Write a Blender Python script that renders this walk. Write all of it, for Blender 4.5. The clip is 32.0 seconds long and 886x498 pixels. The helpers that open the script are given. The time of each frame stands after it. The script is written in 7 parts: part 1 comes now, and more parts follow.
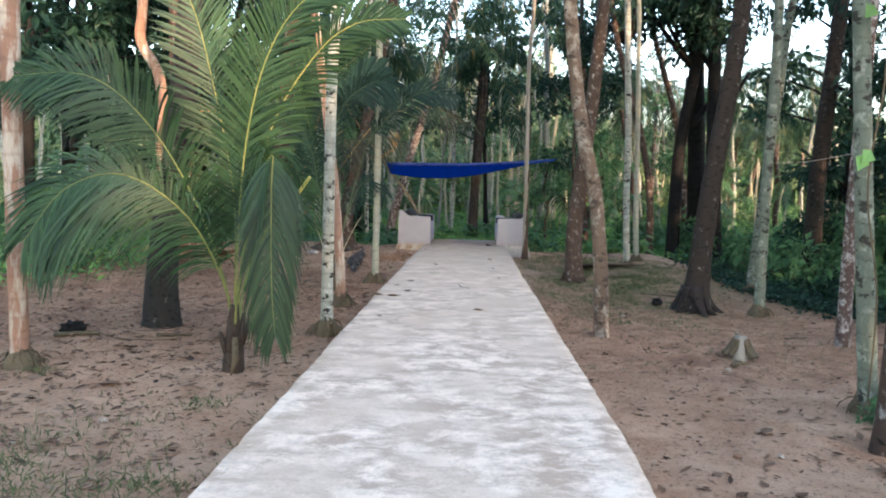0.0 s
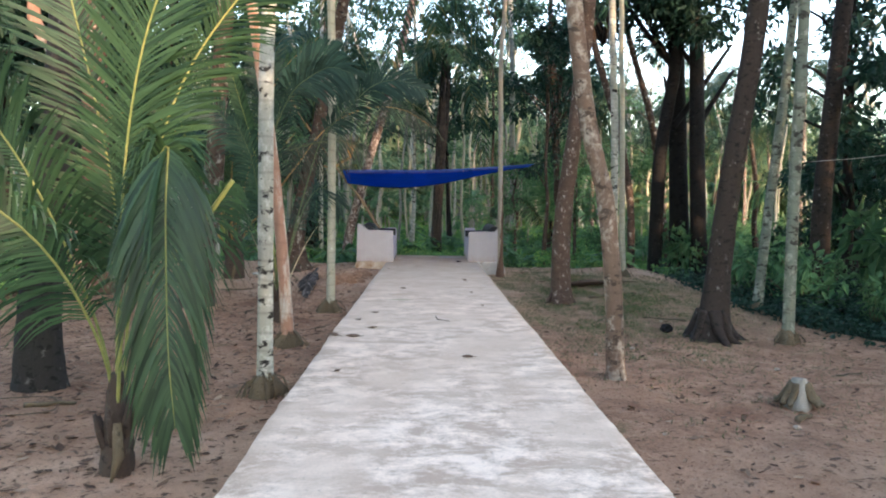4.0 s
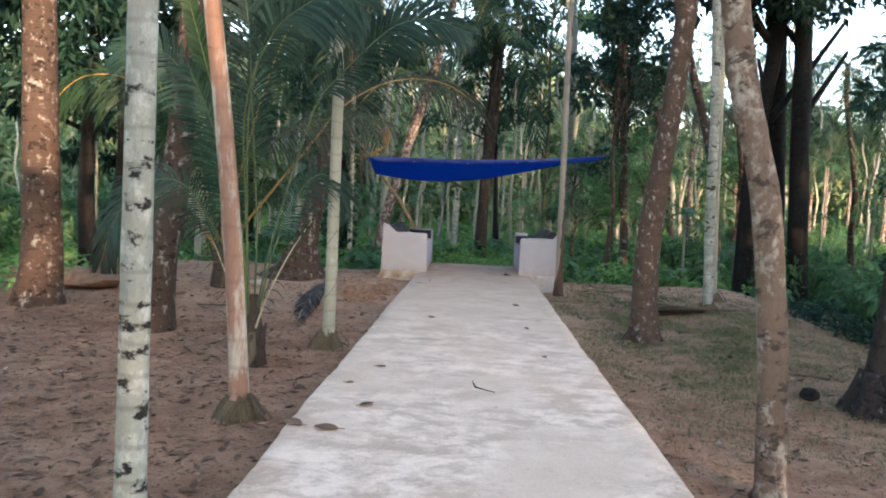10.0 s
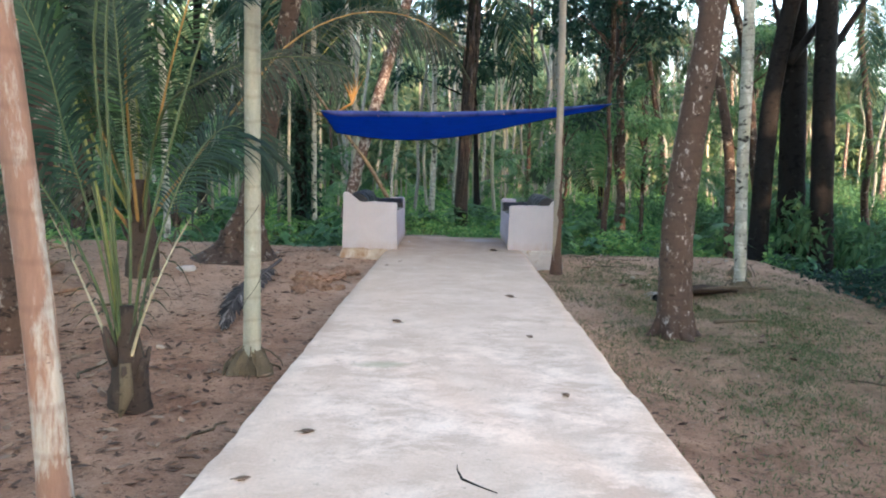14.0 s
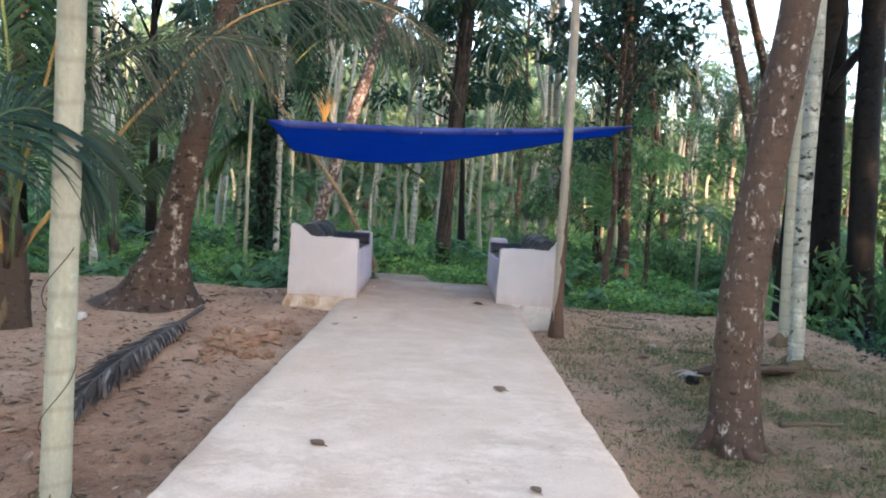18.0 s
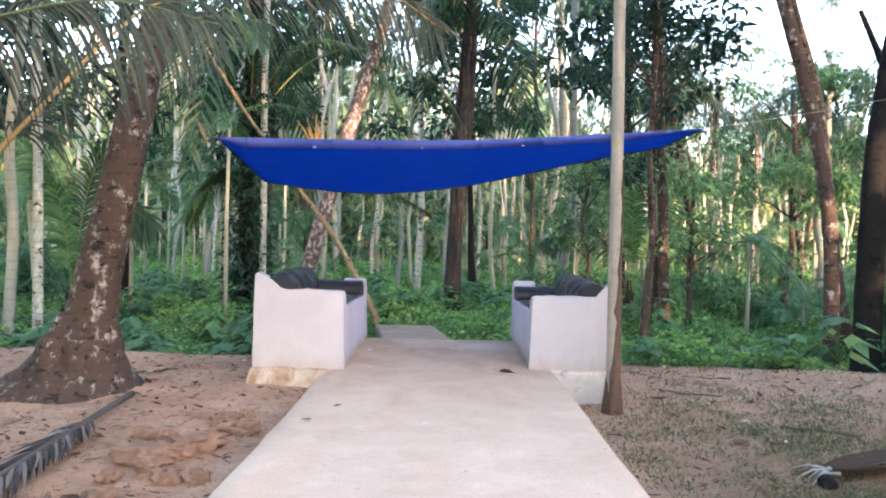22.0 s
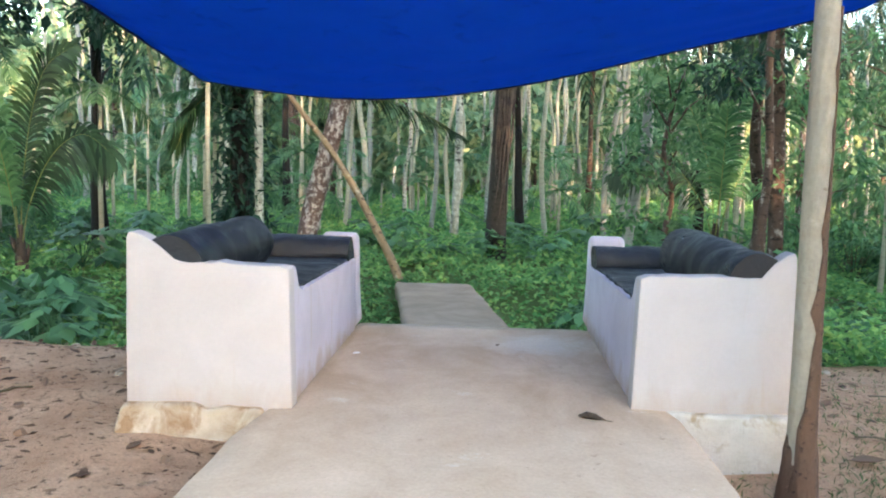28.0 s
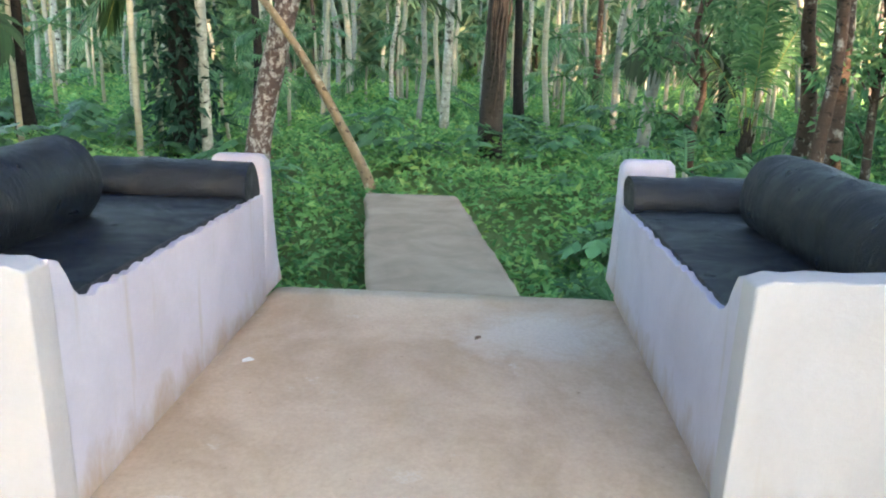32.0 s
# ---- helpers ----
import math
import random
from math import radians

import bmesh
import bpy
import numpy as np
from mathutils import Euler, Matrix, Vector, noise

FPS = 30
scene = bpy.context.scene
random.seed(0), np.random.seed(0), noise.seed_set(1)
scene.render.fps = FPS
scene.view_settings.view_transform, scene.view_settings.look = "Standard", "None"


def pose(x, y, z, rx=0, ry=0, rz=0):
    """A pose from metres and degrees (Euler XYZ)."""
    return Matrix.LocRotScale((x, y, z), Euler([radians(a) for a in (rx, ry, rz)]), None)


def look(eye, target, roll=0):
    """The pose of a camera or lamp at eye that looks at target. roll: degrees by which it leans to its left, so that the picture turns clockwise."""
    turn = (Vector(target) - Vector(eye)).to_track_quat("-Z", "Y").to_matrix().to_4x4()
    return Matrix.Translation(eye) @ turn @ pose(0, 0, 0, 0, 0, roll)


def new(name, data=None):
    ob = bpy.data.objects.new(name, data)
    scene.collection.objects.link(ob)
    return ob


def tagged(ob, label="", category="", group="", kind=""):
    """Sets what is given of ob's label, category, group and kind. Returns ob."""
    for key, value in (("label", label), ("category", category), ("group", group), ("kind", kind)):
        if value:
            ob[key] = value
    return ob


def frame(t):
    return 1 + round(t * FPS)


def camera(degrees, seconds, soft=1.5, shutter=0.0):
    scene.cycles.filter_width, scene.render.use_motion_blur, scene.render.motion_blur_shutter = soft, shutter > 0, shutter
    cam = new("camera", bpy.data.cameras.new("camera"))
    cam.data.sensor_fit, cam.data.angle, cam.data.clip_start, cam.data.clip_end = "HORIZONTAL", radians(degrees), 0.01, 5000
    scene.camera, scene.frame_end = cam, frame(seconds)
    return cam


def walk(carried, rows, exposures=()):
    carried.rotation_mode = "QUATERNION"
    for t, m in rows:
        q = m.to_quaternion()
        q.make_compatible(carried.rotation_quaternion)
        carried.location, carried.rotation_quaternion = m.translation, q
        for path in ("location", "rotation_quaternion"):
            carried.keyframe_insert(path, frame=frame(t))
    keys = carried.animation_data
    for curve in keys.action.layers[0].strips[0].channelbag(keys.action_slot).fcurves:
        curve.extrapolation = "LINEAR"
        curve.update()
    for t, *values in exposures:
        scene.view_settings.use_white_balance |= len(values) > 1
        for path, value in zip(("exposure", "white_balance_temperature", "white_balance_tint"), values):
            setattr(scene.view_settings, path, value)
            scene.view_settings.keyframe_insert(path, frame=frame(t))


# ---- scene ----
cam = camera(58.7, 32.0, 2.0)
PATH = [
    (0, (0.048, 0.034, 1.316), (-0.022, 2.027, 1.165), 1.3),
    (0.5, (0.005, 0.304, 1.329), (-0.068, 2.298, 1.187), -0.0),
    (1, (0.015, 0.594, 1.343), (-0.109, 2.585, 1.202), 0.0),
    (1.5, (0.003, 0.826, 1.31), (-0.119, 2.815, 1.148), 1.1),
    (2, (-0.073, 1.106, 1.325), (-0.146, 3.099, 1.166), 0.9),
    (2.5, (-0.115, 1.403, 1.278), (-0.178, 3.396, 1.117), 0.1),
    (3, (-0.119, 1.656, 1.293), (-0.197, 3.649, 1.14), 1.0),
    (3.5, (-0.181, 1.937, 1.288), (-0.182, 3.932, 1.147), 1.5),
    (4, (-0.196, 2.173, 1.281), (-0.157, 4.169, 1.161), 0.5),
    (4.5, (-0.126, 2.479, 1.291), (-0.143, 4.475, 1.167), 1.7),
    (6.5, (-0.106, 3.535, 1.265), (-0.116, 5.53, 1.118), 1.8),
    (7, (-0.166, 3.834, 1.298), (-0.143, 5.83, 1.174), 1.1),
    (7.5, (-0.196, 4.1, 1.268), (-0.232, 6.097, 1.163), 0.5),
    (8, (-0.168, 4.349, 1.291), (-0.26, 6.345, 1.193), 2.2),
    (8.5, (-0.161, 4.588, 1.294), (-0.243, 6.584, 1.202), 2.9),
    (9, (-0.162, 4.844, 1.285), (-0.21, 6.841, 1.192), 1.5),
    (9.5, (-0.121, 5.128, 1.292), (-0.193, 7.124, 1.188), 1.3),
    (10, (-0.147, 5.392, 1.27), (-0.221, 7.387, 1.142), 2.4),
    (10.5, (-0.195, 5.654, 1.277), (-0.236, 7.646, 1.107), 1.7),
    (11, (-0.132, 5.968, 1.272), (-0.172, 7.957, 1.072), 1.0),
    (11.5, (-0.121, 6.195, 1.253), (-0.17, 8.181, 1.017), 3.0),
    (12, (-0.139, 6.487, 1.264), (-0.091, 8.47, 1.014), 3.4),
    (12.5, (-0.135, 6.781, 1.242), (-0.111, 8.767, 1.009), 1.7),
    (13, (-0.108, 7.093, 1.253), (-0.175, 9.078, 1.024), 2.6),
    (13.5, (-0.139, 7.415, 1.253), (-0.177, 9.399, 1.005), 2.3),
    (14, (-0.144, 7.695, 1.233), (-0.165, 9.683, 1.016), 1.1),
    (14.5, (-0.095, 8.005, 1.268), (-0.127, 9.998, 1.106), 2.2),
    (16.5, (-0.157, 9.152, 1.209), (-0.115, 11.148, 1.09), 1.7),
    (17, (-0.14, 9.483, 1.239), (-0.025, 11.477, 1.136), 1.4),
    (17.5, (-0.076, 9.774, 1.201), (0.011, 11.768, 1.082), 1.5),
    (18, (-0.046, 10.021, 1.218), (-0.03, 12.016, 1.08), 3.4),
    (18.5, (-0.099, 10.329, 1.234), (-0.104, 12.324, 1.089), 3.4),
    (19, (-0.103, 10.569, 1.203), (-0.166, 12.562, 1.051), 1.8),
    (19.5, (-0.05, 10.873, 1.209), (-0.174, 12.863, 1.053), 1.9),
    (20, (-0.09, 11.117, 1.208), (-0.177, 13.111, 1.074), 2.6),
    (20.5, (-0.125, 11.396, 1.2), (-0.146, 13.393, 1.091), 0.7),
    (21, (-0.068, 11.701, 1.185), (-0.141, 13.697, 1.084), 0.3),
    (21.5, (-0.068, 11.893, 1.152), (-0.143, 13.89, 1.075), 2.1),
    (22, (-0.084, 12.183, 1.167), (-0.089, 14.183, 1.128), 1.3),
    (22.5, (-0.051, 12.502, 1.142), (-0.043, 14.502, 1.095), 0.7),
    (23, (0.014, 12.768, 1.145), (-0.023, 14.767, 1.097), 1.7),
    (23.5, (-0.03, 13.042, 1.147), (-0.053, 15.042, 1.113), 1.9),
    (24, (-0.039, 13.268, 1.129), (-0.07, 15.267, 1.093), 1.3),
    (24.5, (0.019, 13.582, 1.157), (-0.036, 15.581, 1.15), 1.5),
    (26.5, (-0.029, 14.532, 1.116), (-0.138, 16.527, 1.034), 2.0),
    (27, (-0.078, 14.819, 1.128), (-0.171, 16.811, 0.985), 1.8),
    (27.5, (-0.076, 15.068, 1.106), (-0.158, 17.057, 0.913), 1.0),
    (28, (-0.031, 15.333, 1.128), (-0.145, 17.319, 0.92), 1.3),
    (28.5, (-0.07, 15.611, 1.126), (-0.15, 17.597, 0.907), 1.6),
    (29, (-0.096, 15.854, 1.13), (-0.149, 17.839, 0.894), 0.3),
    (29.5, (-0.021, 16.117, 1.153), (-0.098, 18.1, 0.905), -0.1),
    (30, (-0.005, 16.329, 1.139), (-0.08, 18.306, 0.849), 0.8),
    (30.5, (-0.022, 16.584, 1.155), (-0.042, 18.554, 0.81), 1.1),
    (31, (-0.001, 16.817, 1.133), (-0.029, 18.783, 0.766), 0.6),
    (31.5, (0.065, 17.051, 1.143), (-0.028, 19.005, 0.726), 0.4),
    (32, (0.052, 17.251, 1.143), (-0.048, 19.186, 0.648), 1.5),
]
walk(cam, [(t, look(eye, target, roll)) for t, eye, target, roll in PATH],
     [(0, 3.05, 6450, 17), (9, 3.05, 6450, 18), (14, 3.45, 6450, 18), (19, 3.56, 6450, 20), (21, 3.72, 6450, 20), (22, 4.08, 6500, 24), (24, 4.18, 6500, 23), (28, 4.2, 6600, 13), (32, 4.3, 6750, 9)])

# ---- world, sun, exposure ----
SUN_EL, SUN_AZ = radians(10), radians(152)
world = bpy.data.worlds.new("sky")
scene.world = world
world.use_nodes = True
wn = world.node_tree.nodes
sky = wn.new("ShaderNodeTexSky")
sky.sky_type, sky.sun_disc = "NISHITA", False
sky.sun_elevation, sky.sun_rotation = SUN_EL, SUN_AZ
sky.air_density, sky.dust_density = 1.0, 1.0
wn["Background"].inputs["Strength"].default_value = 0.15
world.node_tree.links.new(sky.outputs[0], wn["Background"].inputs["Color"])
sun = new("sun", bpy.data.lights.new("sun", "SUN"))
sun.data.energy, sun.data.angle, sun.data.color = 1.5, radians(0.8), (1.0, 0.68, 0.42)
sun_dir = Vector((math.sin(SUN_AZ) * math.cos(SUN_EL), math.cos(SUN_AZ) * math.cos(SUN_EL), math.sin(SUN_EL)))
sun.matrix_world = look(sun_dir * 50, (0, 0, 0))
SX, SY = math.sin(SUN_AZ), math.cos(SUN_AZ)

# ---- materials ----
rng = np.random.default_rng(7)


def material(name, rough=0.8, spec=0.3):
    m = bpy.data.materials.new(name)
    m.use_nodes = True
    t = m.node_tree
    p = t.nodes["Principled BSDF"]
    p.inputs["Roughness"].default_value = rough
    p.inputs["Specular IOR Level"].default_value = spec
    return m, t, p


def coords(t, kind="Object", scale=(1, 1, 1), shift=True):
    c = t.nodes.new("ShaderNodeTexCoord")
    mp = t.nodes.new("ShaderNodeMapping")
    mp.inputs["Scale"].default_value = scale
    t.links.new(c.outputs[kind], mp.inputs["Vector"])
    if shift:
        info = t.nodes.new("ShaderNodeObjectInfo")
        mul = t.nodes.new("ShaderNodeMath")
        mul.operation = "MULTIPLY"
        mul.inputs[1].default_value = 37.0
        t.links.new(info.outputs["Random"], mul.inputs[0])
        t.links.new(mul.outputs[0], mp.inputs["Location"])
    return mp.outputs[0]


def noise_tex(t, vec, scale, detail=6, rough=0.6, dist=0.0):
    n = t.nodes.new("ShaderNodeTexNoise")
    n.inputs["Scale"].default_value, n.inputs["Detail"].default_value = scale, detail
    n.inputs["Roughness"].default_value, n.inputs["Distortion"].default_value = rough, dist
    t.links.new(vec, n.inputs["Vector"])
    return n.outputs["Fac"]


def ramp(t, fac, stops):
    r = t.nodes.new("ShaderNodeValToRGB")
    e = r.color_ramp.elements
    while len(e) < len(stops):
        e.new(0.5)
    for s, (pos, col) in zip(e, stops):
        s.position, s.color = pos, (*col, 1) if len(col) == 3 else col
    t.links.new(fac, r.inputs[0])
    return r.outputs[0]


def mix(t, fac, a, b, blend="MIX"):
    n = t.nodes.new("ShaderNodeMix")
    n.data_type, n.blend_type = "RGBA", blend
    for sock, val in ((n.inputs[0], fac), (n.inputs[6], a), (n.inputs[7], b)):
        if isinstance(val, (int, float)):
            sock.default_value = val
        elif isinstance(val, tuple):
            sock.default_value = (*val, 1)
        else:
            t.links.new(val, sock)
    return n.outputs[2]


def bump(t, p, height, strength=0.4, dist=0.01):
    b = t.nodes.new("ShaderNodeBump")
    b.inputs["Strength"].default_value, b.inputs["Distance"].default_value = strength, dist
    t.links.new(height, b.inputs["Height"])
    t.links.new(b.outputs[0], p.inputs["Normal"])


BW = ((0.0, 0.0, 0.0), (1.0, 1.0, 1.0))


def mask(t, fac, lo, hi):
    return ramp(t, fac, [(lo, BW[0]), (hi, BW[1])])


def bark(name, base, dark, pale, pale_at=0.6, dark_at=0.6, ring=0.0, rough=0.85, blotch=9.0, tall=0.75):
    """Bark: a base tone, pale lichen, dark blotches, faint rings up the trunk."""
    m, t, p = material(name, rough, 0.2)
    v = coords(t, scale=(1, 1, tall))
    col = mix(t, noise_tex(t, v, 2.5, 4), tuple(c * 0.8 for c in base), tuple(min(1, c * 1.2) for c in base))
    fine = noise_tex(t, v, 55, 4)
    col = mix(t, mask(t, noise_tex(t, v, blotch * 1.25, 8, 0.7, 0.12), pale_at, pale_at + 0.10), col, pale)
    v2 = coords(t, scale=(1, 1, 1.6))
    col = mix(t, mask(t, noise_tex(t, v2, blotch, 7, 0.66, 0.3), dark_at, dark_at + 0.05), col, dark)
    grain = noise_tex(t, coords(t, scale=(1, 1, 0.16)), 38, 5, 0.7)
    col = mix(t, 0.55, col, mix(t, fine, (0.35, 0.35, 0.35), (1.0, 1.0, 1.0)), "MULTIPLY")
    col = mix(t, 0.45, col, mix(t, grain, (0.3, 0.3, 0.3), (1.0, 1.0, 1.0)), "MULTIPLY")
    h = mix(t, 0.5, fine, grain)
    if ring:
        w = t.nodes.new("ShaderNodeTexWave")
        w.bands_direction = "Z"
        w.inputs["Scale"].default_value, w.inputs["Distortion"].default_value = ring, 2.5
        w.inputs["Detail"].default_value = 2
        t.links.new(coords(t), w.inputs["Vector"])
        col = mix(t, mask(t, w.outputs["Fac"], 0.0, 0.10), mix(t, 0.25, col, dark), col)
        h = mix(t, 0.15, h, w.outputs["Color"])
    t.links.new(col, p.inputs["Base Color"])
    bump(t, p, h, 0.8, 0.018)
    return m


def leaf_mat(name, dark, light, glow=0.35, rough=0.45, dry=None, gloss=0.2, patch=0.0):
    """A leaf: its tone varies leaf by leaf and plant by plant; light passes through."""
    m, t, p = material(name, rough + 0.1, gloss)
    g = t.nodes.new("ShaderNodeNewGeometry")
    col = ramp(t, g.outputs["Random Per Island"], [(0.0, dark), (0.75, light), (1.0, dry or light)])
    info = t.nodes.new("ShaderNodeObjectInfo")
    hsv = t.nodes.new("ShaderNodeHueSaturation")
    mr = t.nodes.new("ShaderNodeMapRange")
    mr.inputs["To Min"].default_value, mr.inputs["To Max"].default_value = 0.75, 1.25
    t.links.new(info.outputs["Random"], mr.inputs["Value"])
    t.links.new(mr.outputs[0], hsv.inputs["Value"])
    t.links.new(col, hsv.inputs["Color"])
    col = mix(t, 0.4, hsv.outputs[0], mix(t, noise_tex(t, coords(t), 9, 3), (0.45, 0.45, 0.45), (1.0, 1.0, 1.0)), "MULTIPLY")
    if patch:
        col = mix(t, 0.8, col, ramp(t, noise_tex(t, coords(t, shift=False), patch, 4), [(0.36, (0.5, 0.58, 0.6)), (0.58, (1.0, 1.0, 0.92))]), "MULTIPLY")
    t.links.new(col, p.inputs["Base Color"])
    tr = t.nodes.new("ShaderNodeBsdfTranslucent")
    t.links.new(col, tr.inputs["Color"])
    ms = t.nodes.new("ShaderNodeMixShader")
    ms.inputs[0].default_value = glow
    t.links.new(p.outputs[0], ms.inputs[1])
    t.links.new(tr.outputs[0], ms.inputs[2])
    t.links.new(ms.outputs[0], t.nodes["Material Output"].inputs["Surface"])
    return m


def mottled(name, a, b, scale, rough=0.8, fine=40, strength=0.3, dist=0.006, spec=0.3, stain=None, stain_at=0.6, stain_scale=2.0):
    m, t, p = material(name, rough, spec)
    v = coords(t, shift=False)
    col = mix(t, mask(t, noise_tex(t, v, scale, 6, 0.6, 0.4), 0.35, 0.65), a, b)
    if stain:
        col = mix(t, mask(t, noise_tex(t, v, stain_scale, 7, 0.65, 0.6), stain_at, stain_at + 0.14), col, stain)
    f = noise_tex(t, v, fine, 5, 0.7)
    col = mix(t, 0.4, col, mix(t, f, (0.5, 0.5, 0.5), (1.0, 1.0, 1.0)), "MULTIPLY")
    t.links.new(col, p.inputs["Base Color"])
    bump(t, p, f, strength, dist)
    return m


def concrete():
    """Cement screed: cream and whitish streaks by the start, smoother and earth-stained towards the benches."""
    m, t, p = material("worn_concrete", 0.92, 0.1)
    v = coords(t, scale=(1, 0.8, 1), shift=False)
    streak = noise_tex(t, coords(t, scale=(1, 1.25, 1), shift=False), 3.3, 10, 0.74, 0.2)
    big = noise_tex(t, v, 1.1, 5, 0.6, 0.5)
    mid = noise_tex(t, v, 3.4, 8, 0.72, 0.5)
    fine = noise_tex(t, v, 60, 5, 0.7)
    speck = noise_tex(t, v, 16, 6, 0.75)
    col = mix(t, mask(t, streak, 0.43, 0.58), (0.50, 0.37, 0.275), (0.90, 0.735, 0.59))
    col = mix(t, mask(t, big, 0.46, 0.64), col, mix(t, mid, (0.53, 0.39, 0.285), (0.80, 0.64, 0.50)))
    col = mix(t, mask(t, speck, 0.60, 0.70), col, (0.42, 0.345, 0.275))
    sep = t.nodes.new("ShaderNodeSeparateXYZ")
    t.links.new(coords(t, shift=False), sep.inputs[0])
    far = t.nodes.new("ShaderNodeMapRange")
    far.inputs["From Min"].default_value, far.inputs["From Max"].default_value = 6.0, 19.5
    t.links.new(sep.outputs["Y"], far.inputs["Value"])
    tone = mix(t, mask(t, noise_tex(t, v, 1.7, 7, 0.66, 0.4), 0.35, 0.7), (0.63, 0.465, 0.345), (0.82, 0.645, 0.505))
    tone = mix(t, mask(t, streak, 0.60, 0.76), tone, (0.82, 0.71, 0.585))
    tone = mix(t, mask(t, speck, 0.61, 0.68), tone, (0.42, 0.31, 0.22))
    col = mix(t, far.outputs[0], col, tone)
    end = t.nodes.new("ShaderNodeMapRange")
    end.inputs["From Min"].default_value, end.inputs["From Max"].default_value = 12.5, 19.5
    t.links.new(sep.outputs["Y"], end.inputs["Value"])
    brown = mix(t, mask(t, noise_tex(t, v, 1.9, 8, 0.7, 0.5), 0.36, 0.66), (0.43, 0.315, 0.22), (0.575, 0.445, 0.335))
    brown = mix(t, mask(t, streak, 0.62, 0.72), brown, (0.60, 0.52, 0.44))
    brown = mix(t, mask(t, speck, 0.63, 0.70), brown, (0.34, 0.245, 0.175))
    col = mix(t, end.outputs[0], col, brown)
    # a pale skimmed patch near the platform's end, and a small mossy stain
    for loc, size, strong, tone in (((-0.30, -31.55, 0), (1.0, 1.55, 1), 0.55, (0.60, 0.555, 0.495)), ((1.70, -68.25, 0), (3.0, 5.5, 1), 0.6, (0.34, 0.33, 0.20))):
        c = t.nodes.new("ShaderNodeMapping")
        c.inputs["Location"].default_value, c.inputs["Scale"].default_value = loc, size
        t.links.new(coords(t, shift=False), c.inputs["Vector"])
        ln = t.nodes.new("ShaderNodeVectorMath")
        ln.operation = "LENGTH"
        t.links.new(c.outputs[0], ln.inputs[0])
        ad = t.nodes.new("ShaderNodeMath")
        ad.operation = "ADD"
        t.links.new(ln.outputs["Value"], ad.inputs[0])
        t.links.new(mid, ad.inputs[1])
        col = mix(t, ramp(t, ad.outputs[0], [(0.68, (strong,) * 3), (1.0, (0.0, 0.0, 0.0))]), col, tone)
    col = mix(t, 0.24, col, ramp(t, fine, [(0.32, (0.5, 0.5, 0.5)), (0.62, (1.0, 1.0, 1.0))]), "MULTIPLY")
    t.links.new(col, p.inputs["Base Color"])
    bump(t, p, mix(t, 0.25, fine, speck), 0.3, 0.004)
    return m


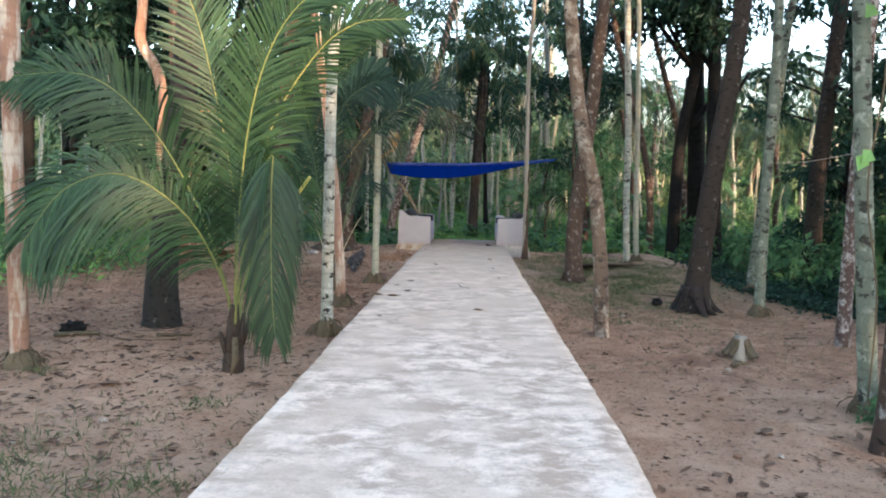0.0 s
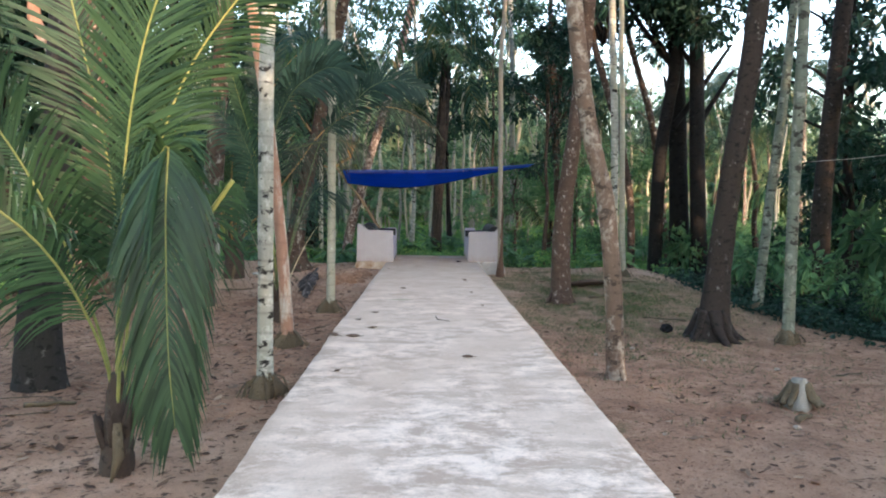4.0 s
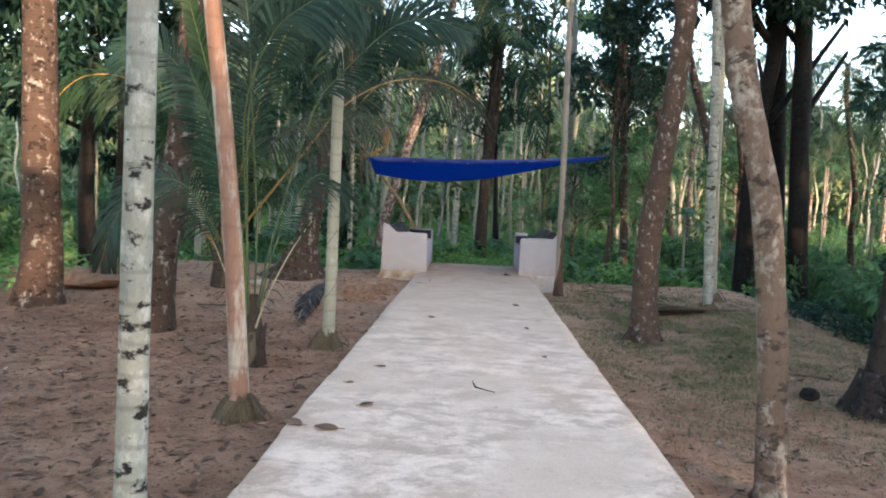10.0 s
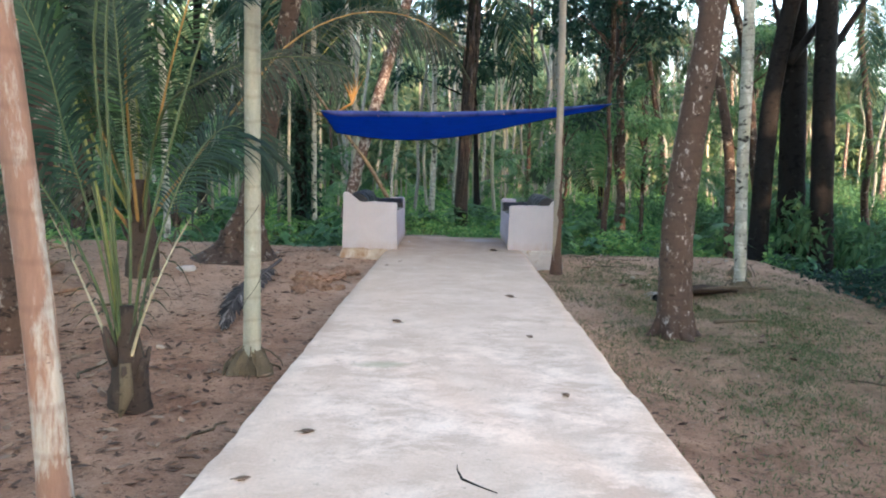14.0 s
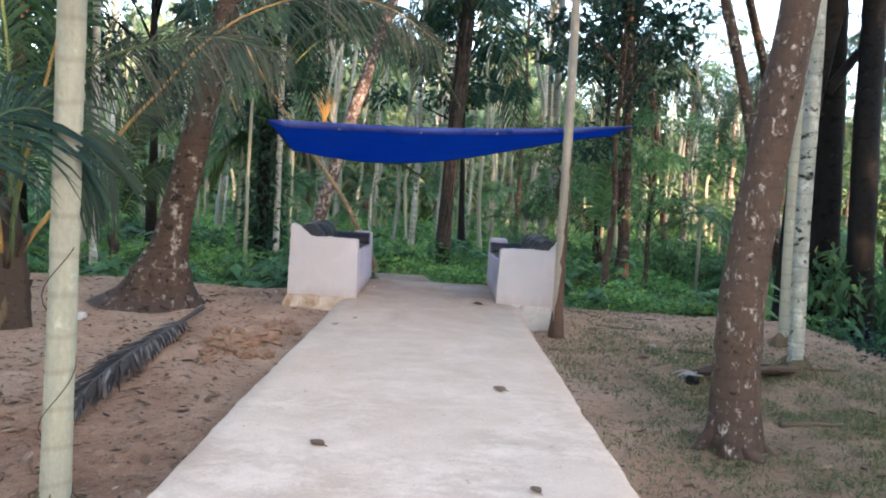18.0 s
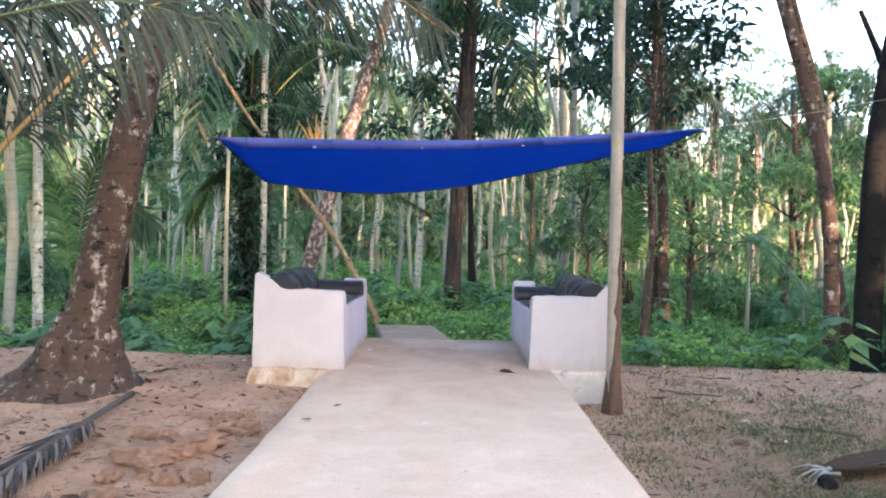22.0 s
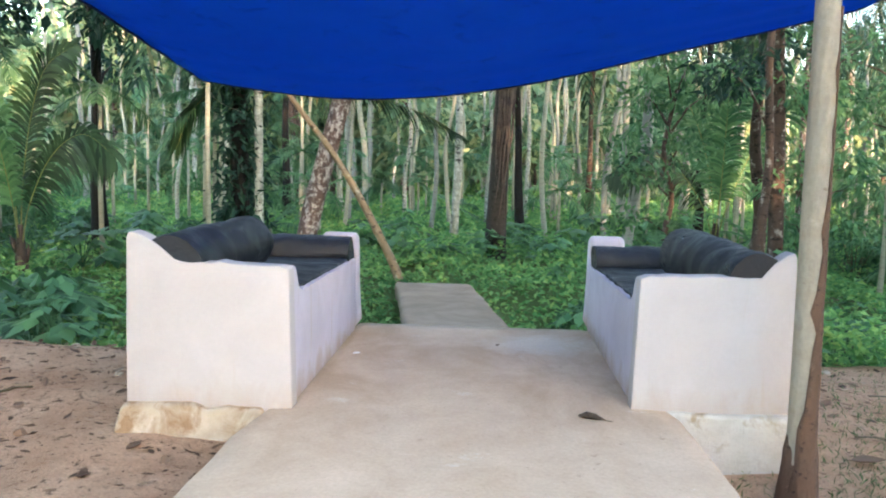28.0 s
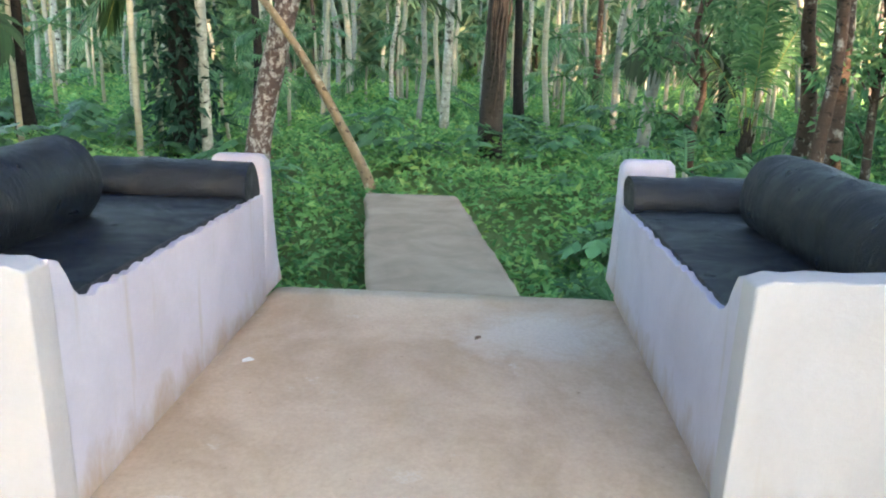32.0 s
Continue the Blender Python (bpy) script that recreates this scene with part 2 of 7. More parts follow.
def soil():
    m, t, p = material("red_brown_soil", 0.95, 0.1)
    v = coords(t, shift=False)
    big, mid = noise_tex(t, v, 0.55, 5, 0.6, 0.3), noise_tex(t, v, 2.6, 7, 0.68, 0.4)
    fine = noise_tex(t, v, 30, 6, 0.75)
    col = mix(t, mask(t, mid, 0.35, 0.68), (0.36, 0.195, 0.122), (0.70, 0.435, 0.285))
    col = mix(t, mask(t, big, 0.56, 0.70), col, (0.54, 0.325, 0.205))
    col = mix(t, mask(t, noise_tex(t, v, 1.3, 8, 0.72), 0.60, 0.72), col, (0.17, 0.165, 0.08))
    col = mix(t, mask(t, noise_tex(t, v, 9, 6, 0.7, 0.5), 0.60, 0.67), col, (0.13, 0.08, 0.055))
    sep = t.nodes.new("ShaderNodeSeparateXYZ")
    t.links.new(v, sep.inputs[0])
    dry = ramp(t, noise_tex(t, v, 1.6, 7, 0.7, 0.3), [(0.32, (0.50, 0.29, 0.18)), (0.66, (0.82, 0.55, 0.375))])
    dry = mix(t, mask(t, noise_tex(t, v, 11, 6, 0.7, 0.5), 0.62, 0.68), dry, (0.20, 0.13, 0.09))
    for lo, hi in ((9.0, 4.0), (14.0, 17.5)):
        way = t.nodes.new("ShaderNodeMapRange")
        way.inputs["From Min"].default_value, way.inputs["From Max"].default_value = lo, hi
        t.links.new(sep.outputs["Y"], way.inputs["Value"])
        ad = t.nodes.new("ShaderNodeMath")
        ad.operation = "ADD"
        t.links.new(way.outputs[0], ad.inputs[0])
        t.links.new(big, ad.inputs[1])
        col = mix(t, ramp(t, ad.outputs[0], [(0.6, (0.0, 0.0, 0.0)), (1.0, (0.9, 0.9, 0.9))]), col, dry)
    # the worn turf on the far right-hand side of the path
    turf = mix(t, mask(t, mid, 0.3, 0.7), (0.26, 0.18, 0.105), (0.54, 0.355, 0.23))
    grow = []
    for axis, lo, hi in (("X", 0.9, 2.0), ("Y", 11.5, 14.5), ("Y", 19.2, 17.6)):
        way = t.nodes.new("ShaderNodeMapRange")
        way.inputs["From Min"].default_value, way.inputs["From Max"].default_value = lo, hi
        t.links.new(sep.outputs[axis], way.inputs["Value"])
        grow.append(way.outputs[0])
    share = grow[0]
    for way in grow[1:]:
        both = t.nodes.new("ShaderNodeMath")
        both.operation = "MULTIPLY"
        t.links.new(share, both.inputs[0])
        t.links.new(way, both.inputs[1])
        share = both.outputs[0]
    col = mix(t, share, col, turf)
    wood = t.nodes.new("ShaderNodeMapRange")
    wood.inputs["From Min"].default_value, wood.inputs["From Max"].default_value = 21.3, 23.0
    t.links.new(sep.outputs["Y"], wood.inputs["Value"])
    crumb = noise_tex(t, v, 22, 8, 0.78, 0.3)
    col = mix(t, mask(t, crumb, 0.55, 0.62), col, mix(t, 0.75, col, (0.085, 0.052, 0.038)))
    col = mix(t, mask(t, noise_tex(t, v, 17, 8, 0.78), 0.59, 0.66), col, mix(t, 0.6, col, (0.70, 0.54, 0.41)))
    col = mix(t, wood.outputs[0], col, mix(t, mid, (0.06, 0.11, 0.04), (0.16, 0.24, 0.08)))
    col = mix(t, 0.45, col, mix(t, fine, (0.3, 0.3, 0.3), (1.0, 1.0, 1.0)), "MULTIPLY")
    grit = noise_tex(t, v, 85, 4, 0.7)
    col = mix(t, 0.5, col, ramp(t, grit, [(0.3, (0.35, 0.35, 0.35)), (0.66, (1.0, 1.0, 1.0))]), "MULTIPLY")
    t.links.new(col, p.inputs["Base Color"])
    bump(t, p, mix(t, 0.5, fine, crumb), 0.9, 0.05)
    return m


SOIL, CONCRETE = soil(), concrete()
PALE_BARK = bark("pale_areca_bark", (0.43, 0.45, 0.385), (0.03, 0.029, 0.026), (0.66, 0.67, 0.60), 0.50, 0.56, ring=2.2, blotch=7.5)
TAN_BARK = bark("tan_areca_bark", (0.40, 0.235, 0.165), (0.15, 0.085, 0.06), (0.62, 0.56, 0.47), 0.50, 0.64, ring=1.6, blotch=7, tall=0.22)
SMOOTH_BARK = bark("smooth_areca_bark", (0.46, 0.46, 0.36), (0.12, 0.10, 0.07), (0.62, 0.63, 0.52), 0.6, 0.68, ring=2.0, blotch=6)
BROWN_BARK = bark("brown_lichened_bark", (0.092, 0.062, 0.047), (0.026, 0.02, 0.017), (0.42, 0.40, 0.36), 0.55, 0.56, ring=2.5, blotch=8.5)
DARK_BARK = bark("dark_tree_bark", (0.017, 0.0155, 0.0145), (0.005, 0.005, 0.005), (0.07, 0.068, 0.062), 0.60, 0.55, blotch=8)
TWO_TONE_BARK = bark("patchy_cream_brown_bark", (0.19, 0.135, 0.098), (0.075, 0.056, 0.043), (0.42, 0.375, 0.31), 0.50, 0.56, ring=1.5, blotch=6)
SPECKLED_BARK = bark("speckled_dark_bark", (0.040, 0.038, 0.035), (0.014, 0.0135, 0.0125), (0.21, 0.205, 0.19), 0.60, 0.55, blotch=13)
DUSK_BARK = bark("dusky_lichened_bark", (0.045, 0.036, 0.031), (0.016, 0.014, 0.013), (0.30, 0.29, 0.27), 0.60, 0.55, blotch=10)
LICHEN_BARK = bark("green_lichened_bark", (0.20, 0.235, 0.185), (0.055, 0.055, 0.045), (0.42, 0.46, 0.38), 0.53, 0.55, ring=2.0, blotch=7)
STEM_FIBRE = bark("brown_fibrous_base", (0.078, 0.058, 0.045), (0.026, 0.021, 0.018), (0.17, 0.14, 0.11), 0.6, 0.58, blotch=16)
FAR_BARK = bark("forest_trunk_bark", (0.31, 0.335, 0.30), (0.08, 0.062, 0.048), (0.42, 0.40, 0.33), 0.58, 0.62, ring=1.4, blotch=5)
SPOT_BARK = bark("brown_white_spotted_bark", (0.11, 0.075, 0.057), (0.038, 0.028, 0.022), (0.58, 0.55, 0.50), 0.565, 0.60, ring=2.0, blotch=11)
FOOT_BARK = bark("warm_brown_fibrous_bark", (0.135, 0.085, 0.062), (0.05, 0.034, 0.026), (0.26, 0.19, 0.14), 0.6, 0.58, blotch=18)
RED_BARK = bark("mottled_red_palm_bark", (0.12, 0.080, 0.068), (0.045, 0.034, 0.03), (0.47, 0.44, 0.41), 0.485, 0.60, ring=2.5, blotch=11)
POLE_BARK = bark("yellowish_mottled_bark", (0.30, 0.22, 0.135), (0.10, 0.07, 0.05), (0.50, 0.43, 0.31), 0.53, 0.57, blotch=8)
PEELING_BARK = bark("half_peeled_bark", (0.40, 0.365, 0.30), (0.24, 0.19, 0.14), (0.48, 0.45, 0.39), 0.6, 0.68, ring=1.2, blotch=5)
ROOT = bark("dry_root_bark", (0.17, 0.135, 0.085), (0.06, 0.05, 0.03), (0.27, 0.23, 0.16), 0.6, 0.6, blotch=20)
PALM_LEAF = leaf_mat("palm_leaflet", (0.009, 0.032, 0.014), (0.041, 0.095, 0.040), 0.22, 0.34, None, 0.3)
TEAL_LEAF = leaf_mat("bluish_palm_leaflet", (0.008, 0.029, 0.020), (0.030, 0.072, 0.048), 0.18, 0.36, None, 0.25)
GREY_LEAF = leaf_mat("greyish_old_palm_leaflet", (0.030, 0.048, 0.033), (0.070, 0.095, 0.068), 0.2, 0.6, (0.13, 0.115, 0.085))
FAR_PALM_LEAF = leaf_mat("far_palm_leaflet", (0.012, 0.040, 0.024), (0.042, 0.094, 0.05), 0.35, 0.5, (0.15, 0.14, 0.06))
DRY_LEAF = leaf_mat("dry_palm_leaflet", (0.026, 0.046, 0.03), (0.075, 0.085, 0.055), 0.2, 0.7, (0.15, 0.105, 0.065))
DEAD_FROND = leaf_mat("grey_dead_leaflet", (0.018, 0.0155, 0.014), (0.105, 0.09, 0.08), 0.05, 0.8, (0.34, 0.30, 0.27))
RACHIS = mottled("yellow_green_rachis", (0.13, 0.17, 0.045), (0.27, 0.27, 0.08), 5, 0.5)
RACHIS_DARK = mottled("dark_green_rachis", (0.05, 0.085, 0.035), (0.10, 0.13, 0.05), 5, 0.5)
STALK_PALE = mottled("dry_pale_stalk", (0.40, 0.36, 0.22), (0.55, 0.49, 0.33), 8, 0.7)
RACHIS_OLD = mottled("orange_brown_rachis", (0.36, 0.21, 0.06), (0.26, 0.17, 0.065), 6, 0.55)
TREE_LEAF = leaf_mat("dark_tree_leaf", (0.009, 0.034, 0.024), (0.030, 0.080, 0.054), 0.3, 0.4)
SHRUB_LEAF = leaf_mat("shrub_leaf", (0.040, 0.12, 0.058), (0.125, 0.26, 0.115), 0.4, 0.42)
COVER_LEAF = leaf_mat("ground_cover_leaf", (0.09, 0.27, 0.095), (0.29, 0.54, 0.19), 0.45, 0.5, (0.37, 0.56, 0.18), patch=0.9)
HERB_LEAF = leaf_mat("broad_herb_leaf", (0.032, 0.105, 0.050), (0.11, 0.25, 0.11), 0.35, 0.4)
# paler than near leaves: the haze of distance is put into this colour
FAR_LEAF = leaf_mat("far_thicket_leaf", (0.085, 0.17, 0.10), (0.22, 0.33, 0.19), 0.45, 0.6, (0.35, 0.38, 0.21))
GRASS = leaf_mat("grass_blade", (0.065, 0.098, 0.042), (0.15, 0.185, 0.08), 0.3, 0.6, (0.28, 0.245, 0.14))
LITTER = leaf_mat("fallen_leaf_litter", (0.065, 0.040, 0.028), (0.26, 0.165, 0.11), 0.1, 0.85, (0.44, 0.32, 0.22))


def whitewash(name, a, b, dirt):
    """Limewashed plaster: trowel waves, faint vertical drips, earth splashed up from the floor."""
    m, t, p = material(name, 0.85, 0.25)
    v = coords(t, shift=False)
    col = mix(t, mask(t, noise_tex(t, v, 2.6, 6, 0.6, 0.5), 0.35, 0.65), a, b)
    drip = noise_tex(t, coords(t, scale=(9, 9, 0.7)), 1.6, 5, 0.6, 0.2)
    col = mix(t, mask(t, drip, 0.62, 0.74), col, mix(t, 0.55, col, (0.40, 0.35, 0.30)))
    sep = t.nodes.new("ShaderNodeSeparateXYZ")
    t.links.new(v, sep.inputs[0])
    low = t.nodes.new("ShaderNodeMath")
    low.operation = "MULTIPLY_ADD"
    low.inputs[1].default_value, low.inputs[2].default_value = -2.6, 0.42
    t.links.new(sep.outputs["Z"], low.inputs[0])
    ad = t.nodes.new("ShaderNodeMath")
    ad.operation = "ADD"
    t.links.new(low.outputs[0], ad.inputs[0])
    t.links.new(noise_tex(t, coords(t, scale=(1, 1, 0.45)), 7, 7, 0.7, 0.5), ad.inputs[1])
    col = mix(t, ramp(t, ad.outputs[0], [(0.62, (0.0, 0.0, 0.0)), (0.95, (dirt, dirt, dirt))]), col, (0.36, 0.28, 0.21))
    f = noise_tex(t, v, 45, 5, 0.7)
    lump_ = noise_tex(t, v, 7, 4, 0.6)
    col = mix(t, 0.3, col, mix(t, f, (0.6, 0.6, 0.6), (1.0, 1.0, 1.0)), "MULTIPLY")
    t.links.new(col, p.inputs["Base Color"])
    bump(t, p, mix(t, 0.5, f, lump_), 0.4, 0.008)
    return m


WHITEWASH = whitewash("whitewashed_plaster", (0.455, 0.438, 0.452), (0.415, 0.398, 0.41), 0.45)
# bluish wash; shade and the tarpaulin's blue light are tinted in as well
TARP_TINTED_WASH = whitewash("bluish_tarp_tinted_whitewash", (0.50, 0.485, 0.565), (0.44, 0.42, 0.495), 0.85)


def black_cement():
    """Hand-rubbed black oxide cement: trowel scratches, patchy polish."""
    m, t, p = material("black_oxide_cement", 0.45, 0.45)
    v = coords(t, shift=False)
    n1 = noise_tex(t, v, 5, 7, 0.7, 0.6)
    n2 = noise_tex(t, coords(t, scale=(1, 3.2, 1), shift=False), 14, 6, 0.7, 0.8)
    col = mix(t, n1, (0.0025, 0.005, 0.010), (0.007, 0.011, 0.020))
    col = mix(t, mask(t, n2, 0.66, 0.74), col, (0.035, 0.042, 0.052))
    t.links.new(col, p.inputs["Base Color"])
    t.links.new(ramp(t, n1, [(0.35, (0.26, 0.26, 0.26)), (0.65, (0.62, 0.62, 0.62))]), p.inputs["Roughness"])
    bump(t, p, mix(t, 0.65, n1, n2), 0.75, 0.022)
    return m


OCHRE = mottled("bare_ochre_plaster", (0.44, 0.36, 0.27), (0.60, 0.53, 0.44), 6, 0.9, 30, 0.8, 0.02, stain=(0.32, 0.21, 0.125), stain_at=0.44, stain_scale=5)
STRAND = mottled("brown_dead_strand", (0.045, 0.036, 0.032), (0.095, 0.075, 0.064), 8, 0.85)
CLOD = mottled("dry_earth_clod", (0.30, 0.175, 0.11), (0.48, 0.30, 0.195), 9, 0.95, 25, 1.0, 0.05)
CREAM = mottled("bare_cream_plaster", (0.50, 0.465, 0.41), (0.60, 0.575, 0.53), 5, 0.9, 30, 0.7, 0.014, stain=(0.36, 0.28, 0.19), stain_at=0.54, stain_scale=5)
BLACK = black_cement()
PAPER = mottled("white_paper", (0.78, 0.78, 0.76), (0.86, 0.86, 0.84), 30, 0.7)
ROPE = mottled("pale_rope", (0.30, 0.28, 0.24), (0.42, 0.40, 0.35), 20)


def tarp_mat(name, a, b):
    m = mottled(name, a, b, 3, 0.7, 120, 0.25, 0.002, 0.12, stain=(0.0, 0.03, 0.13), stain_at=0.565, stain_scale=5)
    t = m.node_tree
    p = t.nodes["Principled BSDF"]
    tr = t.nodes.new("ShaderNodeBsdfTranslucent")
    tr.inputs["Color"].default_value = (0.0, 0.23, 0.78, 1)
    ms = t.nodes.new("ShaderNodeMixShader")
    ms.inputs[0].default_value = 0.42
    t.links.new(p.outputs[0], ms.inputs[1])
    t.links.new(tr.outputs[0], ms.inputs[2])
    t.links.new(ms.outputs[0], t.nodes["Material Output"].inputs["Surface"])
    return m


TARP = tarp_mat("blue_tarpaulin", (0.0, 0.09, 0.40), (0.0, 0.12, 0.50))
HEM = tarp_mat("blue_tarpaulin_hem", (0.085, 0.13, 0.42), (0.12, 0.17, 0.50))
METAL, _t, _p = material("tin_eyelet", 0.35, 0.5)
_p.inputs["Base Color"].default_value, _p.inputs["Metallic"].default_value = (0.5, 0.5, 0.5, 1), 0.9


# ---- mesh helpers ----
def mesh(name, V, F, mat, smooth=True):
    me = bpy.data.meshes.new(name)
    me.from_pydata([tuple(v) for v in np.asarray(V, float)], [], [tuple(int(i) for i in f) for f in F])
    me.materials.append(mat)
    if smooth:
        me.polygons.foreach_set("use_smooth", [True] * len(me.polygons))
    me.update()
    return me


def raw_mesh(name, V, tris, mat, smooth=False):
    """Many triangles at once."""
    V, tris = np.asarray(V, np.float32), np.asarray(tris, np.int32)
    me = bpy.data.meshes.new(name)
    me.vertices.add(len(V))
    me.vertices.foreach_set("co", V.ravel())
    me.loops.add(tris.size)
    me.loops.foreach_set("vertex_index", tris.ravel())
    me.polygons.add(len(tris))
    me.polygons.foreach_set("loop_start", np.arange(len(tris), dtype=np.int32) * 3)
    me.polygons.foreach_set("use_smooth", [smooth] * len(tris))
    me.materials.append(mat)
    me.update(calc_edges=True)
    return me


def part(name, me, parent=None, label="", at=None):
    ob = new(name, me)
    if parent is not None:
        ob.parent = parent
    if at is not None:
        ob.location = at
    if label:
        tagged(ob, label)
    return ob


def thing(name, at, label, category, group="", kind="", data=None):
    ob = new(name, data)
    ob.location = at
    return tagged(ob, label, category, group, kind)


def smooth_line(P, n):
    """n points along a Catmull-Rom curve through P."""
    P = np.asarray(P, float)
    P = np.vstack([2 * P[0] - P[1], P, 2 * P[-1] - P[-2]])
    out = []
    for u in np.linspace(0, len(P) - 3 - 1e-9, n):
        i = int(u)
        s = u - i
        a, b, c, d = P[i:i + 4]
        out.append(0.5 * (2 * b + (c - a) * s + (2 * a - 5 * b + 4 * c - d) * s * s + (3 * b - a - 3 * c + d) * s ** 3))
    return np.array(out)


def tube(P, R, segs=10, wob=0.0, seed=0, cap=True):
    """A tube along P with radii R; wob roughens it."""
    r = np.random.default_rng(seed)
    P, R = np.asarray(P, float), np.asarray(R, float)
    T = np.gradient(P, axis=0)
    T /= np.linalg.norm(T, axis=1)[:, None] + 1e-9
    ref = np.array([1.0, 0, 0]) if abs(T[0][0]) < 0.8 else np.array([0, 1.0, 0])
    A = np.cross(T, ref)
    A /= np.linalg.norm(A, axis=1)[:, None]
    B = np.cross(T, A)
    ang = np.linspace(0, 2 * np.pi, segs, endpoint=False)
    lobes = 1 + wob * 0.5 * np.sin(2 * ang + r.random() * 6) + wob * 0.4 * np.sin(3 * ang + r.random() * 6)
    rad = R[:, None] * lobes[None, :] * (1 + wob * 0.35 * (r.random((len(P), segs)) - 0.5))
    V = P[:, None, :] + A[:, None, :] * (np.cos(ang) * rad)[..., None] + B[:, None, :] * (np.sin(ang) * rad)[..., None]
    V = V.reshape(-1, 3)
    F = []
    for i in range(len(P) - 1):
        for j in range(segs):
            k = (j + 1) % segs
            F.append((i * segs + j, i * segs + k, (i + 1) * segs + k, (i + 1) * segs + j))
    if cap:
        F.append(tuple(range(segs))[::-1])
        F.append(tuple(range((len(P) - 1) * segs, len(P) * segs)))
    return V, F


def merge(parts):
    V, F, o = [], [], 0
    for v, f in parts:
        V.append(np.asarray(v, float))
        F += [tuple(i + o for i in g) for g in f]
        o += len(v)
    return np.vstack(V), F


def leaf_tris(pos, direction, normal, length, width, fold=0.25):
    """Folded, pointed leaves: four corners each, two triangles."""
    pos, D, N = (np.asarray(a, float) for a in (pos, direction, normal))
    D = D / (np.linalg.norm(D, axis=1)[:, None] + 1e-9)
    S = np.cross(D, N)
    S /= np.linalg.norm(S, axis=1)[:, None] + 1e-9
    N = np.cross(S, D)
    L, W = np.asarray(length, float)[:, None], np.asarray(width, float)[:, None]
    mid = pos + D * L * 0.42 + N * W * fold
    V = np.stack([pos, mid + S * W * 0.5, pos + D * L - N * L * 0.12, mid - S * W * 0.5], 1).reshape(-1, 3)
    b = np.arange(len(pos))[:, None] * 4
    tris = np.concatenate([b + [0, 1, 2], b + [0, 2, 3]], 1).reshape(-1, 3)
    return V, tris


def dry_leaf_tris(pos, turn, tilt, length, width, curl):
    """Curled dead leaves: seven corners each, a ridge along the middle and raised margins."""
    n = len(pos)
    D = np.stack([np.cos(turn), np.sin(turn), tilt], 1)
    S = np.stack([-np.sin(turn), np.cos(turn), 0.4 * tilt[::-1]], 1)
    L, W, K = length[:, None], width[:, None], (curl * length)[:, None] * np.array([0, 0, 1.0])
    pts = [pos, pos + D * L * 0.3 + S * W * 0.42 + K * 0.6, pos + D * L * 0.68 + S * W * 0.36 + K * 0.8, pos + D * L + K,
           pos + D * L * 0.66 - S * W * 0.40 + K * 0.35, pos + D * L * 0.28 - S * W * 0.46 + K * 0.5, pos + D * L * 0.5]
    b = np.arange(n)[:, None] * 7
    ring = [0, 1, 2, 3, 4, 5]
    tris = np.concatenate([b + [ring[i], ring[(i + 1) % 6], 6] for i in range(6)], 1).reshape(-1, 3)
    return np.stack(pts, 1).reshape(-1, 3), tris


def frond(P, n=50, length=0.5, width=0.03, droop=0.3, base=0.12, r0=0.016, seed=0, spread=58, segs=3, face=(0, 0, 1), lift=0.22):
    """A feather leaf along P, its blade facing one way: its rachis, and strips for leaflets on both sides."""
    r = np.random.default_rng(seed)
    C = smooth_line(P, 26)
    rach = tube(C, np.linspace(r0, r0 * 0.18, len(C)), 6)
    s = np.linspace(base, 0.985, n)
    idx = s * (len(C) - 1)
    i0 = np.minimum(idx.astype(int), len(C) - 2)
    f = (idx - i0)[:, None]
    pos = C[i0] * (1 - f) + C[i0 + 1] * f
    T = C[i0 + 1] - C[i0]
    T /= np.linalg.norm(T, axis=1)[:, None]
    side = np.cross(T, np.asarray(face, float)) + 1e-6
    side /= np.linalg.norm(side, axis=1)[:, None]
    up = np.cross(side, T)
    V, tris, o = [], [], 0
    for sg in (-1, 1):
        q0 = (s - base) / (1 - base)
        prof = np.clip(np.sin(np.pi * (0.16 + 0.78 * q0)) ** 0.8, 0.12, 1) * (0.92 + 0.16 * r.random(n))
        L = length * prof
        a = np.radians(spread - 26 * s + r.normal(0, 3.5, n))
        d = T * np.cos(a)[:, None] + side * (sg * np.sin(a))[:, None] + up * (lift + r.normal(0, 0.05, n))[:, None]
        d /= np.linalg.norm(d, axis=1)[:, None]
        wv = np.cross(d, up)
        wv /= np.linalg.norm(wv, axis=1)[:, None] + 1e-9
        dr = droop * (0.6 + 0.8 * r.random(n))
        rows = []
        for k in range(segs + 1):
            q = k / segs
            c = pos + d * (L * q * (1 - 0.12 * dr * q))[:, None]
            c[:, 2] -= dr * L * q * q
            w = width * (0.55, 1.0, 0.8, 0.06)[min(3, int(q * 3 + 0.01))] * 0.5
            rows += [c - wv * w, c + wv * w]
        M = np.stack(rows, 1).reshape(-1, 3)
        b = np.arange(n)[:, None] * (2 * (segs + 1)) + o
        for k in range(segs):
            tris.append(np.concatenate([b + [2 * k, 2 * k + 1, 2 * k + 3], b + [2 * k, 2 * k + 3, 2 * k + 2]], 1).reshape(-1, 3))
        V.append(M)
        o += len(M)
    return rach, (np.vstack(V), np.vstack(tris))


def as_tris(V, F):
    out = []
    for f in F:
        for k in range(1, len(f) - 1):
            out.append((f[0], f[k], f[k + 1]))
    return np.asarray(V, float), np.array(out)


def join_tris(parts):
    V, T, o = [], [], 0
    for v, t in parts:
        V.append(v)
        T.append(np.asarray(t) + o)
        o += len(v)
    return np.vstack(V), np.vstack(T)


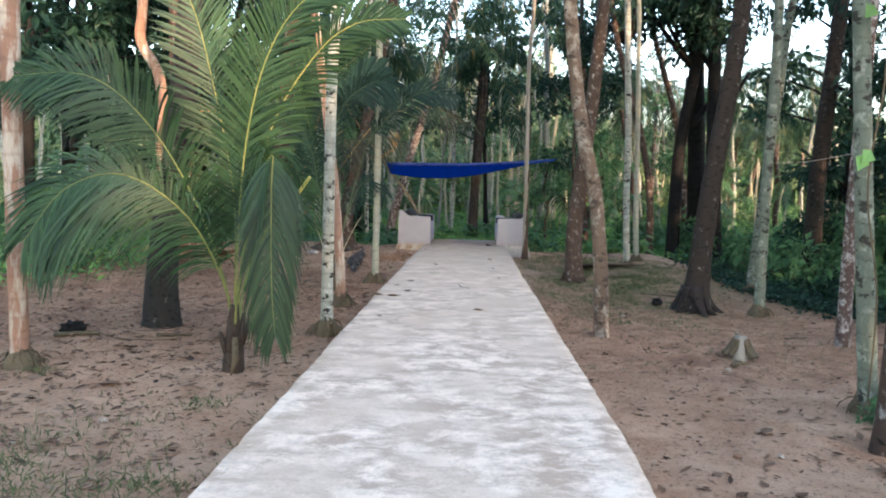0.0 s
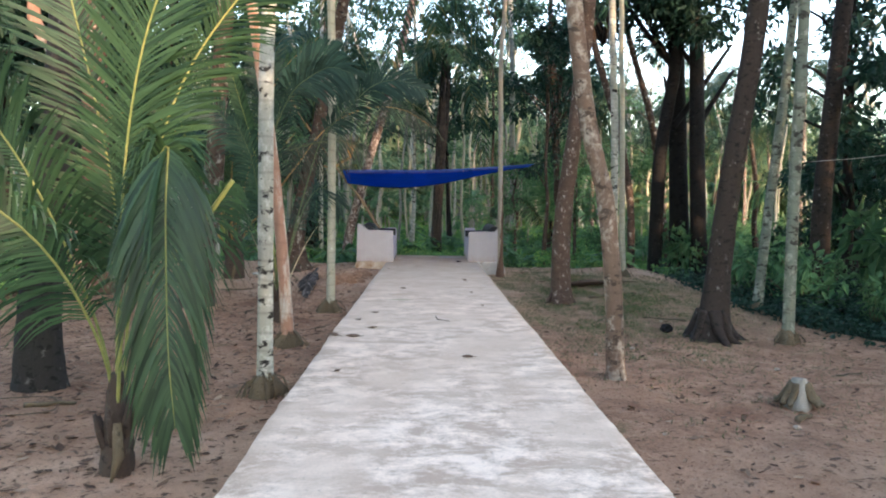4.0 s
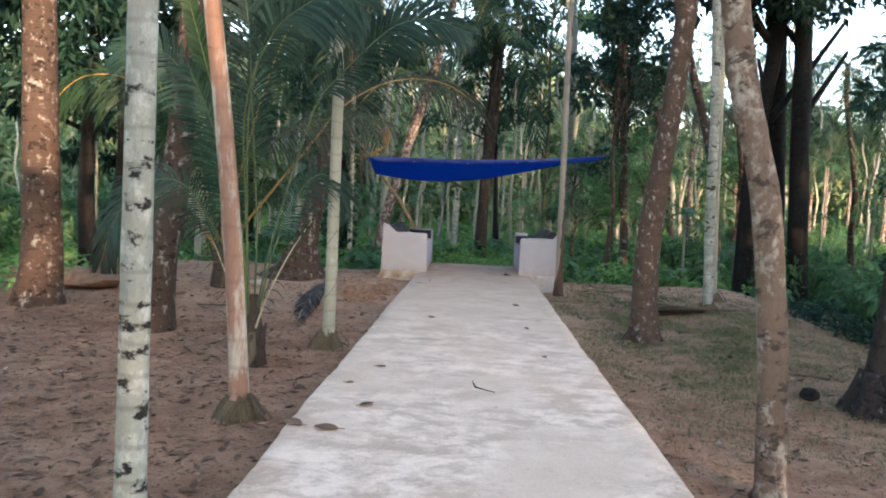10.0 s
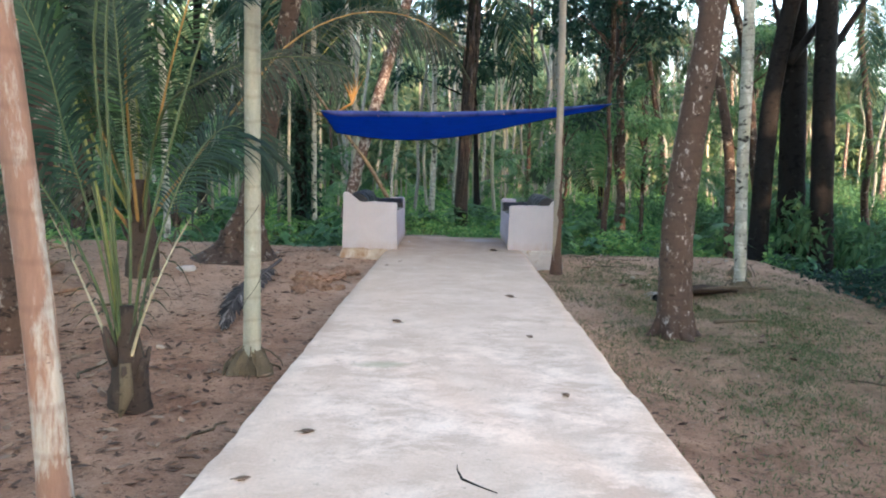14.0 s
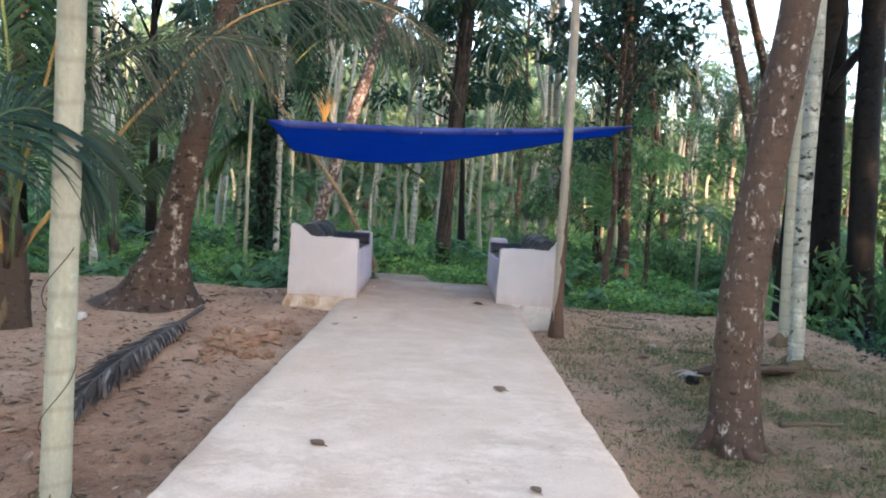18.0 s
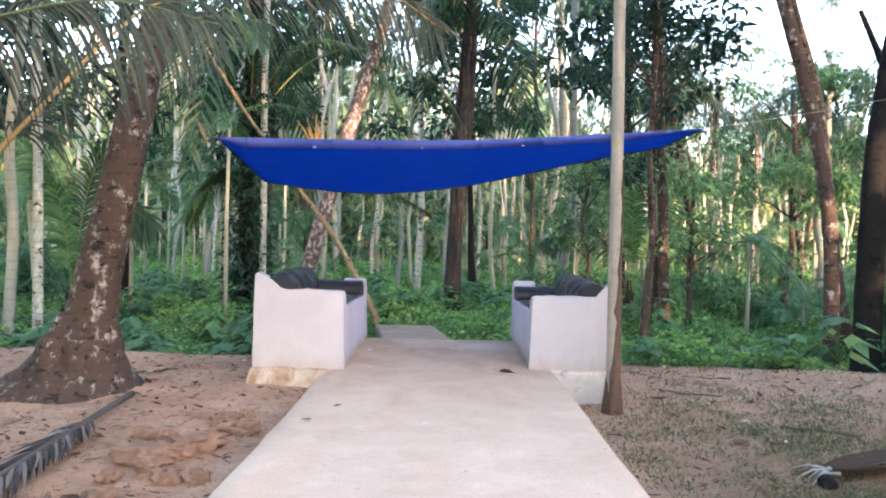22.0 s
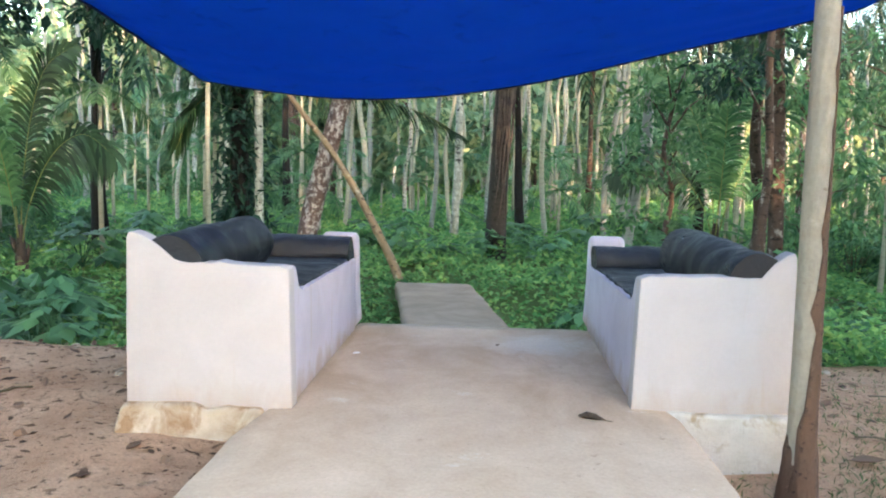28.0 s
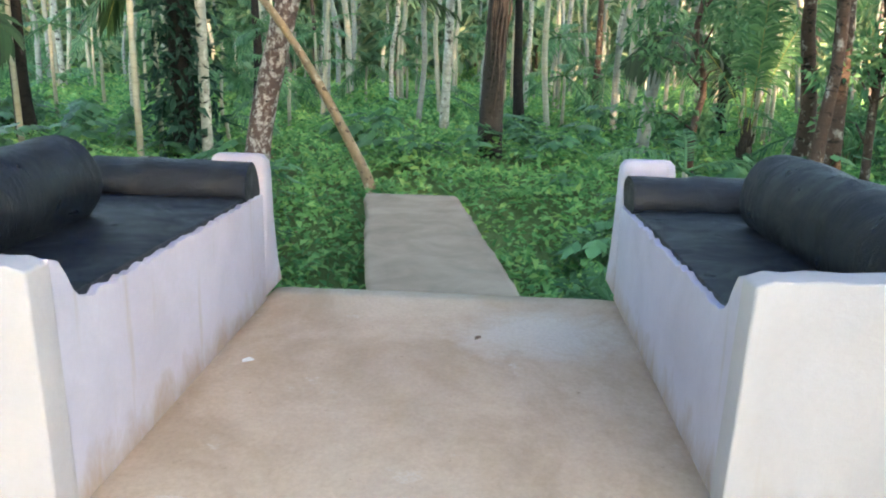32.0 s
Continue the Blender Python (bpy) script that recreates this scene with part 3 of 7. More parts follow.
# ---- ground ----
LEFT_Y, LEFT_Z = (-60, 0, 6, 10, 14, 17, 20.4, 21.2, 22.2, 24.4, 26, 45, 120), (-0.3, -0.3, -0.28, -0.3, -0.26, -0.17, -0.13, -0.32, -0.9, -0.88, -0.55, -0.4, 0.4)
RIGHT_Y, RIGHT_Z = (-60, 0, 6, 10, 12, 15, 18, 20.6, 21.5, 22.3, 24.4, 26, 45, 120), (-0.56, -0.56, -0.56, -0.55, -0.53, -0.41, -0.32, -0.25, -0.35, -0.9, -0.88, -0.55, -0.4, 0.4)


def ground_z(x, y, rough=True):
    x, y = np.asarray(x, float), np.asarray(y, float)
    a = np.interp(y, LEFT_Y, LEFT_Z)
    b = np.interp(y, RIGHT_Y, RIGHT_Z)
    s = np.clip((x + 0.8) / 1.6, 0, 1)
    z = a + (b - a) * s
    drop = np.clip((x - 4.4) / 2.0, 0, 1) * np.clip((y - 11) / 4, 0, 1) * np.clip((40 - y) / 10, 0, 1)
    z = z - 0.35 * drop * drop * (3 - 2 * drop)
    if rough:
        z = z + 0.025 * np.sin(1.7 * x + 0.6 * y) * np.sin(1.1 * y - 0.5 * x) + 0.012 * np.sin(5.1 * x + 1) * np.sin(4.3 * y)
    return z


gx = np.concatenate([-np.geomspace(400, 9, 22), np.arange(-8.6, 8.61, 0.14), np.geomspace(9, 400, 22)])
gy = np.concatenate([-np.geomspace(300, 2, 18), np.arange(-1.6, 27, 0.14), np.geomspace(27.4, 700, 50)])
GX, GY = np.meshgrid(gx, gy)
GZ = ground_z(GX, GY) + np.where((np.abs(GX) < 9) & (GY < 27) & (GY > -2), rng.normal(0, 0.006, GX.shape), 0)
under = (GX > -0.85) & (GX < 0.75) & (GY > -3) & (GY < 20.6)
GZ = np.where(under, np.minimum(GZ, -0.3), GZ)
nx, ny = len(gx), len(gy)
ii = (np.arange(ny - 1)[:, None] * nx + np.arange(nx - 1)[None, :]).ravel()
gt = np.concatenate([np.stack([ii, ii + 1, ii + nx + 1], 1), np.stack([ii, ii + nx + 1, ii + nx], 1)])
tagged(new("ground", raw_mesh("ground", np.stack([GX, GY, GZ], -1).reshape(-1, 3), gt, SOIL, True)),
       "red-brown bare earth with dry leaves and thin grass", "ground", kind="structure")


def gz(x, y):
    return float(ground_z(x, y))


# ---- concrete path and platform ----
def slab(name, edge_l, edge_r, ys, top, depth, mat, label, category, wob=0.007, seed=3):
    """A cast strip with uneven, rounded edges: edge_l and edge_r give its sides over ys."""
    r = np.random.default_rng(seed)
    n = len(ys)
    wl, wr = (np.convolve(r.normal(0, wob * 2, n + 6), np.ones(7) / 7, "valid") + r.normal(0, wob * 0.35, n) for _ in range(2))
    xl, xr = np.array(edge_l) + wl, np.array(edge_r) + wr
    cols = []
    for frac, dz, inset in ((0, -depth, 0.02), (0, -0.05, 0.0), (0, -0.018, 0.008), (0, -0.004, 0.025)):
        cols.append((xl + inset, top + dz + 0 * xl))
    for u in np.linspace(0.06, 0.94, 12):
        cols.append((xl + (xr - xl) * u, top + r.normal(0, 0.0018, n)))
    for dz, inset in ((-0.004, 0.025), (-0.018, 0.008), (-0.05, 0.0), (-depth, 0.02)):
        cols.append((xr - inset, top + dz + 0 * xr))
    V = np.stack([np.stack([c[0], ys, c[1]], 1) for c in cols], 1).reshape(-1, 3)
    m = len(cols)
    F = [(i * m + j, i * m + j + 1, (i + 1) * m + j + 1, (i + 1) * m + j) for i in range(n - 1) for j in range(m - 1)]
    F += [tuple(range(m))[::-1], tuple((n - 1) * m + j for j in range(m))]
    ob = new(name, mesh(name, V, F, mat))
    return tagged(ob, label, category, kind="structure")


ys = np.linspace(-3.0, 20.86, 210)
slab("path", np.interp(ys, (-3, 5, 10.5, 13, 15.5, 18.1, 18.5, 19, 20.9), (-1.13, -1.13, -1.14, -1.115, -1.115, -1.09, -1.09, -1.02, -0.96)),
     np.interp(ys, (-3, 6, 10, 14, 17, 18.9, 19.4, 20.9), (0.92, 0.91, 0.90, 0.88, 0.885, 0.89, 0.78, 0.72)), ys, 0.0, 0.9, CONCRETE,
     "long pale concrete footpath, mottled and earth-stained, ending between benches", "path")
ys = np.linspace(20.92, 25.72, 40)
slab("bridge_slab", -0.53 - 0.149 * (ys - 20.92), 0.57 - 0.17 * (ys - 20.92), ys, -0.42, 0.2, mottled("weathered_slab_concrete", (0.215, 0.157, 0.112), (0.31, 0.235, 0.172), 2.2, 0.9, 55, 0.4, 0.006, stain=(0.24, 0.20, 0.15), stain_at=0.58),
     "narrow weathered concrete slab bridging a ditch beyond the platform", "footbridge", 0.014, 8)


# ---- benches ----
WORN = mottled("worn_grey_brown_cement", (0.05, 0.042, 0.036), (0.20, 0.165, 0.13), 22, 0.85, 60, 0.6, 0.008)

def prism(name, poly, axis, a, b, mat, parent, label="", bevel=0.018, at=None):
    """A polygon drawn in the other two axes (x or y, then z), drawn out along axis from a to b, with worn edges."""
    bm = bmesh.new()
    ring = [bm.verts.new((u, a, z) if axis == "y" else (a, u, z)) for u, z in poly]
    face = bm.faces.new(ring)
    ext = bmesh.ops.extrude_face_region(bm, geom=[face])
    move = Vector((0, b - a, 0) if axis == "y" else (b - a, 0, 0))
    bmesh.ops.translate(bm, vec=move, verts=[g for g in ext["geom"] if isinstance(g, bmesh.types.BMVert)])
    bmesh.ops.recalc_face_normals(bm, faces=bm.faces)
    if bevel:
        hard = [e for e in bm.edges if len(e.link_faces) == 2 and e.calc_face_angle() > 0.7]
        bmesh.ops.bevel(bm, geom=hard, offset=bevel, segments=3, affect="EDGES", profile=0.6)
    me = bpy.data.meshes.new(name)
    bm.to_mesh(me)
    bm.free()
    me.materials.append(mat)
    for p in me.polygons:
        p.use_smooth = True
    me.set_sharp_from_angle(angle=radians(35))
    return part(name, me, parent, label, at)


def bench(x_in, x_out, y0, y1, plinth, label, seed, sh, c, stop, drop=0.0):
    """A masonry bench along the platform: white ends and front, black seat and rolls.
    sh: width of the shoulder at the back of the end panel; c: how far the bolster's middle lies from the back; stop: where it ends before the far end; drop: how much lower the seat lies."""
    g = np.random.default_rng(seed)
    s = 1 if x_out > x_in else -1
    w = abs(x_out - x_in)
    top = thing("masonry_bench", (x_in, y0, 0), label, "bench", "benches under the tarpaulin")
    d = y1 - y0
    U = lambda pts: [(s * u, z) for u, z in pts]
    foot = [(u, 0.004 + g.normal(0, 0.006)) for u in np.linspace(0.6 * w, 0.12, 5)]
    prism("plinth", U([(0.10, -0.5), (w + 0.12, -0.5), (w + 0.07, -0.2), (w + 0.045, -0.08), (w + 0.025, -0.02), (w + 0.008, 0.004)] + foot), "y", -0.045, d - 0.05, plinth, top, "rough unpainted plaster plinth", 0.025)
    rim = [(u, 0.663 - drop * 0.7 + 0.012 * u / w + g.normal(0, 0.003)) for u in np.linspace(w - sh - 0.03, 0.05, 11)]
    curve = [(w - sh * q, 0.808 - drop - 0.128 * (q ** 1.7)) for q in np.linspace(0.16, 1.0, 7)]
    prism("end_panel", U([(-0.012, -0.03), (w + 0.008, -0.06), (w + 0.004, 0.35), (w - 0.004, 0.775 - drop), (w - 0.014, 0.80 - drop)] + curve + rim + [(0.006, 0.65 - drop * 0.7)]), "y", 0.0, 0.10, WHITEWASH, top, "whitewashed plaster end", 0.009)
    edge = [(y, np.interp(y, (0.2, d), (0.521, 0.486)) - drop + g.normal(0, 0.0045)) for y in np.linspace(d - 0.10, 0.26, 54)]
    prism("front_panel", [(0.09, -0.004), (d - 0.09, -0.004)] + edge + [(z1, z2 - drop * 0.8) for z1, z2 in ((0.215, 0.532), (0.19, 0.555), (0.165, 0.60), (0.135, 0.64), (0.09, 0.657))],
          "x", 0.006 * s, 0.10 * s, TARP_TINTED_WASH, top, "bluish whitewashed front, tinted for tarpaulin shade, with dirt along its foot", 0.005)
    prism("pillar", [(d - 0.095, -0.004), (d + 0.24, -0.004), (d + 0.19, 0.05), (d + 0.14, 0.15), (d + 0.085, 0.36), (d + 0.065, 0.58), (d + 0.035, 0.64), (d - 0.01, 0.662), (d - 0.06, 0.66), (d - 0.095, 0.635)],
          "x", 0.002 * s, 0.25 * s, TARP_TINTED_WASH, top, "rounded whitewashed end pillar with a flared foot", 0.045)
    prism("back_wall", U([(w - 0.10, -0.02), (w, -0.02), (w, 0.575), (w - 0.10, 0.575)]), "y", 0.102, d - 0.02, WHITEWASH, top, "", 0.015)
    prism("far_wall", U([(0.252, -0.02), (w - 0.102, -0.02), (w - 0.102, 0.55), (0.252, 0.55)]), "y", d - 0.12, d, BLACK, top, "black cement end wall", 0.012)
    seat = prism("seat", U([(0.03, 0.38), (w - 0.09, 0.38), (w - 0.09, 0.505), (0.10, 0.506), (0.03, 0.503)]), "y", 0.102, d - 0.10, BLACK, top, "black oxide cement seat", 0.006)
    for v in seat.data.vertices:
        v.co.z += np.interp(v.co.y, (0.2, d), (0.034, 0.0)) - drop

    def roll(name, P, r, sd, label, taper):
        n = 70
        C = smooth_line(P, n)
        e = np.arange(n)[::-1] / 7.0 if taper else np.ones(n)
        R = r * np.sqrt(np.clip(1 - (1 - np.clip(e, 0.0, 1)) ** 2, 0.02, 1))
        R[:4] *= (0.95, 0.985, 1.0, 1.0) if taper else 1.0
        V, F = tube(C, R, 28, 0.03, sd)
        V = V + 0.006 * np.stack([np.sin(V[:, 1] * 7 + sd), 0 * V[:, 0], np.sin(V[:, 1] * 9 + V[:, 0] * 5)], 1)
        V = V + np.array([noise.noise_vector(Vector(v) * 8) for v in V]) * 0.011
        me = mesh(name, V, F, BLACK)
        me.set_sharp_from_angle(angle=radians(60))
        part(name, me, top, label)

    k = w - c
    roll("back_roll", [(s * k, 0.012, 0.627 - drop), (s * k, d * 0.5, 0.635 - drop), (s * (k - 0.01), d - stop, 0.632 - drop)], 0.168, seed, "black bolster-shaped cement backrest", True)
    roll("arm_roll", [(s * 0.018, d - 0.195, 0.538 - drop), (s * w * 0.5, d - 0.195, 0.542 - drop), (s * (w - 0.05), d - 0.195, 0.547 - drop)], 0.108, seed + 2, "black rounded cement armrest", False)
    chip = [(u, 0.497 - drop + 0.016 * abs(noise.noise(Vector((u * 14, seed, 0)))) + 0.006) for u in np.linspace(0.06, w * 0.62, 14)]
    prism("bare_strip", U([(0.06, 0.489 - drop), (w * 0.62, 0.489 - drop)] + chip[::-1]), "y", d - 0.312, d - 0.300, WORN, top, "chipped brown strip where the black has worn off", 0)
    return top


bench(-0.925, -1.69, 18.83, 20.75, OCHRE, "whitewashed masonry bench with black seat, bolster back and ochre plinth", 3, 0.225, 0.20, 0.72)
bench(0.68, 1.40, 19.03, 20.98, CREAM, "whitewashed masonry bench with black seat beside a slim areca trunk", 8, 0.16, 0.165, 0.52, 0.035)

# ---- tarpaulin ----
tarp = thing("tarpaulin", (0, 20, 1.9), "sagging bright blue tarpaulin tied over the two benches", "tarpaulin")
FRONT = smooth_line([(-2.0, 18.76, 1.925), (-1.11, 18.78, 1.932), (-0.29, 18.78, 1.938), (0.55, 18.78, 1.975), (2.04, 18.78, 2.09)], 41)
BACK = smooth_line([(-2.1, 20.95, 1.705), (-1.6, 21.1, 1.645), (-1.1, 21.15, 1.612), (-0.5, 21.15, 1.635), (0.1, 21.12, 1.712), (0.6, 21.1, 1.815), (1.2, 20.95, 1.95), (1.75, 20.75, 2.06), (2.08, 20.2, 2.095)], 41)
rows = []
for q in np.linspace(0, 1, 25):
    c = FRONT * (1 - q) + BACK * q
    u = np.linspace(0, 1, 41)
    c[:, 2] += -0.05 * math.sin(math.pi * q) * np.sin(np.pi * u) + 0.006 * np.sin(19 * u + 5 * q) * math.sin(math.pi * q) + 0.004 * np.sin(31 * q + 3 * u)
    rows.append(c)
V = np.array(rows).reshape(-1, 3) - (0, 20, 1.9)
F = [(i * 41 + j, i * 41 + j + 1, (i + 1) * 41 + j + 1, (i + 1) * 41 + j) for i in range(24) for j in range(40)]
sheet = part("sheet", mesh("sheet", V, F, TARP), tarp)
so = sheet.modifiers.new("thickness", "SOLIDIFY")
so.thickness = 0.004
H0 = FRONT - (0, 20, 1.9)
drop = np.interp(np.linspace(0, 1, 41), (0, 0.06, 0.9, 1), (0.005, 0.075, 0.06, 0.005))
H1 = H0 + np.stack([0 * drop, 0 * drop + 0.03, -drop], 1)
V = np.vstack([H0 + (0, -0.004, 0.002), H1])
hem = part("hem", mesh("hem", V, [(j, j + 1, 42 + j, 41 + j) for j in range(40)], HEM), tarp, "paler folded hem")
hem.modifiers.new("thickness", "SOLIDIFY").thickness = 0.003
SEAM = mottled("dark_navy_cord", (0.004, 0.012, 0.05), (0.01, 0.025, 0.09), 30, 0.8)
for line in (BACK, np.array([FRONT[0] * (1 - q) + BACK[0] * q for q in np.linspace(0, 1, 25)]), np.array([FRONT[-1] * (1 - q) + BACK[-1] * q for q in np.linspace(0, 1, 25)])):
    part("edge_seam", mesh("edge_seam", *tube(line - (0, 20, 1.904), [0.007] * len(line), 6, 0.25, 4), SEAM), tarp, "dark stitched edge cord")
ang = np.linspace(0, 2 * np.pi, 13)
ring = np.stack([0.009 * np.cos(ang), 0 * ang, 0.009 * np.sin(ang)], 1)
V, F = tube(ring, [0.004] * 13, 6, cap=False)
eyelet_me = mesh("eyelet", V, F, METAL)
for j in (9, 20, 30):
    part("eyelet", eyelet_me, tarp, "tin eyelet", tuple(H1[j] + (0, -0.008, 0.012)))


def rope(name, P, r, mat, label, category="rope"):
    C = smooth_line(P, 30)
    V, F = tube(C - C[0], [r] * 30, 5)
    ob = new(name, mesh(name, V, F, mat))
    ob.location = C[0]
    return tagged(ob, label, category)


# ---- trees ----
def line_to(P, Y, height, bend=0.0, sway=0.0, seed=0):
    """The line of a trunk in the plane y = Y, carried on upwards to its height."""
    r = np.random.default_rng(seed)
    pts = [(x, Y, z) for x, z in P]
    (x0, _, z0), (x1, _, z1) = pts[-2], pts[-1]
    k = (x1 - x0) / max(0.2, z1 - z0)
    z, x, y = z1, x1, Y
    while z < height:
        z += 1.2
        k *= 0.9
        x += k * 1.2 + r.normal(0, sway)
        y += bend + r.normal(0, sway)
        pts.append((x, y, z))
    return np.array(pts)


def trunk_mesh(line, r0, r1, mat, flare=0.25, fl_h=0.3, wob=0.08, segs=14, seed=0, step=0.12):
    n = max(12, int(np.linalg.norm(np.diff(line, axis=0), axis=1).sum() / step))
    C = smooth_line(line, min(n, 110))
    h = C[:, 2] - C[0, 2]
    R = np.interp(h, (0, 3.0, 12), (r0, r1, r1 * 0.72)) * (1 + flare * np.exp(-h / fl_h))
    R *= 1 + 0.012 * np.random.default_rng(seed).normal(0, 1, len(C))
    V, F = tube(C - C[0], R, segs, wob, seed)
    return mesh("trunk", V, F, mat), C[0], C[-1] - C[0]


def roots_mesh(r, n, seed, mat=ROOT):
    """A mat of thin roots over a low mound."""
    g = np.random.default_rng(seed)
    zs = np.array([0.16, 0.145, 0.10, 0.04, -0.12])
    out = [tube(np.stack([0 * zs, 0 * zs, zs], 1), r + np.array([-0.01, 0.012, 0.04, 0.075, 0.11]), 18, 0.35, seed, False)]
    for i in range(n * 2):
        a = g.random() * 6.283
        q = 0.03 + 0.12 * g.random() ** 1.5
        h = 0.05 + 0.15 * g.random()
        c, s = math.cos(a), math.sin(a)
        c2, s2 = math.cos(a + g.normal(0, 0.3)), math.sin(a + g.normal(0, 0.3))
        k = 0.003 + 0.004 * g.random()
        out.append(tube([(r * 0.95 * c, r * 0.95 * s, h), ((r + q * 0.6) * c, (r + q * 0.6) * s, h * 0.75), ((r + q) * c2, (r + q) * s2, h * 0.3), ((r + q * 1.25) * c2, (r + q * 1.25) * s2, -0.06)], [k, k * 1.3, k * 1.2, k * 0.7], 4))
    return mesh("root_mat", *merge(out), mat)


def crown_fronds(n, length, leaflet, width, seed, rise=0.9, sag=1.6, nl=26, segs=2, up_only=False):
    """Feather leaves in a whorl: triangles of all of them."""
    g = np.random.default_rng(seed)
    out = []
    for i in range(n):
        a = i * 2.399 + g.normal(0, 0.2)
        q = 0.35 + 0.65 * (i + 0.5) / n if not up_only else 0.3 + 0.4 * g.random()
        L = length * (0.8 + 0.35 * g.random())
        c, s = math.cos(a), math.sin(a)
        el = rise * (1.25 - 1.5 * q)
        pts = []
        for k in np.linspace(0, 1, 5):
            out_ = L * k * math.cos(el * (1 - k))
            pts.append((c * out_ * 0.9, s * out_ * 0.9, L * (math.sin(el) * k - sag * 0.42 * k * k * (0.6 + 0.6 * q))))
        rach, lf = frond(pts, nl, leaflet, width, 0.55, 0.14, 0.02, seed * 31 + i, 60, segs)
        out += [as_tris(*rach), lf]
    return join_tris(out)


ARECA_CROWNS = [raw_mesh("crown", *crown_fronds(6, 1.4, 0.48, 0.05, 40 + k, 1.1, 1.3, 18), FAR_PALM_LEAF) for k in range(4)]
COCO_CROWNS = [raw_mesh("crown", *crown_fronds(14, 3.6, 0.85, 0.05, 60 + k, 1.0, 1.9, 34), FAR_PALM_LEAF) for k in range(3)]


def trunk_tree(name, label, category, Y, P, r0, r1, mat, height=9.0, crown=None, flare=0.25, fl_h=0.3, wob=0.08, roots=0, seed=0, bend=0.0, group="", segs=14):
    x, z = P[0]
    P = [(x, min(z, gz(x, Y)) - 0.1)] + ([(x, z)] if z > gz(x, Y) + 0.15 else []) + list(P[1:])
    me, base, tip = trunk_mesh(line_to(P, Y, height, bend, 0.03, seed), r0, r1, mat, flare, fl_h, wob, segs, seed)
    top = thing(name, tuple(base), label, category, group)
    part("trunk", me, top)
    if roots:
        part("root_mat", roots_mesh(r0, roots, seed), top, "mat of exposed dry roots", (0, 0, 0.11))
    if crown is not None:
        c = part("crown", crown, top, "", tuple(tip))
        c.rotation_euler = (0, 0, seed * 1.3)
    return top


AR, CO = "areca palm", "coconut palm"
AC, CC = ARECA_CROWNS, COCO_CROWNS
trunk_tree("areca_palm", "slim areca palm with pinkish-tan bark in bare earth", AR, 6.57, [(-3.79, -0.3), (-3.81, 0.85), (-3.83, 2.75)], 0.071, 0.078, TAN_BARK, 10, AC[0], roots=16, seed=1)
trunk_tree("areca_palm", "grey lichened trunk with a climbing vine", AR, 6.92, [(3.56, -0.55), (3.41, 1.17), (3.27, 3.08)], 0.082, 0.073, LICHEN_BARK, 10, AC[1], roots=14, seed=2)
trunk_tree("coconut_palm", "dark ringed leaning coconut palm beside the clearing", CO, 5.9, [(3.23, -0.5), (3.25, 0.6), (3.27, 1.8), (3.29, 3.2)], 0.115, 0.105, BROWN_BARK, 9, CC[1], 0.5, 0.3, 0.06, seed=41)
trunk_tree("peeled_tree", "slim reddish peeled trunk with a whitish band", "tree", 10.0, [(4.75, -0.5), (4.77, 1.0), (4.83, 3.0)], 0.085, 0.075, RED_BARK, 9, AC[2], 0.2, 0.3, 0.06, seed=42)
trunk_tree("areca_palm", "pale areca palm with dark-blotched bark and exposed roots", AR, 8.5, [(-1.505, -0.18), (-1.49, 1.18), (-1.475, 2.4)], 0.065, 0.060, PALE_BARK, 10, AC[2], roots=34, seed=3)
trunk_tree("areca_palm", "leaning tan areca palm with exposed roots", AR, 10.72, [(-1.70, -0.33), (-1.745, 0.4), (-1.805, 1.12), (-1.875, 1.8), (-1.96, 2.48)], 0.066, 0.058, TAN_BARK, 10, AC[3], roots=34, seed=4)
trunk_tree("areca_palm", "slim pale green areca palm beside the path", AR, 13.18, [(-1.555, -0.2), (-1.54, 0.69), (-1.535, 1.52), (-1.53, 3.18)], 0.056, 0.052, SMOOTH_BARK, 11, AC[0], roots=30, seed=5)
CROOKED = trunk_tree("crooked_tree", "crooked brown lichened tree beside the path", "tree", 10.31, [(1.79, -0.54), (1.745, 0.36), (1.65, 1.25), (1.56, 1.65), (1.44, 2.14), (1.31, 3.04)], 0.095, 0.088, TWO_TONE_BARK, 9, None, 0.15, 0.25, 0.14, seed=6)
SWOLLEN = trunk_tree("leaning_tree", "brown lichened tree with a swollen base", "tree", 15.3, [(2.06, -0.38), (2.035, 0.59), (2.12, 1.56), (2.24, 2.53), (2.33, 3.5)], 0.165, 0.125, SPOT_BARK, 10, None, 0.35, 0.22, 0.14, seed=7)
trunk_tree("areca_palm", "slim pale areca palm with black-blotched bark", AR, 17.6, [(3.52, -0.33), (3.49, 0.42), (3.46, 1.2), (3.44, 2.74)], 0.075, 0.075, PALE_BARK, 11, AC[1], roots=20, seed=8)
trunk_tree("areca_palm", "slim plain pale areca palm near the ditch", AR, 19.0, [(4.02, -0.3), (3.97, 1.0), (3.92, 3.38), (3.88, 4.26)], 0.06, 0.055, SMOOTH_BARK, 11, AC[0], roots=10, seed=37)
BUTTRESSED = trunk_tree("buttressed_tree", "dark brown tree with a wide buttressed base", "tree", 12.54, [(3.59, -0.54), (3.67, 0.38), (3.76, 1.3), (3.88, 2.22), (4.01, 3.14)], 0.155, 0.13, DUSK_BARK, 11, None, 1.1, 0.32, 0.16, seed=9)
trunk_tree("areca_palm", "slim grey-green areca palm", AR, 12.39, [(4.56, -0.5), (4.58, 1.64), (4.62, 3.2)], 0.074, 0.072, LICHEN_BARK, 11, AC[2], roots=14, seed=10)
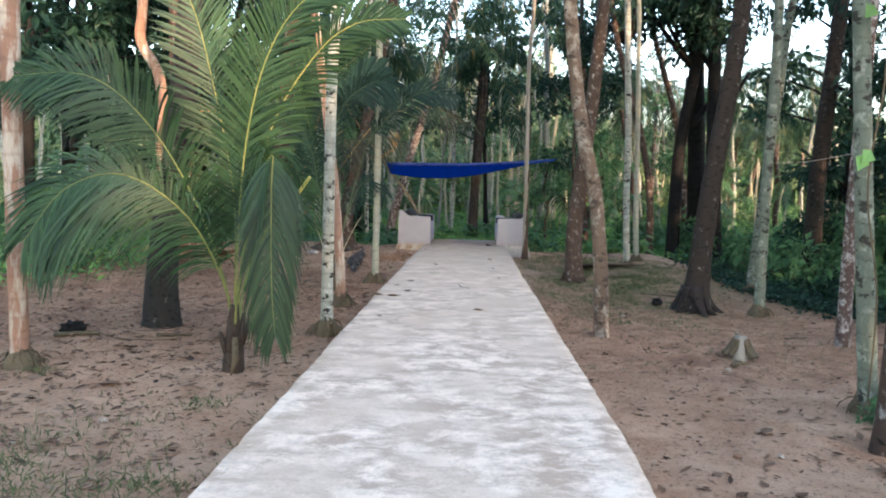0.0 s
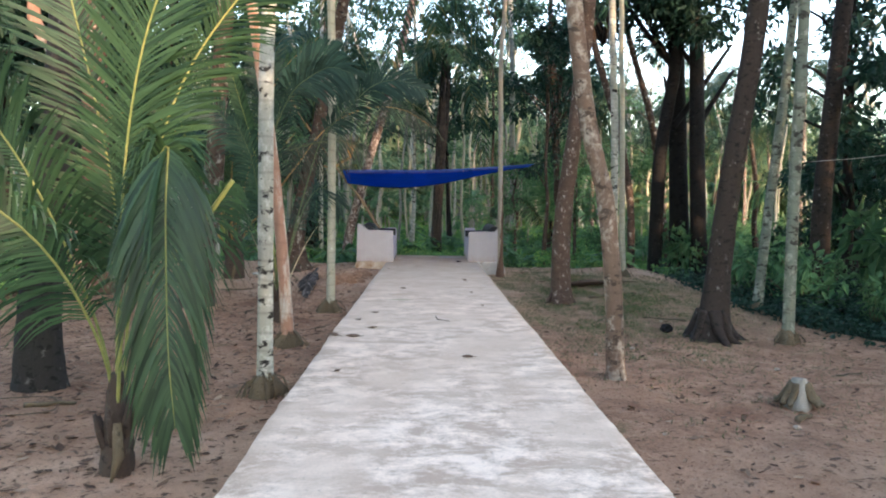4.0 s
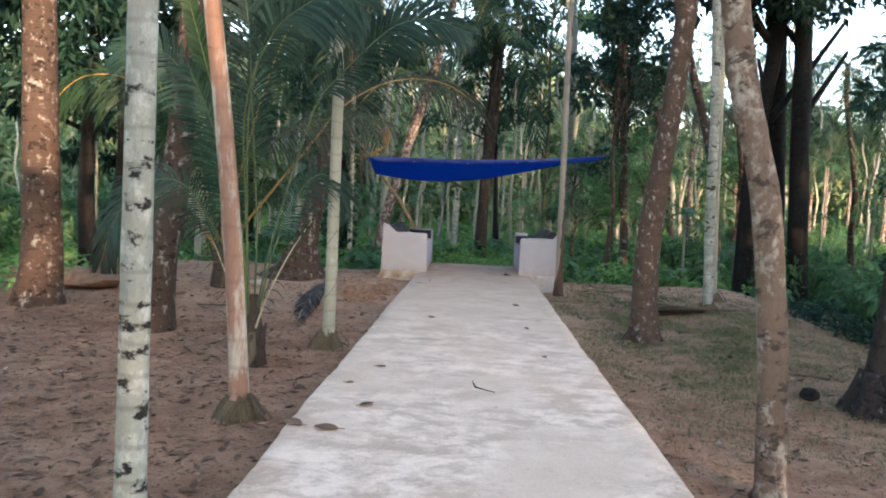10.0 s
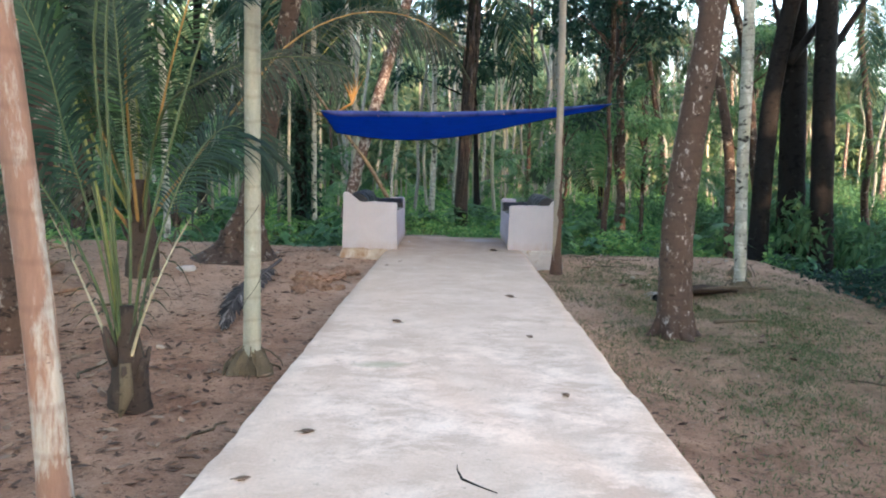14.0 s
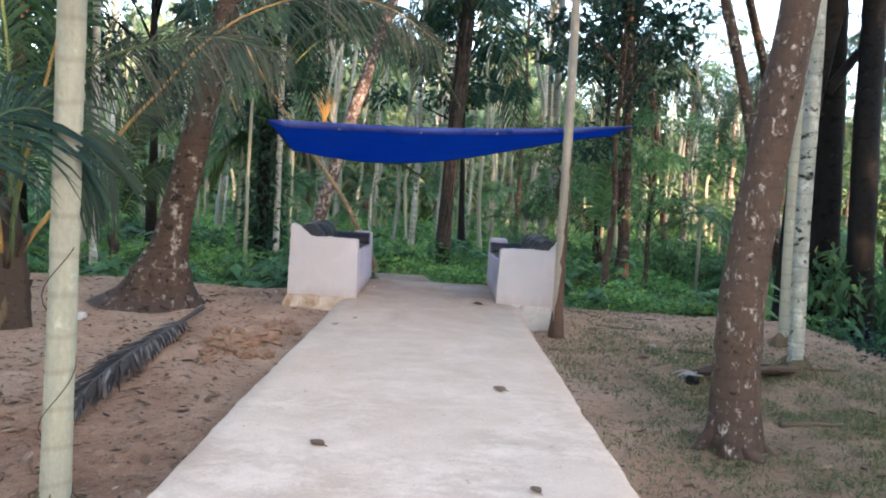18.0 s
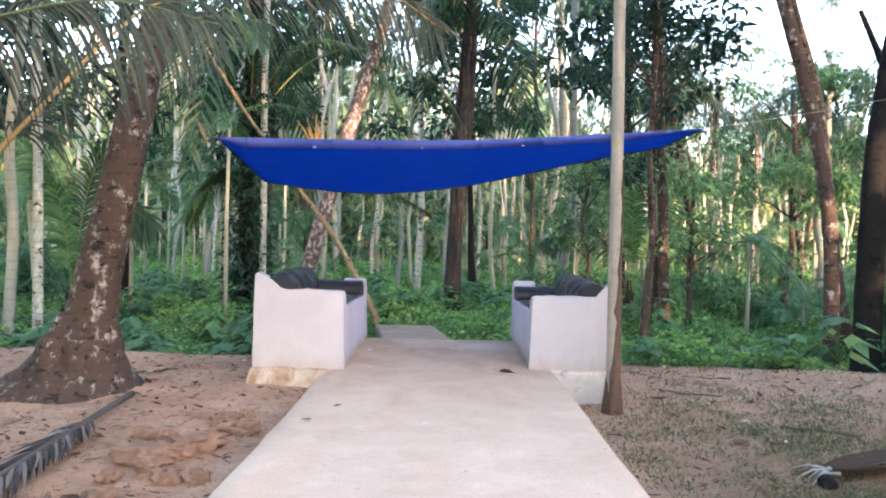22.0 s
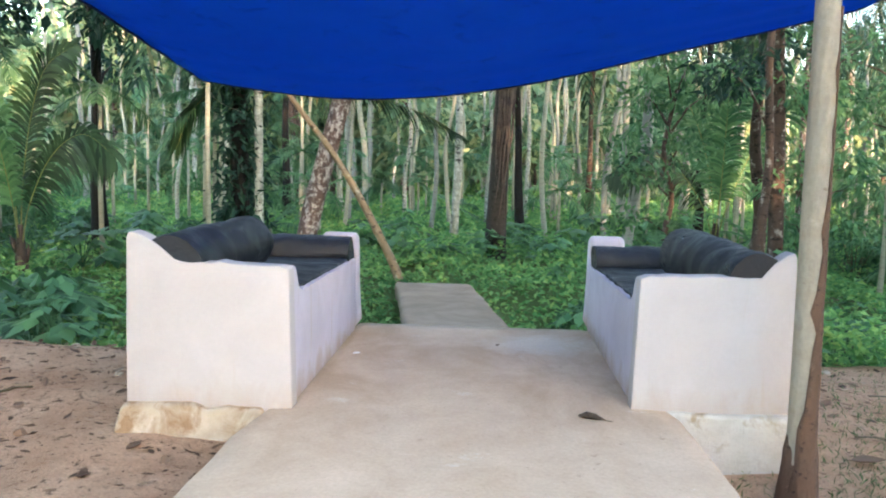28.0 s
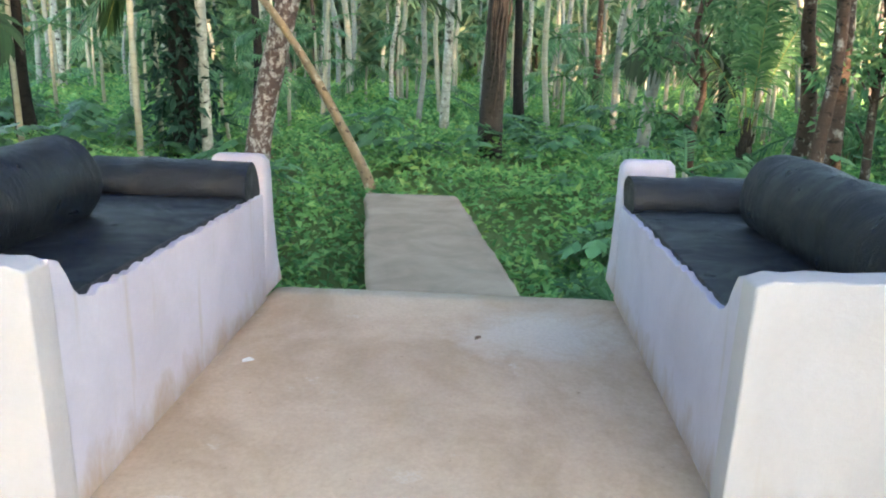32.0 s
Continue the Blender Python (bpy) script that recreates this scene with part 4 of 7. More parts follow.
trunk_tree("areca_palm", "slim leaning grey-green areca palm", AR, 16.09, [(5.7, -0.6), (5.87, 1.22), (6.08, 3.3)], 0.085, 0.083, LICHEN_BARK, 12, AC[3], roots=10, seed=11)
trunk_tree("coconut_palm", "stout coconut palm with sunlit orange-brown bark", CO, 14.9, [(-5.52, -0.3), (-5.45, 0.4), (-5.48, 1.44), (-5.5, 2.81), (-5.52, 4.0)], 0.25, 0.205, BROWN_BARK, 10, CC[0], 0.6, 0.3, 0.06, roots=0, seed=12)
trunk_tree("coconut_palm", "leaning coconut palm with dark swollen base", CO, 13.7, [(-3.6, -0.3), (-3.47, 0.6), (-3.37, 1.1), (-3.25, 2.3), (-3.15, 3.63)], 0.17, 0.125, BROWN_BARK, 9, CC[1], 0.9, 0.4, 0.06, seed=13)
trunk_tree("coconut_palm", "coconut palm with black cement-like base", CO, 8.7, [(-3.4, -0.3), (-3.39, 0.4), (-3.2, 1.9), (-3.07, 3.21)], 0.165, 0.14, SPECKLED_BARK, 9, CC[2], 0.55, 0.35, 0.06, seed=14)
trunk_tree("crooked_sapling", "thin crooked orange-brown sapling trunk", "tree", 12.5, [(-4.7, -0.2), (-4.92, 1.88), (-4.88, 2.33), (-4.96, 3.03), (-5.24, 3.55), (-5.21, 4.08)], 0.09, 0.08, TAN_BARK, 7, None, 0.1, 0.3, 0.1, seed=15)
FLARED = trunk_tree("coconut_palm", "leaning coconut palm with flared root base and lichened bark", CO, 18.6, [(-3.05, -0.05), (-2.91, 0.69), (-2.78, 1.31), (-2.65, 1.94), (-2.51, 2.56)], 0.19, 0.125, BROWN_BARK, 9.5, CC[0], 1.35, 0.30, 0.10, seed=16)
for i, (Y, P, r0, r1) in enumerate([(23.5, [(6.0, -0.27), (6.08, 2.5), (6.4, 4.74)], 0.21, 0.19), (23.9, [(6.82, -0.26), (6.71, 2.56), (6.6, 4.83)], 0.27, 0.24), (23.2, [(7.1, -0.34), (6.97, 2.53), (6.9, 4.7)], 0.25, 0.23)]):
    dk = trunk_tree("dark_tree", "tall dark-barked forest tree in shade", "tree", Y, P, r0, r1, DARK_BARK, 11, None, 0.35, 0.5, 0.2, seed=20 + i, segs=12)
    for k in range(2):
        q = np.random.default_rng(230 + i * 5 + k)
        z = 4.6 + 1.6 * k
        x = np.interp(z, [p[1] for p in P], [p[0] for p in P]) - P[0][0]
        a = math.pi * (1.0 if k % 2 else 0.05) + q.normal(0, 0.5)
        ln = q.uniform(1.2, 2.2)
        part("limb", mesh("limb", *tube(smooth_line([(x, 0, z), (x + 0.35 * ln * math.cos(a), 0.35 * ln * math.sin(a), z + 0.45 * ln), (x + ln * math.cos(a), ln * math.sin(a), z + 1.35 * ln)], 9), np.linspace(0.10, 0.04, 9), 8, 0.15, k), DARK_BARK), dk)
trunk_tree("areca_palm", "slim pale areca palm at the forest edge", AR, 23.27, [(-5.81, -0.3), (-5.84, 2.26), (-5.87, 4.06)], 0.073, 0.068, PALE_BARK, 11, AC[0], roots=14, seed=25)
trunk_tree("forest_tree", "grey leaning forest tree", "tree", 27, [(7.45, -0.4), (7.19, 1.09), (6.84, 3.7), (6.28, 5.62)], 0.13, 0.11, BROWN_BARK, 11, AC[0], 0.3, 0.4, 0.1, seed=26)
trunk_tree("vine_hung_tree", "thick brown trunk hung with stringy vines", "tree", 29.8, [(0.10, -0.5), (0.13, 0.72), (0.18, 2.26), (0.25, 3.8), (0.33, 5.34)], 0.165, 0.14, SPECKLED_BARK, 6.4, CC[1], 0.25, 0.5, 0.22, seed=27)
trunk_tree("coconut_palm", "leaning coconut palm with white-spotted reddish bark", CO, 26.5, [(-2.74, -0.45), (-2.58, 0.4), (-2.17, 1.95), (-1.75, 3.4), (-1.3, 4.9)], 0.145, 0.128, RED_BARK, 7.6, CC[2], 0.2, 0.4, 0.06, seed=28)
trunk_tree("leaning_pole", "thin bare leaning trunk, yellowish brown", "tree", 26.1, [(-1.22, -0.5), (-1.28, -0.35), (-1.55, 0.2), (-1.88, 0.8), (-2.27, 1.39), (-2.74, 1.98)], 0.07, 0.03, POLE_BARK, 3.2, None, 0.1, 0.2, 0.1, seed=29)
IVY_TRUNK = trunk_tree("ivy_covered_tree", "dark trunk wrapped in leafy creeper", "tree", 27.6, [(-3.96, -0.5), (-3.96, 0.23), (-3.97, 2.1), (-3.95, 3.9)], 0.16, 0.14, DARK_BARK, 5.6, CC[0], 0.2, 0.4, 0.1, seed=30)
trunk_tree("areca_palm", "slim white-blotched areca palm behind a bench", AR, 27.4, [(-3.58, -0.5), (-3.6, 0.2), (-3.61, 2.1)], 0.068, 0.065, PALE_BARK, 10, AC[1], seed=31)
trunk_tree("forest_tree", "slender brown forest tree", "tree", 26, [(3.8, -0.45), (3.77, 0.4), (3.71, 1.81), (3.62, 3.11)], 0.104, 0.09, BROWN_BARK, 8, AC[1], 0.2, 0.4, 0.14, seed=32)
trunk_tree("forest_tree", "slender pinkish-brown forest tree", "tree", 30, [(2.5, -0.45), (2.61, 0.57), (2.8, 2.01), (2.75, 3.86)], 0.105, 0.098, FAR_BARK, 9, AC[2], 0.2, 0.4, 0.1, seed=33)
POST_PALM = trunk_tree("areca_palm", "slim pale areca palm standing against the bench", AR, 18.7, [(1.338, -0.28), (1.325, 0.85), (1.318, 1.94), (1.308, 3.04)], 0.056, 0.048, PEELING_BARK, 9, AC[3], 0.5, 0.15, 0.06, roots=0, seed=34)

BENT = trunk_tree("bent_tree", "slender dark tree bent over the ditch", "tree", 22.9, [(5.2, -0.9), (5.15, 1.2), (4.86, 2.85), (4.45, 4.27)], 0.11, 0.10, BROWN_BARK, 8, None, 0.2, 0.3, 0.12, seed=35)
HOLLOW_TREE = trunk_tree("dark_tree", "tall dark-barked leaning tree beside the hollow", "tree", 17.4, [(7.42, -0.8), (7.45, 0.3), (7.5, 1.91), (7.77, 5.29)], 0.2, 0.17, DUSK_BARK, 10, None, 0.3, 0.4, 0.16, seed=36)


def root_ribs(top, r, reach, height, n, mat, seed, label):
    """Surface roots that run out from a trunk's foot."""
    for i in range(n):
        q = np.random.default_rng(seed + i)
        a = 6.283 * i / n + q.normal(0, 0.25)
        ln = reach * q.uniform(0.7, 1.2)
        pts = [((r * 0.55 + ln * u) * math.cos(a + 0.2 * u * q.normal()), (r * 0.55 + ln * u) * math.sin(a + 0.2 * u * q.normal()), 0.1 + height * (1 - u) ** 2.2 - 0.05 * u) for u in (0, 0.25, 0.5, 0.75, 1.0)]
        part("root", mesh("root", *tube(smooth_line(pts, 12), np.linspace(r * 0.42, 0.022, 12), 9, 0.25, seed + i), mat), top, label if i == 0 else "")


root_ribs(BUTTRESSED, 0.2, 0.42, 0.40, 7, DUSK_BARK, 500, "spreading buttress root")
root_ribs(SWOLLEN, 0.18, 0.2, 0.26, 6, SPOT_BARK, 520, "swollen surface root")
root_ribs(BENT, 0.11, 0.2, 0.2, 5, BROWN_BARK, 570, "short surface root")
root_ribs(HOLLOW_TREE, 0.2, 0.3, 0.3, 6, DUSK_BARK, 560, "dark surface root")
zs = np.linspace(-0.05, 0.62, 12)
part("root_mound", mesh("root_mound", *tube(np.stack([0.13 * zs, 0 * zs, zs + 0.08], 1), np.interp(zs, (-0.05, 0.04, 0.14, 0.28, 0.45, 0.62), (0.66, 0.52, 0.41, 0.32, 0.265, 0.20)), 22, 0.14, 6, False), BROWN_BARK), FLARED, "earthy cone of matted roots")
root_ribs(FLARED, 0.34, 0.34, 0.36, 11, BROWN_BARK, 580, "earthy root mass at the foot")
root_ribs(CROOKED, 0.09, 0.12, 0.14, 5, TWO_TONE_BARK, 540, "short surface root")
# the post palm: a strip of brown bark left on one side, and a fibrous foot
q = np.random.default_rng(9)
zs = np.linspace(0.12, 2.2, 26)
V, F = [], []
for i, z in enumerate(zs):
    cx = np.interp(z, (0.0, 1.22, 2.42), (0.0, -0.013, -0.021))
    a0, a1 = np.interp(z, (0.1, 0.45, 0.7, 1.2, 2.2), (-2.6, -2.0, -1.5, -1.25, -0.5)) + q.normal(0, 0.16), 1.0 - 0.6 * (i / 25) ** 2 + q.normal(0, 0.07)
    rr = np.interp(z, (0.0, 0.3, 1.3, 2.2), (0.085, 0.0635, 0.0585, 0.0565))
    V += [(cx + (rr + q.normal(0, 0.0015)) * math.cos(a), (rr + q.normal(0, 0.0015)) * math.sin(a), z) for a in np.linspace(a0, a1, 8)]
    if i:
        F += [((i - 1) * 8 + j, (i - 1) * 8 + j + 1, i * 8 + j + 1, i * 8 + j) for j in range(7)]
strip = part("bark_strip", mesh("bark_strip", V, F, FOOT_BARK), POST_PALM, "brown strip of peeling bark")
strip.modifiers.new("thickness", "SOLIDIFY").thickness = 0.006
zs = np.linspace(0.0, 0.46, 12)
part("foot", mesh("foot", *tube(np.stack([0 * zs, 0 * zs, zs], 1), np.interp(zs, (0, 0.12, 0.3, 0.46), (0.098, 0.080, 0.066, 0.05)), 18, 0.24, 5, False), FOOT_BARK), POST_PALM, "brown fibrous swollen foot")

# forest beyond and around: slim palms in rows of chance, shared meshes
FOREST_TRUNKS = []
for k in range(5):
    g = np.random.default_rng(90 + k)
    ln = np.array([(0, 0, -0.4)] + [(g.normal(0, 0.05) * z ** 0.8 + (k - 2) * 0.035 * z, g.normal(0, 0.05) * z ** 0.8, z) for z in (1.5, 3, 5, 7, 9, 11)])
    me, _b, tip = trunk_mesh(ln, 0.085, 0.078, (FAR_BARK, PALE_BARK, SMOOTH_BARK, SMOOTH_BARK, FAR_BARK)[k], 0.2, 0.3, 0.06, 8, k, 0.4)
    FOREST_TRUNKS.append((me, tip))
COCO_TRUNKS = []
for k in range(3):
    g = np.random.default_rng(190 + k)
    ln = np.array([(0, 0, -0.4)] + [((k - 1) * 0.16 * z + g.normal(0, 0.08), g.normal(0, 0.1), z) for z in (1.5, 3, 5, 7, 8.5)])
    me, _b, tip = trunk_mesh(ln, 0.16, 0.13, (BROWN_BARK, RED_BARK, FAR_BARK)[k], 0.6, 0.35, 0.08, 9, k, 0.35)
    COCO_TRUNKS.append((me, tip))


def forest_palm(kind, k, x, y, s, turn):
    coco = kind == "coco"
    me, tip = (COCO_TRUNKS if coco else FOREST_TRUNKS)[k]
    top = thing("coconut_palm" if coco else "areca_palm", (x, y, gz(x, y)),
                "tall coconut palm in the plantation" if coco else "tall slim areca palm in the plantation", CO if coco else AR,
                "coconut palms of the plantation" if coco else "areca palms of the plantation")
    top.scale, top.rotation_euler = (s, s, s), (0, 0, turn)
    part("trunk", me, top)
    part("crown", (CC if coco else AC)[(k + int(turn * 7)) % (3 if coco else 4)], top, "", tuple(tip))


taken = [(-3.9, 27.6), (0.1, 29.8), (-1.7, 26.1), (2.1, 30), (3.4, 26), (-2.6, 26.5)]
g = np.random.default_rng(12)
made = 0
while made < 330:
    y = 31.5 + 45 * g.random() ** 0.85
    x = g.uniform(-1, 1) * (3 + 0.6 * y) * (1 if made % 3 else 0.5)
    if any((x - a) ** 2 + (y - b) ** 2 < 0.6 for a, b in taken) or (abs(x + 0.6) < 1.0 and y < 31):
        continue
    open_sky = 0.16 < x / (y - 8) < 0.62
    if open_sky and (y < 35 or g.random() < 0.3):
        continue
    taken.append((x, y))
    coco = g.random() < (0.4 if open_sky else 0.12) and (abs(x) > 6 or y > 45)
    forest_palm("coco" if coco else "areca", int(g.integers(3 if coco else 5)), x, y, g.uniform(0.6, 0.9) if open_sky else g.choice([0.62, 0.72, 0.8, 0.95, 1.1]), g.random() * 6.28)
    made += 1
for i, (x, y, q) in enumerate(((11.6, 30.0, 0.74), (13.8, 31.5, 0.82), (10.2, 34.0, 0.72), (7.6, 36.0, 0.8))):
    taken.append((x, y))
    forest_palm("coco", i % 3, x, y, q, 0.7 + i * 1.9)
for i in range(16):
    y = 37 + 24 * ((i * 0.618) % 1)
    x = (y - 9) * (0.24 + 0.36 * ((i * 0.382 + 0.2) % 1))
    taken.append((x, y))
    forest_palm("coco" if i % 3 else "areca", i % 3, x, y, 0.66 + 0.2 * ((i * 0.27) % 1), i * 1.7)
for side in (-1, 1):
    made = 0
    while made < (22 if side > 0 else 52):
        x, y = (g.uniform(10, 30), g.uniform(2, 24)) if side > 0 else (-g.uniform(6.4, 26), g.uniform(-4, 28))
        if (side > 0 and y > 21 and x < 9) or any((x - a) ** 2 + (y - b) ** 2 < 1.2 for a, b in taken):
            continue
        taken.append((x, y))
        forest_palm("coco" if made % 5 == 0 else "areca", made % (3 if made % 5 == 0 else 5), x, y, g.uniform(0.85, 1.2), g.random() * 6.28)
        made += 1
for i in range(26):
    a = radians(110 + 320 / 26 * 0.42 * i + 180 - 75)
    q = g.uniform(12, 24)
    x, y = q * math.cos(a) * 1.2, -6 + q * math.sin(a)
    if not 0.2 < SX * y - SY * x < 4.2:
        forest_palm("coco" if i % 3 == 0 else "areca", i % 3, x, y, g.uniform(0.9, 1.2), g.random() * 6.28)


YOUNG_CROWNS = [raw_mesh("crown", *crown_fronds(6, 1.25, 0.34, 0.035, 140 + k, 1.3, 1.1, 22), SHRUB_LEAF) for k in range(3)]
YOUNG_STEMS = [mesh("trunk", *tube([(0, 0, -0.2), (0.02, 0, h * 0.5), (0, 0.02, h)], [0.045, 0.036, 0.03], 7), SMOOTH_BARK) for h in (0.5, 1.1, 1.9, 2.8, 3.7)]
g = np.random.default_rng(313)
n = 0
while n < 96:
    y = 25.5 + 17 * g.random()
    x = g.uniform(-1, 1) * (2.5 + 0.3 * y)
    if (-3.2 < x < 2.0 and y < 33) or any((x - a) ** 2 + (y - b) ** 2 < 0.3 for a, b in taken):
        continue
    k = int(g.integers(3)) if n < 46 else 2 + int(g.integers(3))
    top = thing("young_areca_palm", (x, y, gz(x, y)), "young areca palm with light feathery fronds in undergrowth", AR, "young areca palms of the undergrowth")
    top.rotation_euler = (0, 0, g.random() * 6.28)
    part("trunk", YOUNG_STEMS[k], top)
    part("crown", YOUNG_CROWNS[int(g.integers(3))], top, "", (0, 0.02, (0.5, 1.1, 1.9, 2.8, 3.7)[k]))
    n += 1


# ---- young coconut palms ----
def young_palm(at, fronds, label, seed, stem_r=0.10, stem_h=0.35, spread=60):
    top = thing("young_coconut_palm", at, label, "palm")
    C = smooth_line([(0, 0, -0.15), (0, 0, 0.05), (0.01, 0, stem_h * 0.6), (0.0, 0, stem_h * 1.3), (0.0, 0, stem_h * 2.1)], 16)
    V, F = tube(C, np.interp(np.linspace(0, 1, 16), (0, 0.25, 0.6, 1), (stem_r * 1.15, stem_r * 1.05, stem_r * 0.85, stem_r * 0.4)), 14, 0.3, seed)
    part("stem", mesh("stem", V, F, STEM_FIBRE), top, "fibrous dark brown stem base")
    for i in range(7):
        a, h = i * 0.9 + seed, stem_h * (0.5 + 0.13 * i)
        c, s_ = math.cos(a), math.sin(a)
        V, F = tube([(stem_r * 0.5 * c, stem_r * 0.5 * s_, h - 0.1), (stem_r * 0.95 * c, stem_r * 0.95 * s_, h + 0.02), (stem_r * 1.25 * c, stem_r * 1.25 * s_, h + 0.14)], [0.034, 0.026, 0.012], 7, 0.3, i)
        part("leaf_base", mesh("leaf_base", V, F, STEM_FIBRE), top, "broken fibrous leaf base")
    V, F = tube([(0.03, -0.09, 0.30), (0.05, -0.13, 0.12), (0.02, -0.17, -0.02)], [0.03, 0.035, 0.006], 7, 0.3, seed)
    part("old_sheath", mesh("old_sheath", V, F, ROOT), top, "dry split leaf sheath")
    for i, (P, nl, ll, wd, dr, mat, rm, *b) in enumerate(fronds):
        rach, lf = frond(P, nl, ll, wd, dr, b[0] if b else 0.26, 0.011 if stem_r < 0.15 else 0.024, seed * 17 + i, spread, 4, (0.12 * (i % 3 - 1), -1, 0.35), 0.16)
        f = part("frond", mesh("rachis", *rach, rm), top, "feathery frond with yellow-green midrib")
        part("leaf_blade", raw_mesh("leaf_blade", *lf, mat), f)
    return top


FIRST_PALM = young_palm((-1.95, 6.62, gz(-1.95, 6.62)), [
    ([(0, 0, 0.15), (-0.08, 0, 0.75), (-0.36, -0.05, 1.52), (-0.74, -0.1, 2.12), (-1.22, -0.1, 2.46), (-1.9, -0.1, 2.44)], 150, 0.62, 0.021, 0.34, PALM_LEAF, RACHIS),
    ([(0, 0, 0.15), (-0.06, -0.05, 0.7), (-0.32, -0.2, 1.3), (-0.78, -0.35, 1.64), (-1.22, -0.45, 1.52), (-1.55, -0.5, 1.08)], 150, 0.70, 0.021, 0.62, PALM_LEAF, RACHIS),
    ([(0, 0.05, 0.15), (-0.02, 0.1, 0.9), (-0.06, 0.15, 1.55), (-0.24, 0.2, 2.4), (-0.5, 0.3, 3.2), (-0.95, 0.35, 3.8)], 150, 0.56, 0.021, 0.16, PALM_LEAF, RACHIS),
    ([(0, 0.0, 0.15), (0.03, -0.05, 0.9), (0.12, -0.1, 1.9), (0.3, -0.15, 2.6), (0.6, -0.2, 3.05), (1.05, -0.25, 3.25)], 150, 0.52, 0.021, 0.14, PALM_LEAF, RACHIS),
    ([(0, 0.05, 0.15), (0.05, 0.1, 1.0), (0.25, 0.2, 2.05), (0.6, 0.3, 2.7), (0.95, 0.35, 3.0), (1.4, 0.35, 3.05)], 140, 0.46, 0.020, 0.2, PALM_LEAF, RACHIS),
    ([(0, -0.02, 0.15), (0.07, -0.1, 0.8), (0.25, -0.2, 1.55), (0.38, -0.25, 1.83), (0.40, -0.35, 1.5), (0.42, -0.4, 0.8), (0.46, -0.42, 0.35)], 160, 0.40, 0.021, 0.95, PALM_LEAF, RACHIS),
    ([(0, 0.05, 0.15), (0.0, 0.3, 0.7), (0.05, 0.57, 1.07), (0.34, 0.58, 1.42), (0.51, 0.58, 1.66)], 40, 0.40, 0.026, 0.8, PALM_LEAF, RACHIS, 0.42),
], "lush young coconut palm with arching green fronds in bare earth", 2, stem_h=0.27, spread=62)
part("cut_stalk", mesh("cut_stalk", *tube(smooth_line([(0.0, 0.28, 0.66), (0.05, 0.57, 1.07), (0.34, 0.58, 1.42), (0.52, 0.58, 1.67)], 14), np.linspace(0.024, 0.017, 14), 8, 0.08, 3), RACHIS), FIRST_PALM, "thick yellow-green stalk of a cut frond")
